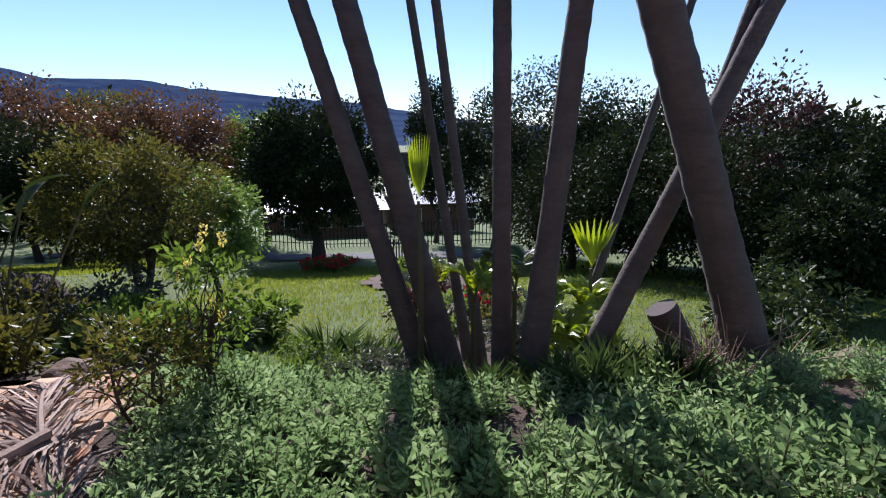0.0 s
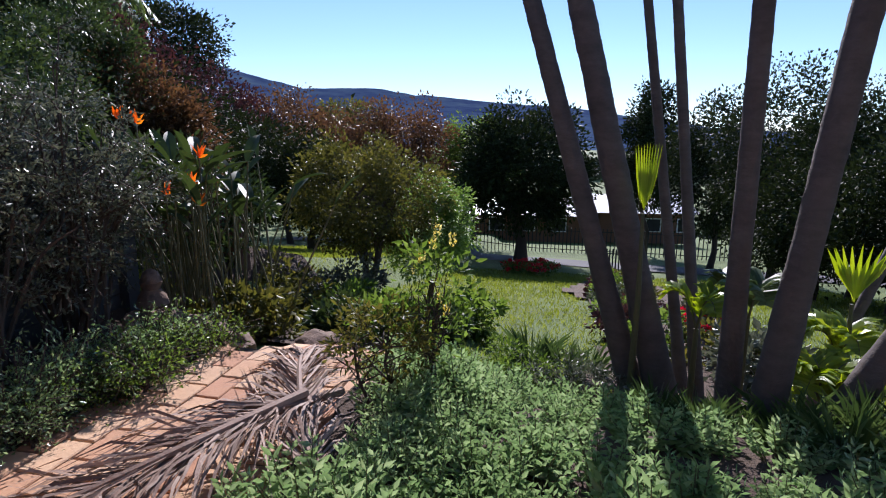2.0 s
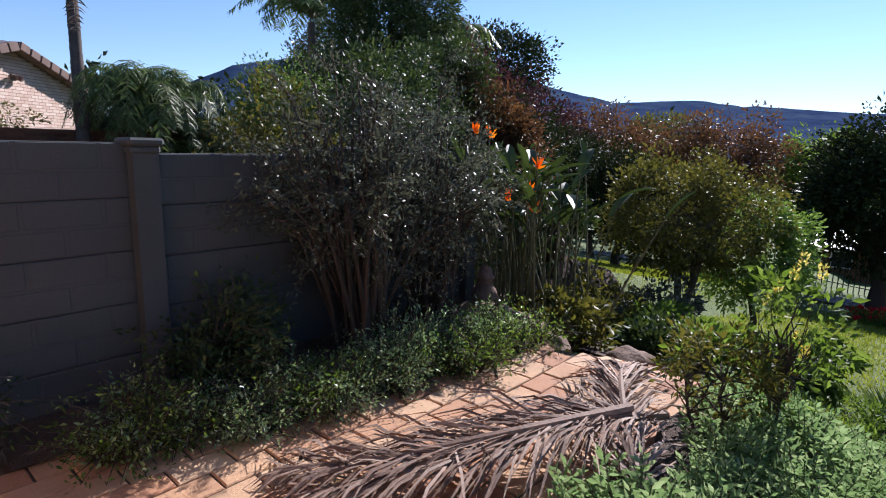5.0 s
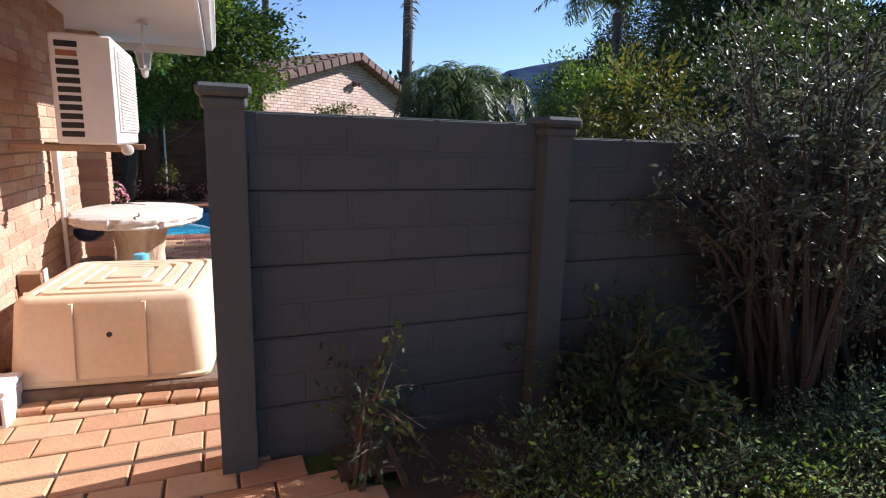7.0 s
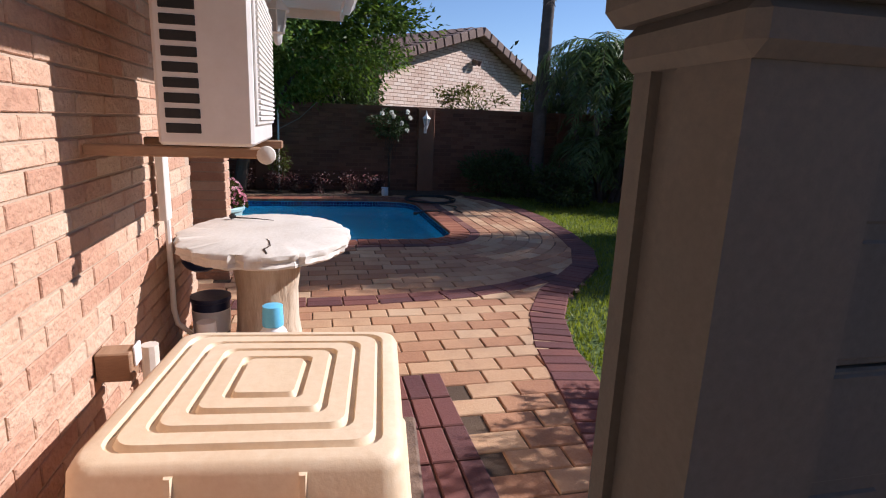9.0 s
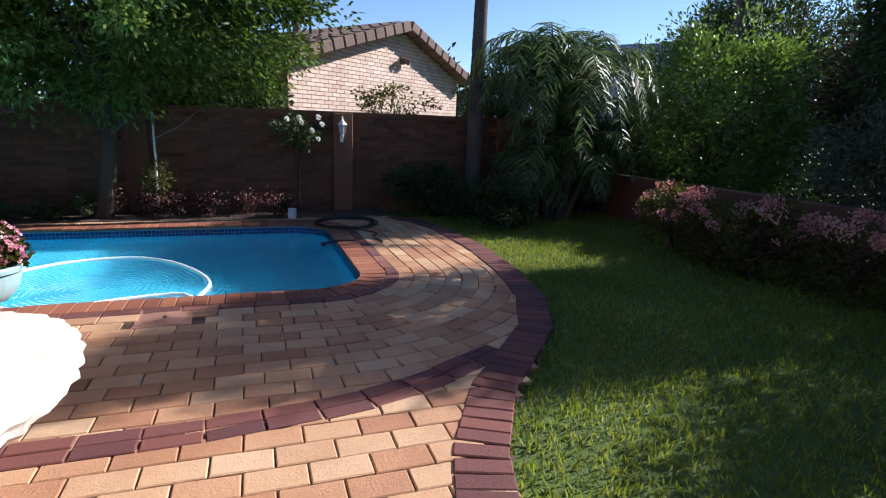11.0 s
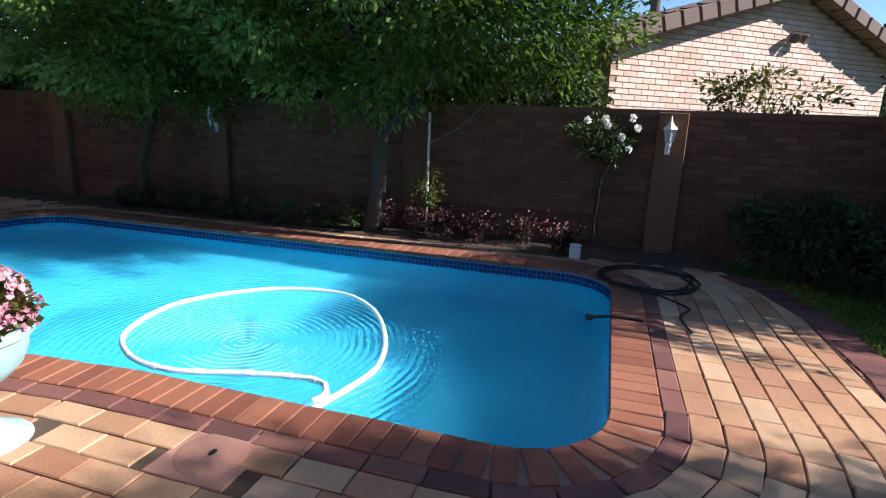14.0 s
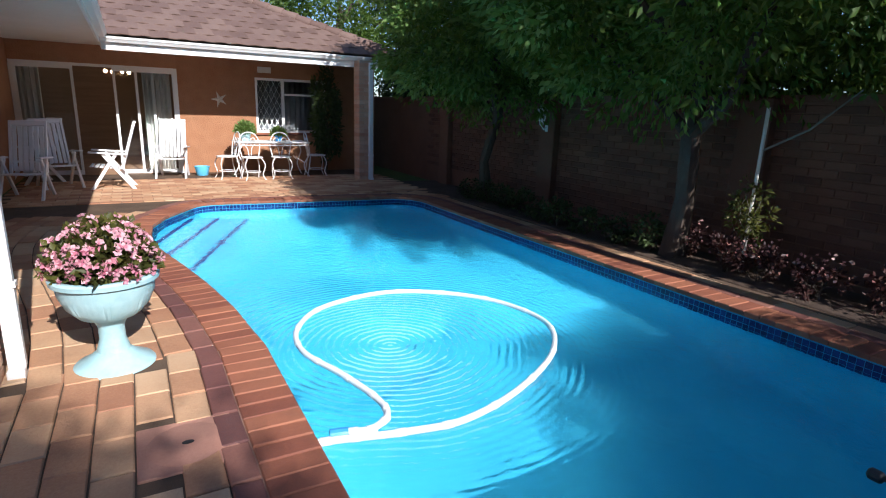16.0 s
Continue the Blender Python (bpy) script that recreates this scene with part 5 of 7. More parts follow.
def folding_chair():
    t = thing("slatted_chair", pose(0, 0, 0), "white slatted reclining garden armchair", "chair", "white garden chairs")
    for s in (-1, 1):
        x = s * 0.26
        part("front_leg", Geo().soft_box(-0.018, 0.018, -0.025, 0.025, 0, 0.72, 0.004, pose(x, -0.28, 0, -33, 0, 0)), WHITE_PLASTIC, t)
        part("back_leg", Geo().soft_box(-0.018, 0.018, -0.025, 0.025, 0, 0.72, 0.004, pose(x * 0.92, 0.34, 0, 36, 0, 0)), WHITE_PLASTIC, t)
        part("armrest", Geo().soft_box(-0.03, 0.03, -0.28, 0.26, -0.014, 0.014, 0.008, pose(x * 1.08, 0.0, 0.60, -4, 0, 0)), WHITE_PLASTIC, t)
        part("back_rail", Geo().soft_box(-0.018, 0.018, -0.02, 0.02, 0, 0.78, 0.004, pose(x * 0.85, 0.18, 0.36, -17, 0, 0)), WHITE_PLASTIC, t)
    for i in range(7):
        part("seat_slat", Geo().soft_box(-0.225, 0.225, -0.026, 0.026, -0.01, 0.01, 0.005, pose(0, -0.26 + i * 0.07, 0.385 - i * 0.006)), WHITE_PLASTIC, t)
    for i in range(6):
        part("back_slat", Geo().soft_box(-0.026, 0.026, -0.008, 0.008, 0.03, 0.70, 0.005, pose(-0.17 + i * 0.068, 0.185, 0.36, -17, 0, 0)), WHITE_PLASTIC, t)
    part("top_rail", Geo().soft_box(-0.24, 0.24, -0.018, 0.018, 0.70, 0.78, 0.01, pose(0, 0.18, 0.36, -17, 0, 0)), WHITE_PLASTIC, t)
    return t


fc = folding_chair()
fc.matrix_basis = pose(-10.0, -10.35, 0, 0, 0, 168)
for x, y, r in ((-9.0, -9.1, 88), (-7.95, -8.2, 170), (-8.25, -9.3, 200), (-7.85, -10.0, 120)):
    copy_thing(fc, pose(x, y, 0, 0, 0, r))
tub = thing("blue_tub", pose(-10.55, -10.55, 0), "light blue plastic tub on the patio floor", "tub")
part("tub", Geo().lathe([(0.10, 0), (0.11, 0.01), (0.14, 0.17), (0.15, 0.175), (0.15, 0.19), (0.13, 0.185), (0.10, 0.02)], 20), CYAN_PLASTIC, tub)


# ---- neighbour's gabled house ----
def neighbour():
    t = thing("neighbour_house", NB_M, "neighbour's pale brick gable with a brown tiled roof", "house")
    (l, zl), (p, zp), (r, zr) = NB
    low = -0.5
    wall = Geo()
    wall.add([(l, 0, low), (r, 0, low), (r, 0, zr), (p, 0, zp), (l, 0, zl), (l, 6, low), (r, 6, low), (r, 6, zr), (p, 6, zp), (l, 6, zl)],
             [(0, 1, 2, 3, 4), (5, 9, 8, 7, 6), (0, 4, 9, 5), (1, 6, 7, 2)])
    w = part("wall", wall, MORTAR_PALE, t, smooth=0)
    courses = Geo()
    k = 0
    while 0.9 + k * 0.085 < zp:
        z = 0.9 + k * 0.085
        a = l if z < zl else l + (p - l) * (z + 0.08 - zl) / (zp - zl)
        b = r if z < zr else r + (p - r) * (z + 0.08 - zr) / (zp - zr)
        x = a + (k % 2) * 0.12
        while x + 0.06 < b:
            x1 = min(x + 0.232, b)
            courses.add([(x, -0.012, z), (x1, -0.012, z), (x1, -0.012, z + 0.07), (x, -0.012, z + 0.07), (x, 0, z), (x1, 0, z), (x1, 0, z + 0.07), (x, 0, z + 0.07)],
                        [(0, 1, 2, 3), (3, 2, 6, 7), (0, 4, 5, 1), (0, 3, 7, 4), (1, 5, 6, 2)])
            x += 0.243
        k += 1
    tagged(part("brickwork", courses, NEIGHBOUR_BRICK, t, smooth=0), kind="stuff")
    over, th = 0.34, 0.1
    for (ex, ez) in ((l, zl), (r, zr)):
        d = Vector((ex - p, 0, ez - zp))
        e = Vector((p, 0, zp)) + d * 1.12
        n = Vector((-d.z, 0, d.x)).normalized()
        if n.z < 0:
            n = -n
        slope = Geo()
        a0, b0 = Vector((p, -over, zp)), e + Vector((0, -over, 0))
        vs = [a0, b0, b0 + Vector((0, 7, 0)), a0 + Vector((0, 7, 0))]
        slope.add(vs + [v + n * th for v in vs], [(0, 1, 2, 3), (4, 7, 6, 5), (0, 4, 5, 1), (1, 5, 6, 2), (3, 2, 6, 7), (0, 3, 7, 4)])
        s = part("roof", slope, ROOF_TILE, t, smooth=0)
        count = max(3, int(d.length * 1.12 / 0.33))
        for i in range(count):
            q = a0.lerp(b0, (i + 0.5) / count) + n * (th * 0.35)
            ang = math.degrees(math.atan2((b0 - a0).z, (b0 - a0).x))
            part("verge_tile", Geo().soft_box(-0.158, 0.158, -0.03, 0.24, -0.10, 0.13, 0.02, Matrix.Translation(q) @ pose(0, 0, 0, 0, -ang, 0)), ROOF_TILE, s)
        for row in range(count):
            c0 = a0.lerp(b0, row / count) + n * (th + 0.03)
            c1 = a0.lerp(b0, (row + 1) / count) + n * th
            st = Geo()
            m = 60
            for i in range(m + 1):
                yy = 0.25 + 6.5 * i / m
                wv = n * 0.03 * math.sin(i * 2.1)
                st.v += [tuple(c0 + Vector((0, yy, 0)) + wv), tuple(c1 + Vector((0, yy, 0)) + wv + n * 0.05)]
            st.f = [(2 * i, 2 * i + 1, 2 * i + 3, 2 * i + 2) for i in range(m)]
            part("tile_course", st, ROOF_TILE, s)


MORTAR_PALE = surface("pale_mortar", [(0.34, 0.22, 0.16), (0.42, 0.28, 0.2)], 0.95, grain=80)
def spotlights():
    """A pair of small spotlights on the gable."""
    t = thing("spotlight_pair", NB_M @ pose(-0.55, -0.02, 3.12), "pair of small dark security spotlights on the gable", "spotlight")
    part("bracket", Geo().soft_box(-0.04, 0.04, -0.05, 0.005, -0.03, 0.03, 0.004), ROOF_TILE, t)
    for s in (-1, 1):
        part("lamp_head", Geo().lathe([(0.03, 0), (0.05, 0.03), (0.085, 0.15), (0.08, 0.155), (0.02, 0.12)], 14, pose(s * 0.05, -0.05, -0.02, 115, 0, s * 35)), ROOF_TILE, t)


NB_M = pose(-19.0, 3.9, 0, 0, 0, 128)
NB = ((-4.1, 2.78), (-0.6, 3.82), (2.05, 2.86))
neighbour()
spotlights()

# ---- palms ----
def frond(path, length, width, rng, leaf_mat, stalk_mat, parent, droop=0.35, pairs=40, lift=0.3, stalk=0.012):
    """A feather leaf: a curved stalk with leaflets along both sides."""
    s = spline(path, 8)
    part("stalk", Geo().tube(s, [stalk * (1.15 - i / len(s)) for i in range(len(s))], 5), stalk_mat, parent)
    places, ways, rolls, sizes = [], [], [], []
    for i in range(pairs):
        u = 0.14 + 0.85 * i / pairs
        k = min(len(s) - 2, int(u * (len(s) - 1)))
        p, d = s[k].lerp(s[k + 1], u * (len(s) - 1) - k), (s[k + 1] - s[k]).normalized()
        side = d.cross(Vector((0, 0, 1)))
        side = side.normalized() if side.length > 0.05 else Vector((1, 0, 0))
        for e in (-1, 1):
            w = side * e + d * (0.55 + 0.25 * rng.normal()) + Vector((0, 0, lift - droop * rng.random()))
            places.append(tuple(p))
            ways.append(tuple(w))
            rolls.append(tuple(d.cross(w) + Vector(rng.normal(size=3)) * 0.25))
            sizes.append(length * math.sin(math.pi * (0.12 + 0.8 * u)) * (0.8 + 0.3 * rng.random()))
    part("frond_blade", leaf_mesh("frond_blade", places, ways, np.array(sizes), width, leaf_mat, roll=rolls, long=True), None, parent)


def palm_crown(t, at, count, reach, rise, rng, leaf_mat, length=0.45, width=0.035, pairs=38, up=(25, 75), droop=0.5):
    for i in range(count):
        a = 2 * math.pi * (i / count + 0.1 * rng.random())
        e = radians(up[0] + (up[1] - up[0]) * rng.random())
        r = reach * (0.8 + 0.35 * rng.random())
        d = Vector((math.cos(a), math.sin(a), 0))
        p0 = Vector(at)
        path = [p0, p0 + d * r * 0.3 * math.cos(e) + Vector((0, 0, rise * 0.55 * math.sin(e) * 1.2)), p0 + d * r * 0.65 + Vector((0, 0, rise * 0.7 * math.sin(e))), p0 + d * r + Vector((0, 0, rise * (0.4 * math.sin(e) - 0.75 * droop)))]
        frond(path, length, width, rng, leaf_mat, STEM, t, droop=0.9, pairs=pairs, lift=0.1)


def ringed_trunk(foot, way, length, r0, r1, parent, name="trunk", mat=None, bend=(0, 0), n=14):
    """A palm trunk with leaf-scar rings."""
    g, steps = Geo(), max(20, int(length / 0.07))
    w = Vector(way).normalized()
    path, radii = [], []
    for i in range(steps + 1):
        u = i / steps
        p = Vector(foot) + w * length * u + Vector((bend[0], bend[1], 0)) * math.sin(u * math.pi * 0.5) ** 2
        path.append(p)
        flare = 0.25 * max(0, 1 - u * 7)
        radii.append((r0 + (r1 - r0) * u) * (1 + flare + (0.028 if i % 2 else -0.01) + 0.03 * noise.noise(Vector((u * 9, r0 * 50, 0)))))
    g.tube(path, radii, n, lumpy=0.06)
    return part(name, g, mat or PALM_BARK, parent)


rngp = np.random.default_rng(11)
TRUNKS = [  # a low point, a point at eye height or above, radius low, radius high
    ((0.63, 4.3, -0.62), (-0.34, 4.6, 2.55), 0.086, 0.056), ((0.84, 4.2, -0.65), (0.02, 4.6, 2.54), 0.105, 0.092), ((1.14, 5.2, -0.64), (0.65, 5.6, 2.76), 0.052, 0.038),
    ((1.24, 5.0, -0.67), (0.85, 5.3, 2.69), 0.052, 0.042), ((1.05, 3.6, -0.28), (1.03, 3.7, 2.35), 0.066, 0.062), ((1.15, 3.3, -0.23), (1.44, 3.4, 2.28), 0.082, 0.08),
    ((2.68, 3.0, -0.29), (1.73, 3.0, 2.22), 0.13, 0.108), ((1.53, 3.3, -0.08), (2.68, 3.3, 2.32), 0.07, 0.066), ((2.09, 4.4, 0.16), (2.66, 4.5, 1.84), 0.04, 0.036)]
CLUMP = Vector((1.2, 3.6, -0.5))
clump = thing("palm_clump", pose(*CLUMP), "clump of leaning ringed grey palm trunks in the flower bed", "palm")
for low_at, high_at, r0, r1 in TRUNKS:
    p0, p1 = Vector(low_at), Vector(high_at)
    way = (p1 - p0).normalized()
    foot = p0 - way * max(0.0, (p0.z - ground_z(p0.x, p0.y) + 0.08) / way.z)
    long = 9.5 if r0 > 0.06 else 7.5
    ringed_trunk(foot - CLUMP, way, long, r0, r1 * 0.8, clump)
    palm_crown(clump, foot - CLUMP + way * long, 7, 1.3, 0.7, rngp, PALM_LEAF, 0.4, 0.03, 26)
side_way = Vector((0.21, 0.0, 0.67))
ringed_trunk(Vector((2.41, 3.4, 1.67)) - CLUMP - side_way * 0.12, side_way, 3.2, 0.04, 0.034, clump, "side_trunk")

stump = thing("palm_stump", pose(2.62, 3.55, ground_z(2.62, 3.55) - 0.05), "leaning cut palm stump in the bed", "stump")
ringed_trunk((0, 0, 0), (-0.55, 0.1, 1), 0.72, 0.12, 0.115, stump)


def young_palm(at, h, spread, count, seed, label, mat=None, length=0.34, lean=(0, 0), folded=False):
    rng = np.random.default_rng(seed)
    t = thing("young_palm", pose(*at), label, "palm", "young palms in the bed")
    part("stem", Geo().tube(spline([(0, 0, -0.03), (lean[0] * 0.4, lean[1] * 0.4, h * 0.5), (lean[0], lean[1], h)], 6), [0.03 - 0.001 * i for i in range(13)], 8), STEM, t)
    for i in range(count):
        a = 2 * math.pi * i / count + rng.random()
        d = Vector((math.cos(a), math.sin(a), 0)) * spread * (0.8 + 0.4 * rng.random())
        p0 = Vector((lean[0], lean[1], h))
        rise = 0.35 if folded else 0.22
        frond([p0, p0 + d * 0.3 + Vector((0, 0, rise)), p0 + d * 0.7 + Vector((0, 0, rise * 1.2)), p0 + d + Vector((0, 0, rise * 0.8))], length, 0.034, rng, mat or PALM_YOUNG, STEM, t, droop=0.15, pairs=26, lift=0.75, stalk=0.009)


def bright_frond(at, h, seed, label, leaf_h=0.5, top=0.21, low=0.03, fan=0.12, leaves=18):
    """A young stem with one upright, still pleated leaf that catches the sun."""
    rng = np.random.default_rng(seed)
    t = thing("young_palm", pose(*at), label, "palm", "young palms in the bed")
    part("stem", Geo().tube([(0, 0, -0.03), (0.01, 0, h * 0.6), (0.0, 0.02, h)], [0.028, 0.022, 0.012], 8), STEM, t)
    pl, wy, sz = [], [], []
    for i in range(leaves):
        u = i / (leaves - 1) - 0.5
        z0 = h + 0.30 * leaf_h * abs(u) * 1.2 + 0.02 * rng.random()
        pl.append((u * low + u * abs(u) * 0.06, 0.004 * (-1) ** i, z0))
        wy.append((u * (top - low) / leaf_h + fan * u, 0.06 * (-1) ** i, 1))
        sz.append((h + leaf_h - z0) * (0.95 + 0.08 * rng.random()))
    me = leaf_mesh("leaf", pl, wy, np.array(sz), top / leaves * 2.1, PALM_YOUNG, roll=[(0.1, 1, 0)] * leaves)
    part("leaf", me, None, t)


gz = ground_z
bright_frond((0.53, 4.15, gz(0.53, 4.15)), 1.0 - gz(0.53, 4.15), 3, "young palm with one upright yellow-green leaf", 0.5, 0.17, 0.04, 0.0)
bright_frond((1.89, 4.0, gz(1.89, 4.0)), 0.45 - gz(1.89, 4.0), 8, "young palm with an open bright fan leaf", 0.42, 0.30, 0.03, 0.5, 16)
young_palm((1.86, 4.05, gz(1.86, 4.05)), 0.55, 0.26, 4, 4, "young palm with bright pleated leaves", lean=(0.02, 0), length=0.24)
young_palm((1.34, 4.25, gz(1.34, 4.25)), 0.85, 0.26, 3, 5, "young palm with drooping feather leaves", PALM_LEAF, length=0.26)
young_palm((0.98, 4.2, gz(0.98, 4.2)), 0.75, 0.24, 3, 6, "young palm with arching yellow-green leaves", length=0.2)
young_palm((1.6, 3.6, gz(1.6, 3.6)), 0.25, 0.30, 5, 7, "low young palm with fresh leaves in the bed", length=0.25)

tall = thing("tall_palm", pose(-14.35, 3.76, 0), "tall palm with a slim grey trunk by the wall", "palm")
ringed_trunk((0, 0, -0.05), (-0.01, 0.01, 1), 5.6, 0.15, 0.10, tall)
palm_crown(tall, (-0.05, 0.05, 5.5), 14, 1.9, 0.9, np.random.default_rng(21), PALM_LEAF, 0.55, 0.04, 40)
for k in range(1):
    frond([(0.02, 0.06 * k, 5.3), (0.25, 0.1 * k, 4.9), (0.22, 0.15 * k, 4.2), (0.18, 0.15 * k, 3.7)], 0.3, 0.03, np.random.default_rng(30 + k), DRY_FROND, DRY_FROND, tall, pairs=22)

areca = thing("clump_palm", pose(-13.5, 4.95, 0), "dense clumping palm with arching feathery leaves beside the lawn", "palm")
rnga = np.random.default_rng(22)
for k in range(7):
    a = k * 0.9
    f = (0.22 * math.cos(a), 0.22 * math.sin(a), -0.04)
    ringed_trunk(f, (0.35 * math.cos(a), 0.35 * math.sin(a), 1), 1.4 + 0.5 * rnga.random(), 0.05, 0.04, areca)
    palm_crown(areca, (f[0] * 2.4, f[1] * 2.4, 1.45 + 0.75 * rnga.random()), 9, 1.3, 1.25, rnga, PALM_LEAF, 0.46, 0.026, 46, (25, 88), 0.75)
for k in range(8):
    a = k * 0.8
    palm_crown(areca, (0.45 * math.cos(a), 0.45 * math.sin(a), 0.55 + 0.5 * rnga.random()), 5, 0.95, 0.9, rnga, PALM_LEAF, 0.42, 0.026, 40, (30, 80), 0.7)
for at, h, r, seed in (((-15.5, 10.5, -1.0), 6.3, 2.2, 23), ((-17.5, -3.5, 0.0), 5.6, 1.7, 24), ((-25.0, 1.5, 0.0), 7.2, 2.0, 25), ((-12.3, 13.2, -1.8), 6.4, 1.5, 26)):
    t = thing("date_palm", pose(*at), "palm crown rising behind the garden trees", "palm", "palms beyond the walls")
    ringed_trunk((0, 0, -0.1), (0.02, 0, 1), h, 0.16, 0.12, t)
    palm_crown(t, (0.02 * h, 0, h), 18, r, 1.1, np.random.default_rng(seed), PALM_LEAF, 0.6, 0.045, 40)


# ---- trees and shrubs of the pool garden ----
shade_a = tree("shade_tree", (-14.4, -2.2, 0), 4.4, (1.9, 2.8, 1.5), LEAF_MID, BARK, "broad shade tree leaning over the wall", 42000, 0.10, 0.042, 150, 0.27, 0.12, seed=31, centre=(0.2, 0.3, 3.05), limbs=9)
shade_b = tree("shade_tree", (-14.55, -6.1, 0), 4.6, (1.7, 2.6, 1.6), LEAF_MID, BARK, "dark leafy tree overhanging the pool corner", 38000, 0.10, 0.045, 130, 0.27, 0.10, seed=32, centre=(0.2, 0.5, 3.15), limbs=8)
tree("garden_tree", (-18.0, 15.0, -2.0), 7.8, (3.0, 2.6, 2.8), LEAF_DARK, BARK, "tall dark tree beyond the lawn wall", 15000, 0.13, 0.06, 100, 0.23, 0.16, seed=431)
tree("garden_tree", (-23.0, 16.0, -2.0), 7.5, (3.0, 2.6, 2.6), LEAF_DARK, BARK, "dark tree beyond the neighbour's garden", 12000, 0.14, 0.06, 90, 0.23, 0.16, seed=432)
# brighter leaves on the open sides paint sunlit clumps into both crowns
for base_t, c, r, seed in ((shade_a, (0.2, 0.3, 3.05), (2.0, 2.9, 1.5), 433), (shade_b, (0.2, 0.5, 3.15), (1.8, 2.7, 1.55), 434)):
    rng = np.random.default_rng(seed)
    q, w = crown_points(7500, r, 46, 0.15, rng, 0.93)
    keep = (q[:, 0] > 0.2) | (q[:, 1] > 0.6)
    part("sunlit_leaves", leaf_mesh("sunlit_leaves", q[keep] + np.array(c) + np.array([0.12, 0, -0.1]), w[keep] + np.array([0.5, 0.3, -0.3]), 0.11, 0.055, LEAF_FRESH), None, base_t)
tree("shade_tree", (-15.7, -9.2, 0), 5.6, (1.9, 2.3, 2.0), LEAF_DARK, BARK, "dark tree behind the patio corner", 22000, 0.12, 0.055, 100, 0.25, 0.14, seed=48, limbs=7)
tree("shade_tree", (-15.5, -16.5, 0), 7.5, (3.0, 2.6, 2.6), LEAF_MID, BARK, "leafy tree behind the patio roof", 20000, 0.14, 0.06, 100, 0.25, 0.16, seed=49, limbs=7)
for k in range(9):
    tree("hedge_bush", (-16.1, -13.2 + k * 1.6, 0), 2.7 - 0.1 * (k % 2), (0.7, 1.0, 0.9), LEAF_DARK, BARK, "dense dark hedge bush behind the boundary wall", 6000, 0.10, 0.05, 50, 0.28, 0.05, stems=2, seed=420 + k, category="bush", group="hedge behind the wall", limbs=4)
tree("shade_tree", (-16.6, -4.0, 0), 6.5, (2.2, 4.5, 2.2), LEAF_DARK, BARK, "tall dark tree behind the boundary wall", 34000, 0.14, 0.06, 130, 0.25, 0.16, seed=33, limbs=8)
tree("conifer", (-9.55, 8.4, -0.4), 6.75, (1.35, 1.4, 2.5), LEAF_DARK, BARK, "broad dark conifer behind the lawn", 52000, 0.11, 0.03, 190, 0.24, 0.16, seed=34, hollow=0.3, limbs=9)
tree("green_bush", (-13.6, 8.3, -0.4), 3.9, (1.7, 1.5, 1.8), LEAF_GLOSS, BARK, "round glossy light green bush behind the low wall", 24000, 0.09, 0.048, 110, 0.27, 0.06, stems=3, seed=35, category="bush")
tree("pale_bush", (-9.2, 7.0, -0.2), 2.2, (1.3, 0.6, 0.9), LEAF_GREY, BARK, "pale leafy shrub behind the low wall", 8000, 0.06, 0.03, 60, 0.28, 0.04, stems=3, seed=36, category="bush")
tree("dark_tree", (-11.3, 10.8, -0.9), 5.0, (1.6, 1.2, 1.8), LEAF_DARK, BARK, "dense dark tree behind the low wall", 26000, 0.09, 0.04, 120, 0.25, 0.10, seed=438)
tree("dark_tree", (-15.8, 12.0, -1.2), 6.8, (2.7, 2.0, 2.3), LEAF_DARK, BARK, "broad dark tree beyond the low wall", 30000, 0.12, 0.04, 150, 0.23, 0.16, seed=435)
tree("green_bush", (-5.9, 7.1, -0.2), 2.75, (1.0, 0.7, 1.25), LEAF_BROWN, BARK, "tall bronze-leaved shrub behind the low wall", 30000, 0.07, 0.035, 110, 0.28, 0.04, stems=3, seed=436, category="bush")
tree("green_bush", (-6.9, 7.0, -0.2), 3.4, (1.3, 0.7, 1.6), LEAF_DARK, BARK, "leafy shrub behind the low wall", 30000, 0.07, 0.035, 110, 0.28, 0.04, stems=3, seed=37, category="bush")
tree("dark_shrub", (-14.3, 6.1, 0), 2.3, (0.6, 0.7, 1.1), LEAF_DARK, BARK, "dark shrub in the shade beside the palm", 8000, 0.07, 0.035, 50, 0.3, 0.05, stems=3, seed=38, category="bush")
tree("dark_shrub", (-14.1, 2.95, 0), 1.0, (0.7, 0.75, 0.5), LEAF_DARK, BARK, "low dark shrub at the foot of the palm", 5000, 0.07, 0.03, 40, 0.3, 0.03, stems=3, seed=39, category="bush")
tree("dark_shrub", (-13.2, 3.75, 0), 0.75, (0.9, 0.55, 0.4), LEAF_DARK, BARK, "low dark shrub beside the lawn", 5000, 0.07, 0.03, 40, 0.3, 0.03, stems=3, seed=40, category="bush")
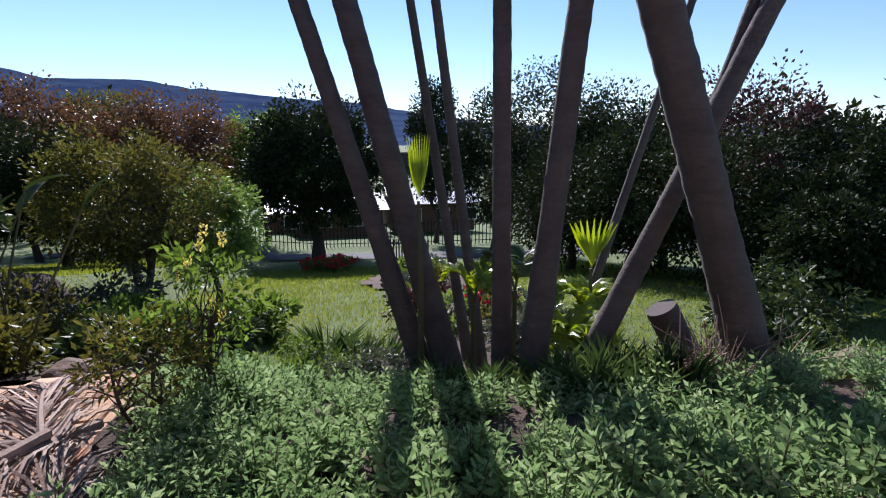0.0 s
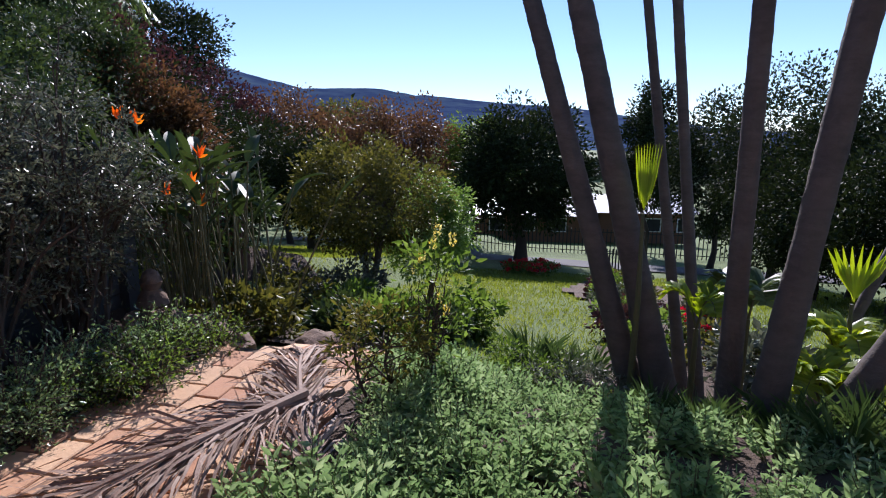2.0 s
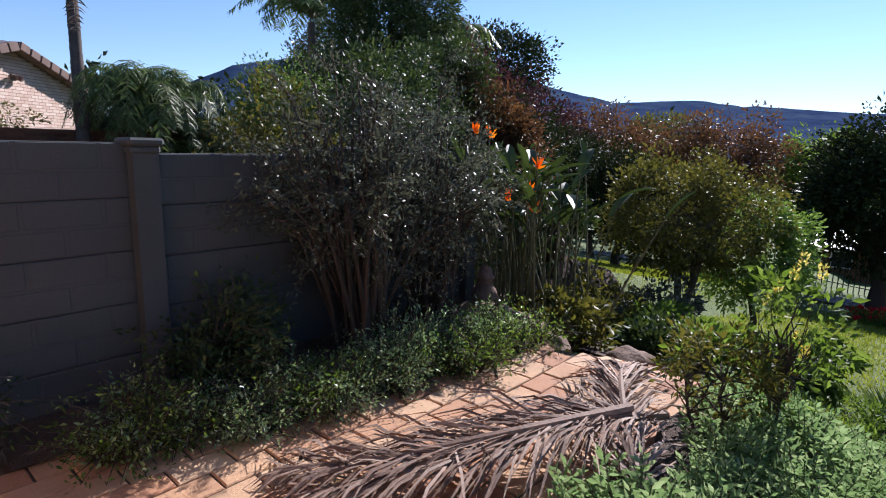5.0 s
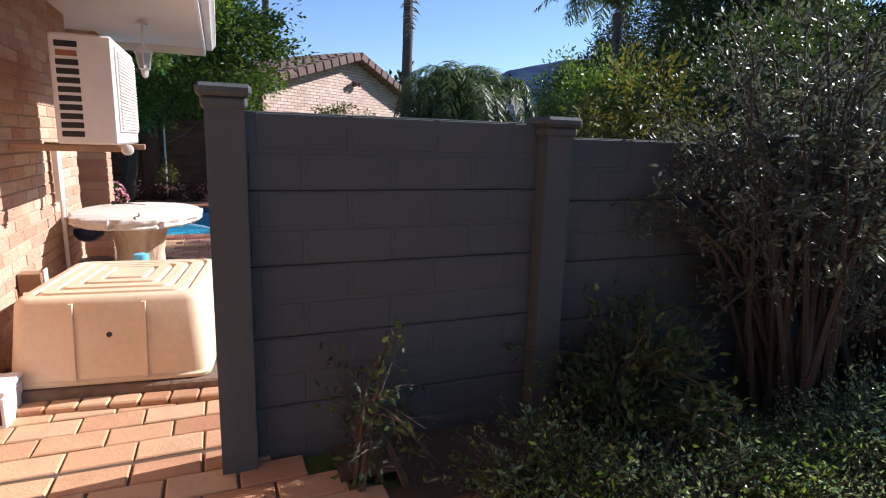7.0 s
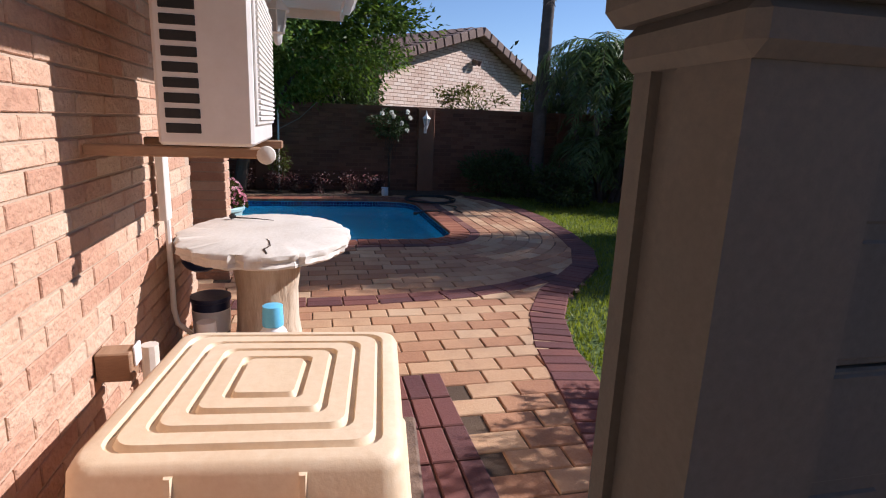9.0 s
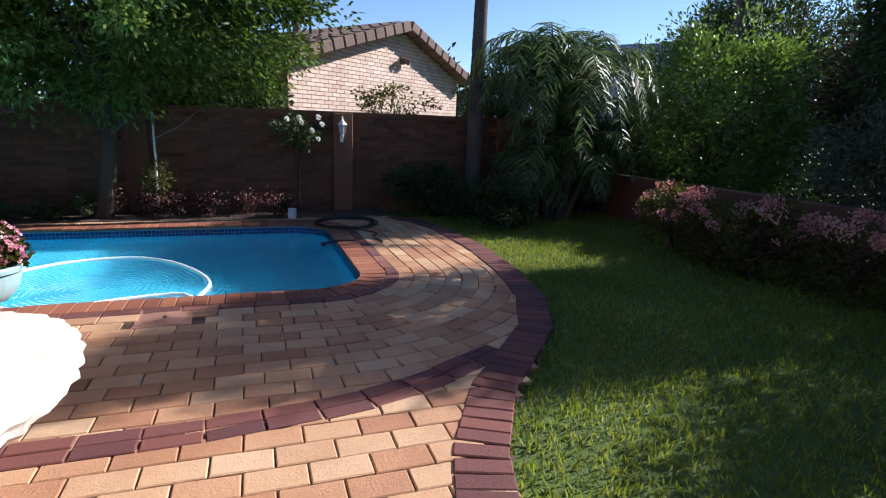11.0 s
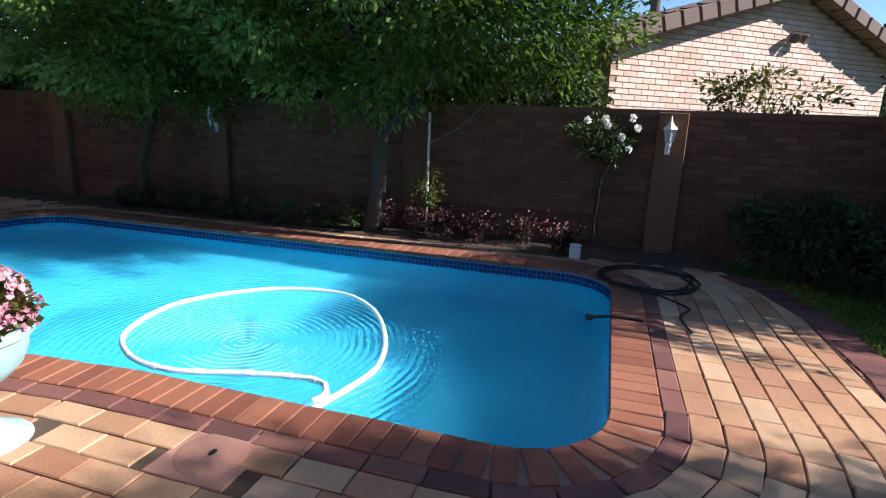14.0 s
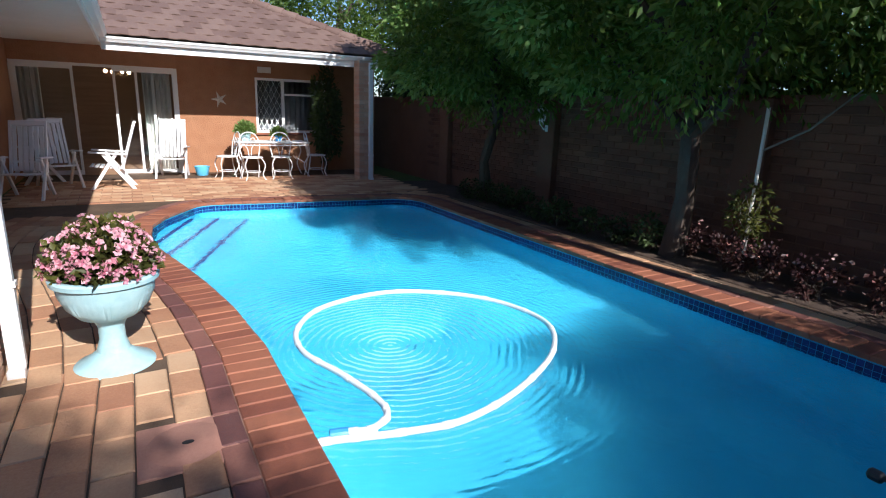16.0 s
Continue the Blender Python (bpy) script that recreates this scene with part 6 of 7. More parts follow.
for k, (x, y, n) in enumerate(((-10.9, 5.35, 3500), (-10.1, 5.25, 4200), (-9.4, 5.2, 3800), (-8.6, 5.5, 3000), (-7.6, 5.5, 3000))):
    b = tree("flowering_bush", (x, y, 0), 0.85 - 0.05 * (k % 2), (0.55, 0.48, 0.40), LEAF_OLIVE, BARK, "low bush with dusty pink flower heads beside the lawn", n, 0.05, 0.025, 40, 0.28, 0.03, stems=4, seed=50 + k, category="bush", group="flowering bushes by the lawn")
    rng = np.random.default_rng(60 + k)
    q, w = crown_points(1700, (0.57, 0.51, 0.43), 26, 0.2, rng, 0.85)
    q = q[q[:, 2] > 0.02]
    q[:, 2] += 0.45
    part("blossom", leaf_mesh("blossom", q, rng.normal(size=q.shape) + np.array([0, 0, 0.6]), 0.04, 0.026, PETAL_ROSE), None, b, "dusty pink blossom")
# the last shrub is added, unseen from the pool, to shade the lawn
for k, (x, y, h, r) in enumerate(((-4.85, 1.7, 0.95, 0.6), (-5.3, 2.9, 2.1, 0.85), (-5.3, 4.25, 2.8, 1.1), (-6.4, 5.4, 2.9, 0.9))):
    tree("dark_shrub", (x, y, 0), h, (r, r, h * 0.48), LEAF_OLIVE if k == 1 else LEAF_DARK, BARK, "leafy shrub on the lawn side of the fence", 7000, 0.06, 0.028, 50, 0.28, 0.03, stems=3, seed=410 + k, category="bush", group="shrubs inside the fence")
tree("wall_creeper", (-15.35, 2.5, 0), 2.25, (0.4, 0.75, 0.35), LEAF_OLIVE, BARK, "thin twiggy shrub looking over the wall", 900, 0.07, 0.04, 22, 0.3, 0.02, stems=3, seed=42, category="bush")
tree("wall_creeper", (-15.4, 4.6, 0), 2.6, (0.5, 0.7, 0.5), LEAF_DARK, BARK, "dark shrub looking over the wall", 3500, 0.08, 0.04, 30, 0.3, 0.03, stems=3, seed=43, category="bush")
tree("patio_creeper", (-13.1, -10.3, 0), 2.15, (0.35, 0.3, 0.95), LEAF_DARK, BARK, "tall leafy creeper beside the patio column", 3500, 0.09, 0.045, 40, 0.3, 0.025, stems=2, seed=44, category="plant")


def rose(at, seed):
    t = tree("white_rose", at, 1.62, (0.3, 0.42, 0.27), LEAF_DARK, BARK, "climbing rose with white blooms against the wall", 1500, 0.05, 0.03, 30, 0.3, 0.015, stems=2, seed=seed, category="rose")
    rng = np.random.default_rng(seed)
    for i in range(8):
        c = Vector((0.12 + 0.2 * rng.random(), rng.uniform(-0.35, 0.38), 1.2 + 0.42 * rng.random()))
        pl, wy = [], []
        for k in range(22):
            d = Vector(rng.normal(size=3)).normalized()
            pl.append(tuple(c + d * 0.01))
            wy.append(tuple(d))
        part("bloom", leaf_mesh("bloom", pl, wy, 0.045, 0.045, PETAL_WHITE), None, t, "white rose bloom")


rose((-14.68, 0.72, 0), 45)
stake = tree("rose_stake", (-14.5, -1.45, 0), 0.95, (0.2, 0.2, 0.35), LEAF_OLIVE, PALE_BARK, "thin sapling tied to a pale stake", 500, 0.055, 0.03, 18, 0.35, 0.012, seed=46, category="sapling", centre=(0, 0, 0.6))
part("stake", Geo().tube([(0, 0, -0.05), (0.01, 0.01, 1.6)], 0.018, 7), WEATHERED, stake)
part("twig", Geo().tube([(0, 0, 1.2), (0, 0.4, 1.42), (0, 0.75, 1.75)], [0.012, 0.01, 0.006], 5), PALE_BARK, stake)
rngb = np.random.default_rng(47)
for k in range(15):
    y = -6.2 + k * 0.47 + rngb.normal() * 0.08
    b = tree("bedding_plant", (-14.32 + rngb.normal() * 0.07, y, 0), 0.3 + 0.1 * rngb.random(), (0.2, 0.2, 0.16), LEAF_MAROON if k > 8 else LEAF_DARK, BARK, "small bedding plant at the foot of the wall", 420, 0.05, 0.03, 14, 0.35, 0.008, stems=3, seed=70 + k, category="plant", group="plants along the boundary wall")
    if k > 8:
        q = rngb.normal(size=(60, 3)) * np.array([0.1, 0.1, 0.06]) + np.array([0, 0, 0.3])
        part("blossom", leaf_mesh("blossom", q, rngb.normal(size=(60, 3)), 0.035, 0.03, PETAL_ROSE), None, b, "pale pink blossom")
bed = Geo().soft_box(-14.88, -14.08, -8.6, 2.2, -0.02, 0.02, 0.01)
structure("bed_wall", bed, SOIL, "dark soil bed along the boundary wall", "flower bed")


# ---- front garden ----
def patch(name, outline, label, material=None, lift=0.03):
    """A soil bed that follows the ground."""
    g = Geo()
    xs, ys = [p[0] for p in outline], [p[1] for p in outline]
    step, ids = 0.25, {}
    i0, i1, j0, j1 = int(min(xs) / step) - 1, int(max(xs) / step) + 1, int(min(ys) / step) - 1, int(max(ys) / step) + 1
    for i in range(i0, i1 + 1):
        for j in range(j0, j1 + 1):
            if inside((i * step + 0.12, j * step + 0.12), outline):
                q = []
                for a, b in ((i, j), (i + 1, j), (i + 1, j + 1), (i, j + 1)):
                    if (a, b) not in ids:
                        ids[a, b] = len(g.v)
                        x, y = a * step + 0.06 * noise.noise(Vector((a * 1.3, b * 1.1, 1))), b * step + 0.06 * noise.noise(Vector((a, b * 1.7, 5)))
                        g.v.append((x, y, ground_z(x, y) + lift + 0.03 * noise.noise(Vector((x * 3, y * 3, 0)))))
                    q.append(ids[a, b])
                g.f.append(tuple(q))
    return structure(name, g, material or SOIL, label, "flower bed", smooth=70)


patch("bed_palm", [(-1.3, 0.9), (3.6, 0.9), (3.6, 2.5), (2.7, 3.15), (1.5, 3.9), (0.4, 4.6), (-1.0, 4.6)], "dark soil of the palm bed")
patch("bed_lawn", [(0.2, 5.0), (1.6, 4.6), (2.4, 7.0), (3.0, 12.0), (3.4, 18.0), (1.4, 19.5), (0.2, 14.0), (1.2, 9.0)], "soil of the long flower bed beside the lawn")
patch("bed_fence", [(-3.75, -0.2), (-3.1, 0.5), (-2.75, 1.5), (-2.6, 3.4), (-2.9, 6.2), (-4.6, 7.5), (-3.75, 3.0)], "dark soil bed along the concrete fence")
patch("bed_left", [(-2.4, 4.2), (-0.9, 4.6), (-0.9, 6.0), (-2.2, 8.0), (-4.2, 8.5), (-4.2, 5.2)], "soil of the flower bed beside the steps")
patch("terrace_path", [(1.2, 4.3), (1.6, 3.85), (2.9, 3.1), (4.6, 2.3), (6.5, 1.9), (6.5, 2.4), (4.7, 2.75), (3.0, 3.6), (1.7, 4.4), (1.2, 4.8)], "red earth path below the palms", RED_EARTH, 0.035)


def daisy(seed, n=34, r=0.28, h=0.27):
    """One leafy shrub of upright stems with whorled leaves."""
    rng = np.random.default_rng(seed)
    base = thing("leafy_shrub", pose(0, 0, 0), "low leafy shrub with pale blue-green leaves", "shrub", "leafy shrubs under the palms")
    stems, pl, wy, ro, sz = Geo(), [], [], [], []
    for i in range(n):
        a, k = rng.random() * 6.28, math.sqrt(rng.random())
        f = Vector((r * 0.5 * k * math.cos(a), r * 0.5 * k * math.sin(a), -0.02))
        tip = Vector((r * 1.15 * k * math.cos(a), r * 1.15 * k * math.sin(a), h * (0.65 + 0.45 * rng.random()) * (1.1 - 0.3 * k)))
        stems.tube([f, f.lerp(tip, 0.5) + Vector((0, 0, 0.03)), tip], [0.005, 0.004, 0.002], 4, caps=False)
        m = 17
        for j in range(m):
            u = 0.3 + 0.7 * j / m
            b = j * 2.4 + a
            pl.append(tuple(f.lerp(tip, u)))
            out = Vector((math.cos(b), math.sin(b), 0.35 + 0.9 * (u > 0.9) + 0.25 * rng.normal()))
            wy.append(tuple(out))
            ro.append((0.25 * rng.normal() - out.y, 0.25 * rng.normal() + out.x, 0.2 * rng.normal()))
            sz.append((0.092 - 0.038 * u) * (0.8 + 0.4 * rng.random()))
    part("stems", stems, STEM, base)
    sz = np.array(sz)
    part("leaves", leaf_mesh("leaves", pl, wy, sz, sz * 0.36, LEAF_DAISY, fold=0.18, roll=ro), None, base)
    return base


def scatter(first, spots, seed, tilt=6, grow=0.2):
    rng = np.random.default_rng(seed)
    for k, (x, y, s) in enumerate(spots):
        m = pose(x, y, ground_z(x, y) + 0.015, rng.normal() * tilt, rng.normal() * tilt, rng.random() * 360)
        o = first[k % len(first)]
        if k < len(first):
            o.matrix_basis = m
            o.scale = (s, s, s)
        else:
            o2 = copy_thing(o, m)
            o2.scale = (s, s, s)


rngs = np.random.default_rng(5)
spots = []
for y in np.arange(1.45, 2.6, 0.25):
    for x in np.arange(-0.95, 3.3, 0.33):
        if y < 2.3 or x < 0.0 or 1.2 < x < 2.0:
            spots.append((x + rngs.normal() * 0.06 + (0.12 if y > 1.9 else 0), y + rngs.normal() * 0.05, (0.95 if y < 1.9 else 0.75) * (0.8 + 0.4 * rngs.random())))
for x, y in ((0.05, 2.75), (0.35, 2.7), (0.7, 2.72), (1.0, 2.65), (1.35, 2.75), (2.15, 2.5), (2.5, 2.65), (2.9, 2.5), (3.2, 2.6), (0.2, 3.05), (-0.05, 3.4), (0.45, 3.3), (0.6, 3.6), (3.0, 2.85)):
    spots.append((x + rngs.normal() * 0.05, y, 0.6 + 0.35 * rngs.random()))
for y in np.arange(2.75, 4.0, 0.3):
    for x in np.arange(-1.0, -0.3, 0.3):
        spots.append((x + rngs.normal() * 0.06, y, 0.6 + 0.3 * rngs.random()))
scatter([daisy(100 + k) for k in range(5)], spots, 6)


def strap_plant(seed, n=80, h=0.6, mat=None, label="tuft of arching dark green strap leaves"):
    rng = np.random.default_rng(seed)
    t = thing("strap_plant", pose(0, 0, 0), label, "plant", "strap-leaved tufts")
    a = rng.random(n) * 6.28
    k = 0.25 + 0.75 * rng.random(n)
    q = np.stack([0.14 * k * np.cos(a), 0.14 * k * np.sin(a), np.full(n, -0.01)], 1)
    w = np.stack([0.75 * k * np.cos(a), 0.75 * k * np.sin(a), np.full(n, 1.0)], 1)
    part("leaves", leaf_mesh("leaves", q, w, h * (0.7 + 0.5 * rng.random(n)), 0.028, mat or LEAF_STRAP, roll=np.stack([-np.sin(a), np.cos(a), 0 * a], 1) + rng.normal(size=(n, 3)) * 0.2, long=True), None, t)
    return t


scatter([strap_plant(120), strap_plant(121, 60, 0.5), strap_plant(122, 50, 0.42)],
        [(-0.25, 5.3, 1.15), (0.05, 5.2, 1.1), (0.3, 5.4, 1.1), (1.35, 2.8, 0.8), (1.6, 2.65, 0.75), (1.1, 2.85, 0.7), (1.85, 2.95, 0.8), (1.25, 3.15, 0.8), (0.9, 3.25, 0.6), (0.55, 3.25, 0.6), (3.2, 3.3, 0.6), (2.9, 3.9, 0.6), (2.7, 5.2, 0.6), (0.15, 3.5, 0.6), (1.3, 3.05, 0.8), (1.6, 3.0, 0.8), (1.75, 3.2, 0.8), (1.45, 3.3, 0.75), (0.75, 3.0, 0.6), (0.95, 3.1, 0.6), (0.55, 3.85, 0.6), (1.9, 2.75, 0.75), (0.35, 4.0, 0.55), (1.3, 3.6, 0.7), (0.9, 3.7, 0.6)], 7)


def yellow_shrub():
    t = tree("candle_shrub", (-0.78, 3.05, 0), 1.0, (0.26, 0.26, 0.42), LEAF_MID, BARK, "slender shrub with yellow candle flowers", 420, 0.06, 0.025, 26, 0.25, 0.012, stems=4, seed=130, category="shrub", centre=(0, 0, 0.55))
    rng = np.random.default_rng(131)
    for i, (x, y, z) in enumerate(((0.02, 0, 1.02), (0.10, 0.05, 0.96), (-0.07, 0, 0.86), (-0.13, 0.05, 0.78), (0.05, -0.03, 0.63), (-0.02, 0.06, 0.93), (0.08, 0, 0.55))):
        n = 26
        a = rng.random(n) * 6.28
        q = np.stack([x + 0.01 * np.cos(a), y + 0.01 * np.sin(a), z - 0.06 + 0.07 * np.linspace(0, 1, n)], 1)
        part("flower_spike", leaf_mesh("flower_spike", q, np.stack([np.cos(a), np.sin(a), np.full(n, 1.1)], 1), 0.024, 0.012, PETAL_YELLOW), None, t, "yellow flower candle")


yellow_shrub()
tree("twiggy_shrub", (-1.05, 2.75, 0), 0.68, (0.3, 0.26, 0.26), LEAF_OLIVE, BARK, "twiggy half-bare shrub beside the path", 900, 0.045, 0.018, 30, 0.3, 0.014, stems=2, seed=132, category="shrub", limbs=12)
tree("lavender_bush", (0.15, 3.95, ground_z(0, 3.95)), 0.45, (0.5, 0.42, 0.24), LEAF_GREY, BARK, "soft grey-green low bush at the lawn edge", 3500, 0.04, 0.012, 50, 0.25, 0.015, stems=4, seed=133, category="shrub")
tree("lavender_bush", (-0.45, 4.25, ground_z(0, 4.25)), 0.5, (0.45, 0.4, 0.26), LEAF_MID, BARK, "soft green low bush at the lawn edge", 3500, 0.045, 0.014, 50, 0.25, 0.015, stems=4, seed=134, category="shrub")


def big_shrub(name, at, h, radii, mat, label, n, leaf, width, seed, stems=26, arch=0.9, stem_mat=None):
    """A shrub of many long arching twigs set with small leaves."""
    rng = np.random.default_rng(seed)
    t = thing(name, pose(*at), label, "bush")
    wood, pl, wy = Geo(), [], []
    per = n // stems
    for i in range(stems):
        a, k = rng.random() * 6.28, rng.random() ** 0.6
        f = Vector((0.12 * rng.normal(), 0.12 * rng.normal(), -0.03))
        tip = Vector((radii[0] * k * math.cos(a), radii[1] * k * math.sin(a), h * (1.05 - 0.5 * k ** 2) * (0.78 + 0.27 * rng.random())))
        mid = f.lerp(tip, 0.55) + Vector((0, 0, h * 0.12 * arch))
        s = spline([f, mid, tip], 6)
        wood.tube(s, [0.016 * (1.05 - j / len(s)) + 0.002 for j in range(len(s))], 5, caps=False)
        for b in range(7):
            u = 0.3 + 0.7 * rng.random()
            p = s[min(len(s) - 1, int(u * len(s)))]
            d = Vector(rng.normal(size=3)) * 0.5 + Vector((math.cos(a), math.sin(a), 0.4)) * 0.5
            e = p + d.normalized() * (0.18 + 0.25 * rng.random())
            wood.tube([p, p.lerp(e, 0.5) + Vector((0, 0, 0.02)), e], [0.005, 0.004, 0.002], 4, caps=False)
            for j in range(per // 7):
                q = p.lerp(e, rng.random() * 1.05)
                pl.append(tuple(q + Vector(rng.normal(size=3)) * 0.03))
                wy.append(tuple(d.normalized() * 0.6 + Vector(rng.normal(size=3)) * 0.7))
    part("branchwork", wood, stem_mat or BARK, t)
    sz = leaf * (0.6 + 0.8 * rng.random(len(pl)))
    part("leaves", leaf_mesh("leaves", pl, wy, sz, sz * width / leaf, mat), None, t)
    return t


big_shrub("feathery_shrub", (-3.36, 2.35, 0), 2.05, (0.55, 0.9, 1), LEAF_GREY, "large fine-leaved grey-green shrub against the concrete fence", 12500, 0.036, 0.014, 140, 46)
big_shrub("feathery_shrub", (-3.45, 3.2, 0), 2.05, (0.55, 0.8, 1), LEAF_GREY, "fine-leaved shrub beside the strelitzia", 11000, 0.036, 0.014, 141, 36)
big_shrub("dark_shrub", (-3.4, 1.35, 0), 0.45, (0.34, 0.34, 1), LEAF_DARK, "low dark shrub at the foot of the fence", 3200, 0.045, 0.02, 142, 16)
big_shrub("dark_shrub", (-3.5, 0.1, 0), 0.45, (0.16, 0.18, 1), LEAF_DARK, "small leggy shrub at the fence foot", 420, 0.035, 0.018, 143, 5)
big_shrub("twig_heap", (2.3, 2.85, -0.12), 0.30, (0.42, 0.32, 1), LEAF_DARK, "heap of dry dark twigs among the shrubs", 500, 0.03, 0.012, 144, 34, 0.2, DRY_FROND)
rngf = np.random.default_rng(150)
low = [big_shrub("groundcover", (0, 0, 0), 0.22, (0.27, 0.27, 1), LEAF_DAISY if k else LEAF_MID, "low leafy groundcover beside the brick path", 1700, 0.034, 0.015, 151 + k, 14, 0.2) for k in range(3)]
scatter(low, [(float(np.interp(0.7 + k * 0.085, [0.5, 1.4, 2.4, 3.4], [-3.15, -2.82, -2.66, -2.55])) + rngf.normal() * 0.06 - 0.13 * (k % 3), 0.7 + k * 0.085 + rngf.normal() * 0.05, 0.5 + 0.4 * rngf.random()) for k in range(0, 32, 1) if k % 3 != 2 or k > 18], 8)


def strelitzia(at, seed):
    t = thing("strelitzia", pose(*at), "dark clump of strelitzia with orange bird flowers", "plant")
    rng = np.random.default_rng(seed)
    for i in range(70):
        a, k = rng.random() * 6.28, rng.random()
        f = Vector((0.40 * rng.normal(), 0.3 * rng.normal(), -0.02))
        tip = f + Vector((0.55 * k * math.cos(a), 0.55 * k * math.sin(a), 0.95 + 0.65 * rng.random()))
        part("leaf_stalk", Geo().tube([f, f.lerp(tip, 0.5) + Vector((0, 0, 0.05)), tip], [0.012, 0.01, 0.007], 5, caps=False), STEM, t)
        g, m = Geo(), 8
        d = (Vector((math.cos(a) * 0.7, math.sin(a) * 0.7, 0.8)) + Vector(rng.normal(size=3)) * 0.2).normalized()
        s = d.cross(Vector((0, 0, 1))).normalized()
        n2 = s.cross(d)
        L, W = 0.40 + 0.12 * rng.random(), 0.058
        for j in range(m + 1):
            u = j / m
            c = tip + d * L * u - Vector((0, 0, 0.12 * u * u))
            w = W * math.sin(math.pi * min(1, 0.08 + u * 0.92)) ** 0.7
            g.v += [tuple(c - s * w + n2 * w * 0.45), tuple(c), tuple(c + s * w + n2 * w * 0.45)]
        for j in range(m):
            g.f += [(3 * j, 3 * j + 1, 3 * j + 4, 3 * j + 3), (3 * j + 1, 3 * j + 2, 3 * j + 5, 3 * j + 4)]
        part("leaf", g, LEAF_DARK, t)
    for x, y, z in ((0.34, -0.5, 1.36), (0.40, -0.5, 1.2), (0.1, -0.5, 1.28), (-0.12, -0.5, 1.86), (0.3, -0.3, 1.58), (-0.5, -0.45, 1.5), (-0.3, -0.5, 1.9)):
        c = Vector((x, y, z))
        part("flower_stalk", Geo().tube([(x * 0.5, y * 0.5, 0), (x, y, z * 0.6), c], 0.008, 5), STEM, t)
        pl = [tuple(c)] * 7
        wy = [(rng.normal() * 0.5, rng.normal() * 0.3, 1) for _ in range(6)] + [(0.9, -0.3, 0.3)]
        part("flower", leaf_mesh("flower", pl, wy, 0.13, 0.034, PETAL_ORANGE), None, t, "orange bird-of-paradise flower")


strelitzia((-3.42, 4.6, -0.25), 160)


def rocks(spots, label, group):
    for k, (x, y, r, sq) in enumerate(spots):
        b = tagged(part("rock", Geo().ball((0, 0, r * sq * 0.55), r, 16, sq, 0.45, k * 3.1), ROCK, smooth=45), label, "rock", group)
        b.matrix_basis = pose(x, y, ground_z(x, y) - 0.02, 0, 0, k * 47)


rocks([(0.24, 3.72, 0.21, 0.6), (-2.75, 3.75, 0.20, 0.75), (-3.05, 3.8, 0.25, 0.7), (-3.4, 3.85, 0.22, 0.8), (-2.45, 3.65, 0.13, 0.8), (-0.85, 3.75, 0.16, 0.7), (-1.15, 3.7, 0.14, 0.7), (-0.6, 4.15, 0.13, 0.6), (3.3, 2.9, 0.15, 0.9), (-2.1, 4.35, 0.2, 0.5), (-1.55, 4.45, 0.2, 0.5), (2.2, 4.2, 0.14, 0.6)],
      "weathered brown garden rock in the bed", "garden rocks")
statue = tagged(part("garden_ornament", Geo().lathe([(0.10, 0), (0.13, 0.03), (0.11, 0.10), (0.07, 0.16), (0.09, 0.22), (0.06, 0.30), (0.02, 0.33)], 14), ROCK), "small dark stone ornament on the rocks", "ornament")
statue.matrix_basis = pose(-3.38, 3.9, 0.10)


def dry_frond(name, pts, seed, pairs, length, lift):
    t = thing(name, pose(pts[0][0], pts[0][1], 0.0), "fallen dry brown palm frond on the brick path", "palm frond", "fallen palm fronds")
    rng = np.random.default_rng(seed)
    o = Vector((pts[0][0], pts[0][1], 0))
    s = spline([Vector(p) - o for p in pts], 8)
    part("stalk", Geo().tube(s, [0.022 * (1.1 - i / len(s)) + 0.004 for i in range(len(s))], 6), DRY_FROND, t)
    pl, wy, ro, sz = [], [], [], []
    for i in range(pairs):
        u = 0.1 + 0.88 * i / pairs
        k = min(len(s) - 2, int(u * (len(s) - 1)))
        d = (s[k + 1] - s[k]).normalized()
        side = Vector((d.y, -d.x, 0)).normalized()
        for e in (-1, 1):
            w = side * e * (0.30 + 0.55 * rng.random()) + d * (0.9 + 0.3 * rng.normal()) + Vector((0, 0, lift * (0.3 + rng.random())))
            pl.append(tuple(s[k] + d * 0.03 * rng.random()))
            wy.append(tuple(w))
            ro.append(tuple(Vector((0, 0, 1)) + Vector(rng.normal(size=3)) * 0.5))
            sz.append(length * math.sin(math.pi * (0.15 + 0.75 * u)) * (0.75 + 0.45 * rng.random()))
    part("frond_blade", leaf_mesh("frond_blade", pl, wy, np.array(sz), 0.014, DRY_FROND, roll=ro, long=True), None, t)


dry_frond("dry_frond", [(-0.95, 1.75, 0.10), (-1.3, 2.35, 0.16), (-1.6, 2.95, 0.15), (-1.75, 3.35, 0.08)], 170, 95, 0.62, 0.12)
dry_frond("dry_frond", [(-1.25, 2.75, 0.10), (-1.45, 2.2, 0.2), (-1.75, 1.6, 0.16), (-2.15, 1.0, 0.06)], 171, 110, 0.72, 0.16)
dry_frond("dry_frond", [(-1.35, 2.5, 0.2), (-1.6, 1.9, 0.22), (-2.0, 1.4, 0.13), (-2.4, 1.05, 0.05)], 172, 80, 0.6, 0.12)


# ---- garden trees down the slope ----
def down(x, y):
    return (x, y, ground_z(x, y) - 0.05)


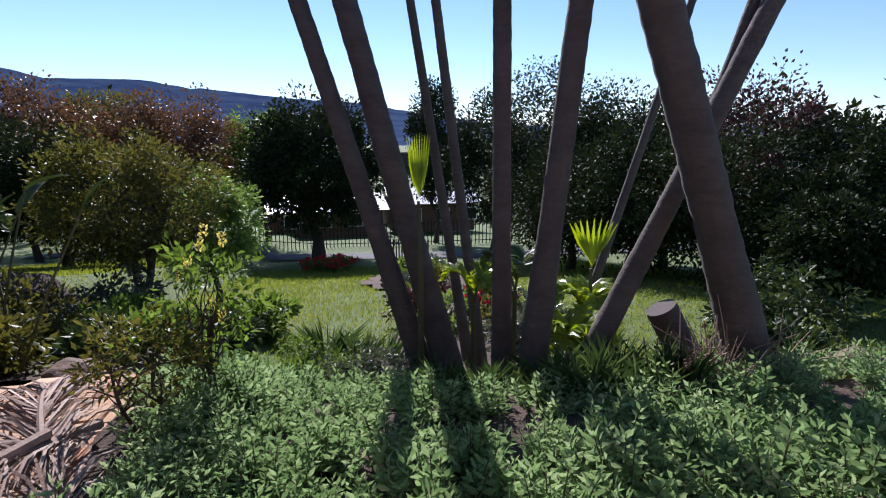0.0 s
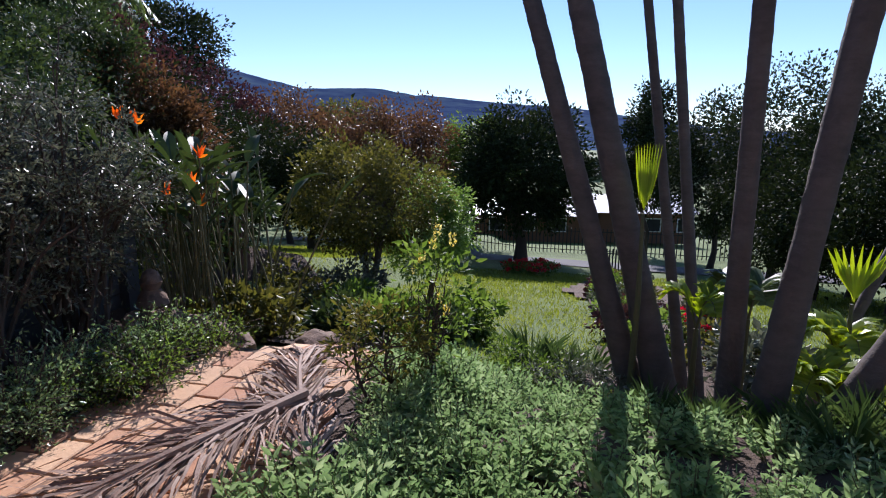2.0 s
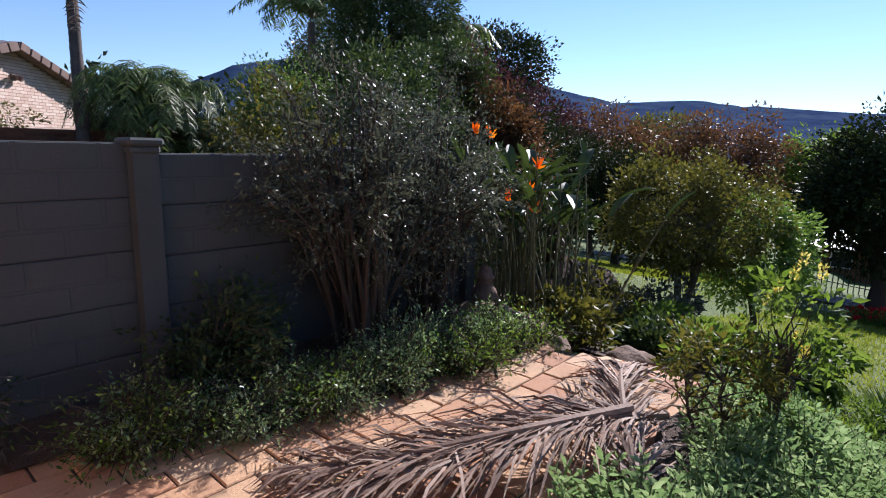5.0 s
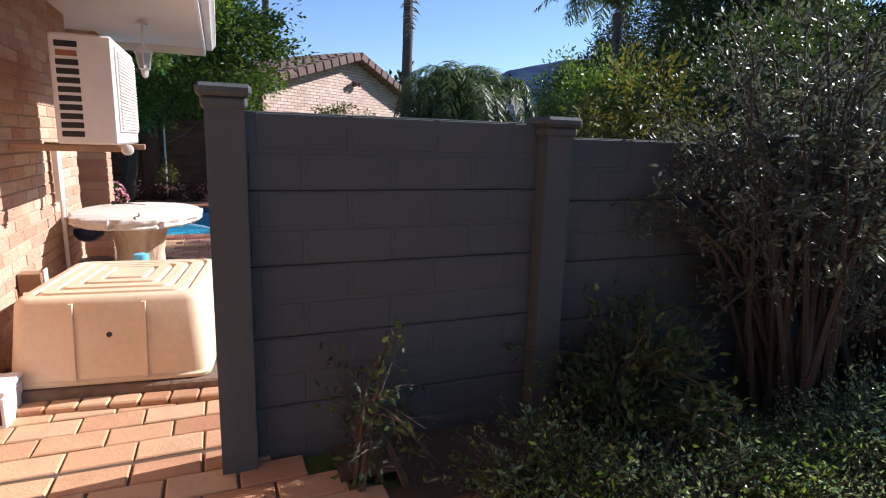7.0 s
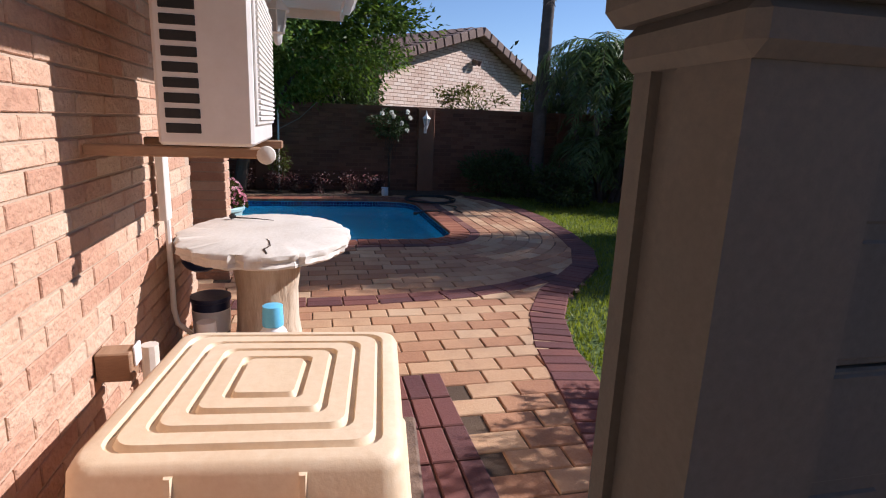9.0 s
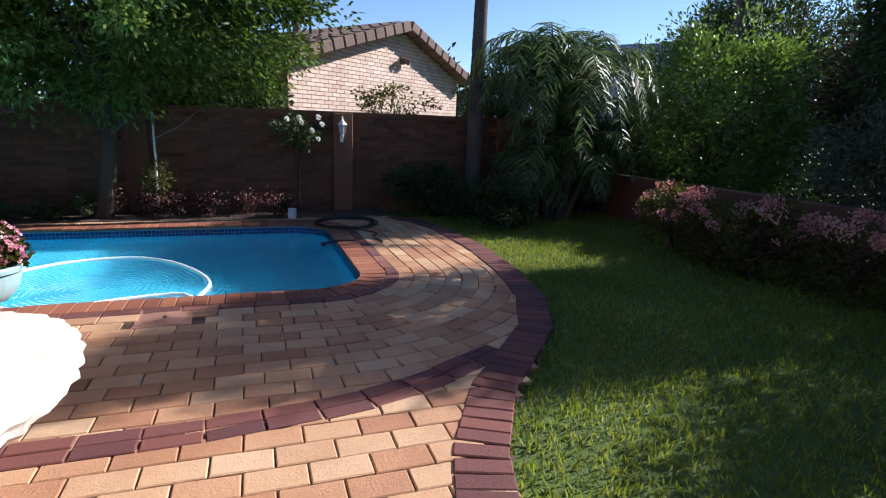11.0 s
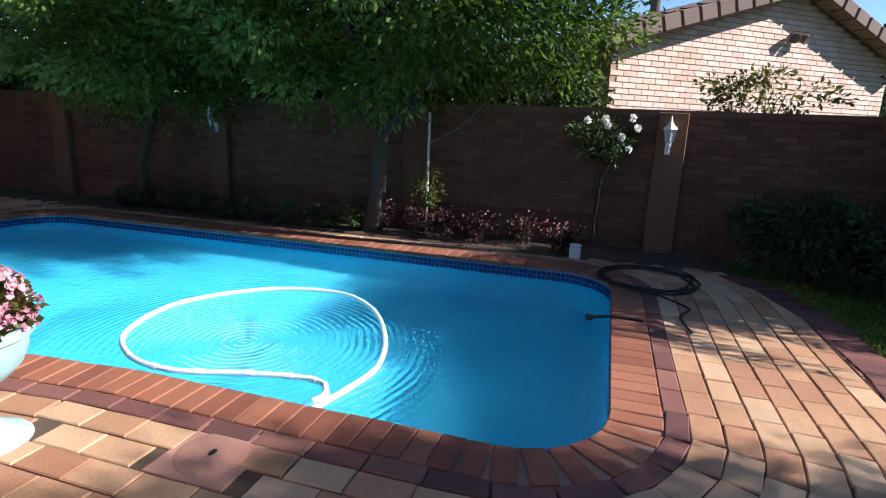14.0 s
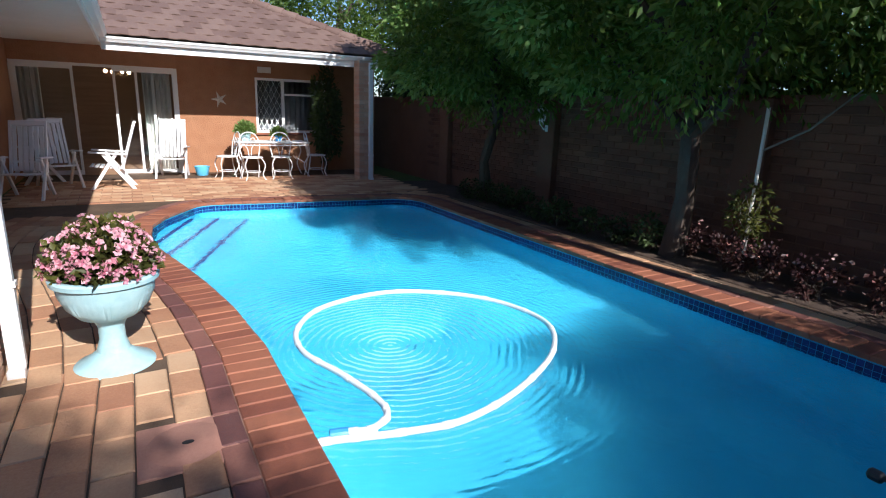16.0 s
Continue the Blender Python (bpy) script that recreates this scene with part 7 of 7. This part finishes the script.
def at(px_yaw, dist):
    """A place on the slope at a bearing (degrees from +y to the left) and distance from the start of the walk."""
    x, y = -dist * math.sin(radians(px_yaw)), dist * math.cos(radians(px_yaw))
    return down(x, y)


tree("round_tree", at(20.0, 9.5), 2.9, (1.3, 1.2, 0.95), LEAF_OLIVE, BARK, "round yellow-green tree on the lawn", 17000, 0.07, 0.035, 100, 0.24, 0.07, stems=2, seed=180, limbs=9, hollow=0.45)
tree("round_tree", at(13.2, 10.6), 2.6, (0.85, 0.85, 1.1), LEAF_FRESH, BARK, "leafy light green tree beside the lawn", 9000, 0.085, 0.04, 60, 0.27, 0.06, seed=181, hollow=0.45)
# crowns in LEAF_SHADE carry their backlit shade in the leaf colour
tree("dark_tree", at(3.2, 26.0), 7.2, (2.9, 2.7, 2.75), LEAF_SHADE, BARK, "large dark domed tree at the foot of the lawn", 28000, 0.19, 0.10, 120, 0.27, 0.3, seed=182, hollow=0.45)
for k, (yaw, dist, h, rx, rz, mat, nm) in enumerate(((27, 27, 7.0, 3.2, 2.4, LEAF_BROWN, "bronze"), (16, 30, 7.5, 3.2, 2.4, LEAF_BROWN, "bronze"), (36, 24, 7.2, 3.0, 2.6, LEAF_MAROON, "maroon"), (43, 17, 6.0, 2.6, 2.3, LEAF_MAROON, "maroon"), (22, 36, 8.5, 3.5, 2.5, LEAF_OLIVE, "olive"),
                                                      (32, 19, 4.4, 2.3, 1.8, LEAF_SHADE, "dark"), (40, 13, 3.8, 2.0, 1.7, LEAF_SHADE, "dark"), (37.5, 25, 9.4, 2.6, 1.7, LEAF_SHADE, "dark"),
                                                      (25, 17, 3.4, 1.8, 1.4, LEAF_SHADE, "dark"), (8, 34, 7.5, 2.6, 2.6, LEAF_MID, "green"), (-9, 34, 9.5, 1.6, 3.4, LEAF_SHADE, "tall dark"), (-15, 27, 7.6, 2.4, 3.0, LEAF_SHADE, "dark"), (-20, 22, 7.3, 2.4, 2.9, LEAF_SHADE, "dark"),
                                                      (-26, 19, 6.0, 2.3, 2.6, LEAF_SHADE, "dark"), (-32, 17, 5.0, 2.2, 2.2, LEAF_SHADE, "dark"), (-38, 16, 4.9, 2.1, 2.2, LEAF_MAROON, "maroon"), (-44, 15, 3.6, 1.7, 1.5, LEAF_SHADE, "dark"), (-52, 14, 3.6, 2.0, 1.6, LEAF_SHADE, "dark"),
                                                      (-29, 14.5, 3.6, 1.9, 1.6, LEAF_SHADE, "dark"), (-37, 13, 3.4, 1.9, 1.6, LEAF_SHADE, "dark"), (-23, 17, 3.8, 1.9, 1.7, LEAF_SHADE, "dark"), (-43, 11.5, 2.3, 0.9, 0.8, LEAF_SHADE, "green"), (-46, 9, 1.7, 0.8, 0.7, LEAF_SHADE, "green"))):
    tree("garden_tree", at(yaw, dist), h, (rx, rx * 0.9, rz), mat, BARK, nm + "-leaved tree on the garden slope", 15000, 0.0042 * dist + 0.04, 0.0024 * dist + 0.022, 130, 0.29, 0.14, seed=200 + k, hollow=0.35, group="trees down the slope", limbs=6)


def woods():
    rng = np.random.default_rng(260)
    q, w, s = [], [], []
    for k in range(420):
        a, d = rng.uniform(-70, 75), 42 + 190 * rng.random() ** 1.4
        x, y = -d * math.sin(radians(a)), d * math.cos(radians(a))
        h = 5 + 5 * rng.random()
        if abs(a + 1) < 15 and d < 75:
            continue
        c, ww = crown_points(320, (2.6, 2.6, h * 0.5), 14, 0.27, rng, 0.5)
        q.append(c + np.array([x, y, ground_z(x, y) + h * 0.55]))
        w.append(ww)
        s.append(np.full(320, 0.40 + d * 0.0035))
    s = np.concatenate(s)
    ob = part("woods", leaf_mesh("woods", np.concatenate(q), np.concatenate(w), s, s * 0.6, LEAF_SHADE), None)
    tagged(ob, "dark wooded valley below the garden", "woods", "", "stuff")


woods()


def far_house():
    x, y, z = at(-6.0, 44)
    t = thing("far_house", pose(x, y, z, 0, 0, 6), "long low house with a pale metal roof beyond the fence", "house")
    for x0, x1, z0, y0 in ((-11.0, -1.5, 0.0, 0), (-1.2, 6.5, 0.2, 1.0)):
        part("wall", Geo().box(x0 + 0.4, x1 - 0.4, y0, y0 + 6, 0, 2.3 + z0), DARK_BRICK, t)
        part("roof", Geo().add([(x0, y0 - 0.8, 2.25 + z0), (x1, y0 - 0.8, 2.25 + z0), (x1, y0 + 3, 3.35 + z0), (x0, y0 + 3, 3.35 + z0), (x0, y0 + 6.8, 2.25 + z0), (x1, y0 + 6.8, 2.25 + z0)], [(0, 1, 2, 3), (3, 2, 5, 4)]), TIN, t, smooth=0)
        for k in range(3):
            xx = x0 + 1.5 + k * 2.4
            w = part("window", Geo().soft_box(xx, xx + 1.2, y0 - 0.04, y0 + 0.02, 0.9, 2.0, 0.01), WHITE, t)
            part("pane", Geo().box(xx + 0.08, xx + 1.12, y0 - 0.05, y0 - 0.044, 0.98, 1.92), DARK, w)


TIN = surface("pale_metal_roof", [(0.62, 0.62, 0.63), (0.74, 0.74, 0.75)], 0.45, metal=0.0, grain=12, patch=0.6, bump=0.05)
far_house()


def palisade(name, a, b, h, gap, label):
    """A fence of square bars with two rails, following the ground."""
    t = thing(name, pose(0, 0, 0), label, "fence")
    A, B = Vector(a), Vector(b)
    n = int((B - A).length / gap)
    bars = Geo()
    me = mesh_from("bar", Geo().soft_box(-0.025, 0.025, -0.02, 0.02, 0, h, 0.01), IRON_DARK, 0)
    for i in range(n + 1):
        p = A.lerp(B, i / n)
        part("bar", me, None, t, m=pose(p.x, p.y, ground_z(p.x, p.y) - 0.02))
    for z in (0.2, h - 0.2):
        part("rail", Geo().tube([(A.lerp(B, k / 8).x, A.lerp(B, k / 8).y, ground_z(*A.lerp(B, k / 8)) + z) for k in range(9)], 0.025, 5), IRON_DARK, t)


IRON_DARK = surface("dark_iron", [(0.02, 0.02, 0.02), (0.045, 0.042, 0.04)], 0.6)
palisade("palisade_fence", (-9.5, 33.0), (13.0, 31.5), 1.5, 0.22, "dark iron palisade fence across the foot of the garden")
palisade("garden_gate", (1.6, 21.5), (3.0, 20.8), 1.1, 0.12, "low dark iron gate by the flower bed")


def strip(name, pts, width, material, label, cat, lift):
    g = Geo()
    s = resample(pts, 0.6, False)
    for i, p in enumerate(s):
        a, b = s[max(0, i - 1)], s[min(len(s) - 1, i + 1)]
        d = (b - a).normalized()
        q = Vector((-d.y, d.x)) * width / 2
        for k in (1, 0.33, -0.33, -1):
            e = p + q * k
            g.v.append((e.x, e.y, ground_z(e.x, e.y) + lift))
    for i in range(len(s) - 1):
        for k in range(3):
            g.f.append((4 * i + k, 4 * i + k + 1, 4 * i + k + 5, 4 * i + k + 4))
    structure(name, g, material, label, cat, smooth=60)


ASPHALT = surface("grey_asphalt", [(0.055, 0.055, 0.06), (0.09, 0.09, 0.095)], 0.9, grain=50, patch=1.0, bump=0.2)
strip("road", [(-14, 27.5), (-4, 27.0), (2, 25.5), (8, 24.5), (20, 24.0)], 3.0, ASPHALT, "grey asphalt drive across the foot of the garden", "road", 0.04)


def flower_mound(name, spot, r, h, petals, label, seed, leaf_mat=None, n=1200):
    t = tree(name, spot, h, (r, r, h * 0.5), leaf_mat or LEAF_MID, BARK, label, n, 0.09, 0.045, 36, 0.3, 0.02, stems=3, seed=seed, category="flowers")
    if petals:
        rng = np.random.default_rng(seed + 1)
        q, w = crown_points(500, (r, r, h * 0.5), 30, 0.2, rng, 0.85)
        q = q[q[:, 2] > -0.05] + np.array([0, 0, h * 0.55])
        part("blossom", leaf_mesh("blossom", q, rng.normal(size=q.shape) + np.array([0, 0, 0.7]), 0.10, 0.07, petals), None, t)


flower_mound("red_flowers", at(1.5, 20.5), 0.75, 0.6, PETAL_RED, "mound of bright red flowers at the end of the lawn", 270)
flower_mound("red_flowers", at(3.6, 20.8), 0.6, 0.5, PETAL_RED, "mound of red flowers at the lawn end", 272)
rngm = np.random.default_rng(280)
for k in range(22):
    y = 5.6 + k * 0.62
    x = float(np.interp(y, [5, 9, 14, 19], [1.0, 1.6, 1.3, 2.0])) + rngm.uniform(-0.5, 0.9)
    m = (LEAF_GREY, LEAF_OLIVE, LEAF_MID, LEAF_MAROON)[k % 4]
    flower_mound("border_plant", down(x, y), 0.34 + 0.2 * rngm.random(), 0.4 + 0.25 * rngm.random(), PETAL_RED if k == 4 else None, "low border plant in the long flower bed", 290 + 2 * k, m, 900)
for k, (x, y, r, h, m) in enumerate(((-1.6, 4.75, 0.42, 0.5, LEAF_MID), (-2.2, 5.2, 0.45, 0.45, LEAF_DARK), (-1.25, 5.2, 0.35, 0.4, LEAF_DARK), (-2.8, 4.4, 0.45, 0.55, LEAF_OLIVE), (-2.4, 6.2, 0.5, 0.55, LEAF_MID), (-3.2, 6.0, 0.5, 0.8, LEAF_OLIVE), (-1.0, 6.2, 0.4, 0.5, LEAF_MID), (-3.0, 7.4, 0.6, 0.8, LEAF_GREY), (-4.3, 6.4, 0.7, 1.2, LEAF_DARK), (-4.2, 5.4, 0.8, 1.6, LEAF_DARK))):
    flower_mound("bed_plant", down(x, y), r, h, None, "leafy plant in the bed beside the path", 340 + 2 * k, m, 1500)
for k, (x, y, r, h) in enumerate(((4.4, 5.2, 0.5, 0.6), (5.2, 5.6, 0.7, 0.9), (3.6, 3.9, 0.35, 0.5), (4.6, 3.1, 0.5, 0.7))):
    flower_mound("bed_plant", down(x, y), r, h, None, "leafy plant beside the lower lawn", 370 + 2 * k, LEAF_DARK, 1300)
tree("cordyline_shrub", at(-40, 12.5), 2.6, (0.6, 0.6, 0.9), LEAF_MAROON, BARK, "pale-leaved shrub with red tips at the garden edge", 6000, 0.10, 0.03, 50, 0.3, 0.05, stems=3, seed=390, category="shrub")

# ---- grass ----
BEDS = [[(0.2, 5.0), (1.6, 4.6), (2.4, 7.0), (3.0, 12.0), (3.4, 18.0), (1.4, 19.5), (0.2, 14.0), (1.2, 9.0)], [(-2.4, 4.2), (-0.9, 4.6), (-0.9, 6.0), (-2.2, 8.0), (-4.2, 8.5), (-4.2, 5.2)],
        [(1.2, 4.3), (1.6, 3.85), (2.9, 3.1), (4.6, 2.3), (6.5, 1.9), (6.5, 2.4), (4.7, 2.75), (3.0, 3.6), (1.7, 4.4), (1.2, 4.8)], [(-1.3, 0.9), (3.6, 0.9), (3.6, 2.5), (2.7, 3.15), (1.5, 3.9), (0.4, 4.6), (-1.0, 4.6)]]


def grass(name, n, spot, ok, size, seed, label):
    rng = np.random.default_rng(seed)
    q = []
    while len(q) < n:
        x, y = spot(rng)
        if ok(x, y):
            q.append((x, y, ground_z(x, y) - 0.022))
    w = rng.normal(size=(n, 3)) * np.array([0.5, 0.5, 0.0]) + np.array([0, 0, 1.0])
    s = size * (0.6 + 0.8 * rng.random(n)) * (1 + 0.06 * np.array([max(0, p[1] - 6) for p in q]))
    tagged(part(name, leaf_mesh(name, q, w, s, s * 0.16 + 0.003, GRASS_BLADE), None), label, "grass", "", "stuff")


grass("lawn_grass", 70000, lambda r: (r.uniform(-14.0, -4.0), 0.5 + 6.0 * r.random()), lambda x, y: edge_y(x) + 0.0 < y < 6.3, 0.05, 401, "short green lawn beside the pool paving")
grass("garden_grass", 85000, lambda r: (r.uniform(-9.0, 9.0), 2.8 + 18.5 * r.random() ** 1.5), lambda x, y: (y > 4.3 or x > 2.4) and not any(inside((x, y), b) for b in BEDS), 0.06, 402, "short green lawn sloping down the garden")
grass("path_grass", 2500, lambda r: (r.uniform(-1.35, -0.75), r.uniform(0.6, 2.0)), lambda x, y: True, 0.06, 403, "rough grass tuft beside the brick path")


# ---- paving ----
def band_x(y):
    return float(np.interp(y, [-1.6, -0.3, 0.5, 1.0, 1.4], [-7.62, -7.62, -7.72, -7.9, -8.15]))


FRONT = [(-3.93, -1.6), (3.0, -1.6), (3.0, -0.5), (-0.6, 0.2), (-0.95, 1.2), (-1.2, 2.0), (-1.25, 3.42), (-2.5, 3.45), (-2.62, 2.4), (-2.8, 1.4), (-3.2, 0.55), (-3.72, -0.28), (-3.93, -0.28)]


def on_deck(x, y, m=0.0):
    if x > -3.93:
        return False
    if x > -7.56:
        return WALL_Y + m < y < edge_y(x) - m
    return -14.08 + m < x and -11.0 < y < edge_y(x) - m


COPE = [tuple(p) for p in offset(POOL, 0.15)]


COPING_MORTAR = surface("reddish_mortar", [(0.22, 0.12, 0.085), (0.32, 0.19, 0.14)], 0.95, grain=120, bump=0.3)


def bedding():
    g, s = Geo(), 0.1
    for i in range(-142, -39):
        for j in range(-110, 29):
            x, y = (i + 0.5) * s, (j + 0.5) * s
            if on_deck(x, y) and not inside((x, y), COPE):
                g.add([(i * s, j * s, 0.007), ((i + 1) * s, j * s, 0.007), ((i + 1) * s, (j + 1) * s, 0.007), (i * s, (j + 1) * s, 0.007)], [(0, 1, 2, 3)])
    ob = structure("pavement", g, JOINT, "brick-paved pool terrace in warm clay colours", "paving", smooth=0)
    ob2 = structure("pavement_path", Geo().prism(FRONT, -0.06, 0.006), JOINT, "worn brick garden path", "paving", smooth=0)
    return ob, ob2


deck, front = bedding()
ring_bed, n_p = Geo(), len(POOL)
for p, q in zip(offset(POOL, 0.004), offset(POOL, 0.27)):
    ring_bed.v += [(p.x, p.y, -0.03), (p.x, p.y, 0.014), (q.x, q.y, 0.014)]
for i in range(n_p):
    j = (i + 1) % n_p
    ring_bed.f += [(3 * i, 3 * j, 3 * j + 1, 3 * i + 1), (3 * i + 1, 3 * j + 1, 3 * j + 2, 3 * i + 2)]
part("coping_mortar", ring_bed, COPING_MORTAR, deck, "reddish mortar between the coping bricks", smooth=0)


def paver_geo(l, w, h=0.018, b=0.006):
    g = Geo()
    vs = []
    for k, z in ((0, -0.01), (0, h - b), (b, h)):
        vs += [(-w / 2 + k, -l / 2 + k, z), (w / 2 - k, -l / 2 + k, z), (w / 2 - k, l / 2 - k, z), (-w / 2 + k, l / 2 - k, z)]
    fs = [(8, 9, 10, 11)]
    for r in (0, 4):
        for i in range(4):
            fs.append((r + i, r + (i + 1) % 4, r + 4 + (i + 1) % 4, r + 4 + i))
    return g.add(vs, fs)


class Laying:
    """Lays pieces of one size: those in the near stretch as objects, the rest joined into one."""

    def __init__(self, name, l, w, material, parent, near, limit=300, h=0.018):
        self.name, self.parent, self.material, self.near, self.limit, self.count = name, parent, material, near, limit, 0
        self.geo = paver_geo(l, w, h)
        self.mesh, self.rest = mesh_from(name, self.geo, material, 0), Geo()

    def lay(self, x, y, turn=0.0, z=0.0):
        m = pose(x, y, z + random.uniform(-0.0025, 0.0025), random.gauss(0, 0.35), random.gauss(0, 0.35), turn + random.gauss(0, 0.5))
        if self.near(x, y) and self.count < self.limit:
            self.count += 1
            part(self.name, self.mesh, None, self.parent, m=m)
        else:
            self.rest.add(self.geo.v, self.geo.f, m)

    def done(self):
        if self.rest.v:
            tagged(part(self.name + "_field", self.rest, self.material, self.parent, smooth=0), kind="stuff")


PL, PW = 0.278, 0.163
border = Laying("border_brick", 0.27, 0.105, BORDER, deck, lambda x, y: x > -11.5, 300, 0.027)
edge_line = resample(LAWN_EDGE, 0.113, False)
for i in range(1, len(edge_line) - 1):
    d = (edge_line[i + 1] - edge_line[i - 1]).normalized()
    c = edge_line[i] + Vector((d.y, -d.x)) * -0.13
    if c.y > edge_y(c.x):
        c = edge_line[i] + Vector((d.y, -d.x)) * 0.13
    border.lay(c.x, c.y, math.degrees(math.atan2(d.y, d.x)))
band = resample([(band_x(y), y) for y in np.arange(-1.55, 1.5, 0.1) if y < edge_y(band_x(y)) - 0.24], 0.28, False)  # dark band across the terrace
for i in range(len(band)):
    d = (band[min(i + 1, len(band) - 1)] - band[max(i - 1, 0)]).normalized()
    for k in (-0.057, 0.057):
        border.lay(band[i].x + d.y * k, band[i].y - d.x * k, math.degrees(math.atan2(d.y, d.x)) - 90)
for k in range(3):
    for i in range(5):
        border.lay(-4.82 - 0.283 * i - 0.14, -0.36 + 0.113 * k, 90)
border.done()

coping = Laying("coping_brick", 0.27, 0.118, COPING, deck, lambda x, y: x > -10.6 and y > -4.6, 300, 0.026)
ring = resample(POOL_RAW, 0.125)[:-1]
for i in range(len(ring)):
    d = (ring[(i + 1) % len(ring)] - ring[i - 1]).normalized()
    c = ring[i] + Vector((d.y, -d.x)) * 0.125
    coping.lay(c.x, c.y, math.degrees(math.atan2(d.y, d.x)))
inner_row = Laying("stretcher_brick", 0.27, 0.118, ROW_BRICK, deck, lambda x, y: x > -10.6 and y > -4.6, 120, 0.024)
row = resample([tuple(p) for p in offset(POOL, 0.325)], 0.281)[:-1]
for i in range(len(row)):
    d = (row[(i + 1) % len(row)] - row[i - 1]).normalized()
    inner_row.lay(row[i].x, row[i].y, math.degrees(math.atan2(d.y, d.x)) - 90)
coping.done()
inner_row.done()

paver = Laying("paver", PL - 0.008, PW - 0.008, PAVER, deck, lambda x, y: -10.2 < x < -4.4 and y > -1.5 and not (-8.3 < x < -7.7 and y < -0.6), 330)
for k in range(25):  # rows that follow the pool
    outline = [tuple(p) for p in offset(POOL, 0.465 + PW * k)]
    a0, a1 = Vector(outline[0]), Vector(outline[1])
    start = a0.lerp(a1, 0.5) if k % 2 else a0
    line = resample([tuple(start)] + outline[1:] + ([outline[0]] if k % 2 else []), PL / 2)
    for i in range(k % 2, len(line) - 1, 2):
        c = line[i]
        d = (line[i + 1] - line[i - 1 if i else i]).normalized()
        if on_deck(c.x, c.y, 0.06) and c.y < edge_y(c.x) - 0.12 and c.x < band_x(c.y) - 0.04 and not (abs(c.x + 9.43) < 0.13 and abs(c.y + 0.705) < 0.16):
            if c.x > -9.9 and c.y < -6.5 or c.y < -7.35:
                continue
            paver.lay(c.x, c.y, math.degrees(math.atan2(d.y, d.x)) - 90)
for j in range(16):  # patio rows
    y = -7.5 - j * PW
    for i in range(24):
        x = -14.0 + (i + 0.5 * (j % 2)) * PL
        if x < -7.7:
            paver.lay(x, y, 90)
for i in range(25):  # terrace by the house
    x = -4.05 - PW * i
    for j in range(12):
        y = -1.5 + (j + 0.5 * (i % 2)) * PL
        if on_deck(x, y, 0.05) and y < edge_y(x) - 0.12 and x > band_x(y) + 0.04 and not (-6.3 < x < -4.78 and -0.5 < y < -0.02):
            paver.lay(x, y)
paver.done()

path_paver = Laying("path_paver", PL - 0.012, PW - 0.01, PAVER, front, lambda x, y: x < -1.0, 300)
for i in range(45):
    x = -3.86 + PW * i
    for j in range(20):
        y = -1.5 + (j + 0.5 * (i % 2)) * PL
        if inside((x, y), FRONT):
            path_paver.lay(x, y, random.gauss(0, 1.2))
path_paver.done()
for i in range(8):  # lower landing
    for j in range(3):
        x, y = -2.15 + i * PW, 3.72 + j * PL
        part("landing_paver", paver_geo(PL - 0.012, PW - 0.01), PAVER, front, m=pose(x, y, ground_z(x, y) + 0.02, -13, 0, 0))


# ---- brickwork of the house wall ----
def house_bricks():
    wall = bpy.data.objects["wall_north"]
    bl, bh = 0.285, 0.083
    g = Geo()
    l, h, b = bl - 0.010, bh - 0.010, 0.004
    vs = []
    for k, y in ((0, -0.012), (0, 0.001), (b, 0.0055)):
        vs += [(-l / 2 + k, y, -h / 2 + k), (l / 2 - k, y, -h / 2 + k), (l / 2 - k, y, h / 2 - k), (-l / 2 + k, y, h / 2 - k)]
    fs = [(11, 10, 9, 8)]
    for r in (0, 4):
        for i in range(4):
            fs.append((r + 4 + i, r + 4 + (i + 1) % 4, r + (i + 1) % 4, r + i))
    g.add(vs, fs)
    me, rest, count = mesh_from("brick", g, FACE_BRICK, 0), Geo(), 0
    for c in range(29):
        z = 0.01 + bh * (c + 0.5)
        x = -7.55 + bl * (0.5 if c % 2 else 1.0) - 0.14
        while x < 2.9:
            m = pose(x, WALL_Y - 0.010 + random.uniform(-0.002, 0.003), z, 0, random.gauss(0, 0.25), random.gauss(0, 0.4))
            if -6.9 < x < -4.2 and count < 300:
                count += 1
                part("brick", me, None, wall, m=m)
            elif x - bl / 2 > -7.6:
                rest.add(g.v, g.f, m)
            x += bl
    tagged(part("brick_field", rest, FACE_BRICK, wall, smooth=0), kind="stuff")


house_bricks()
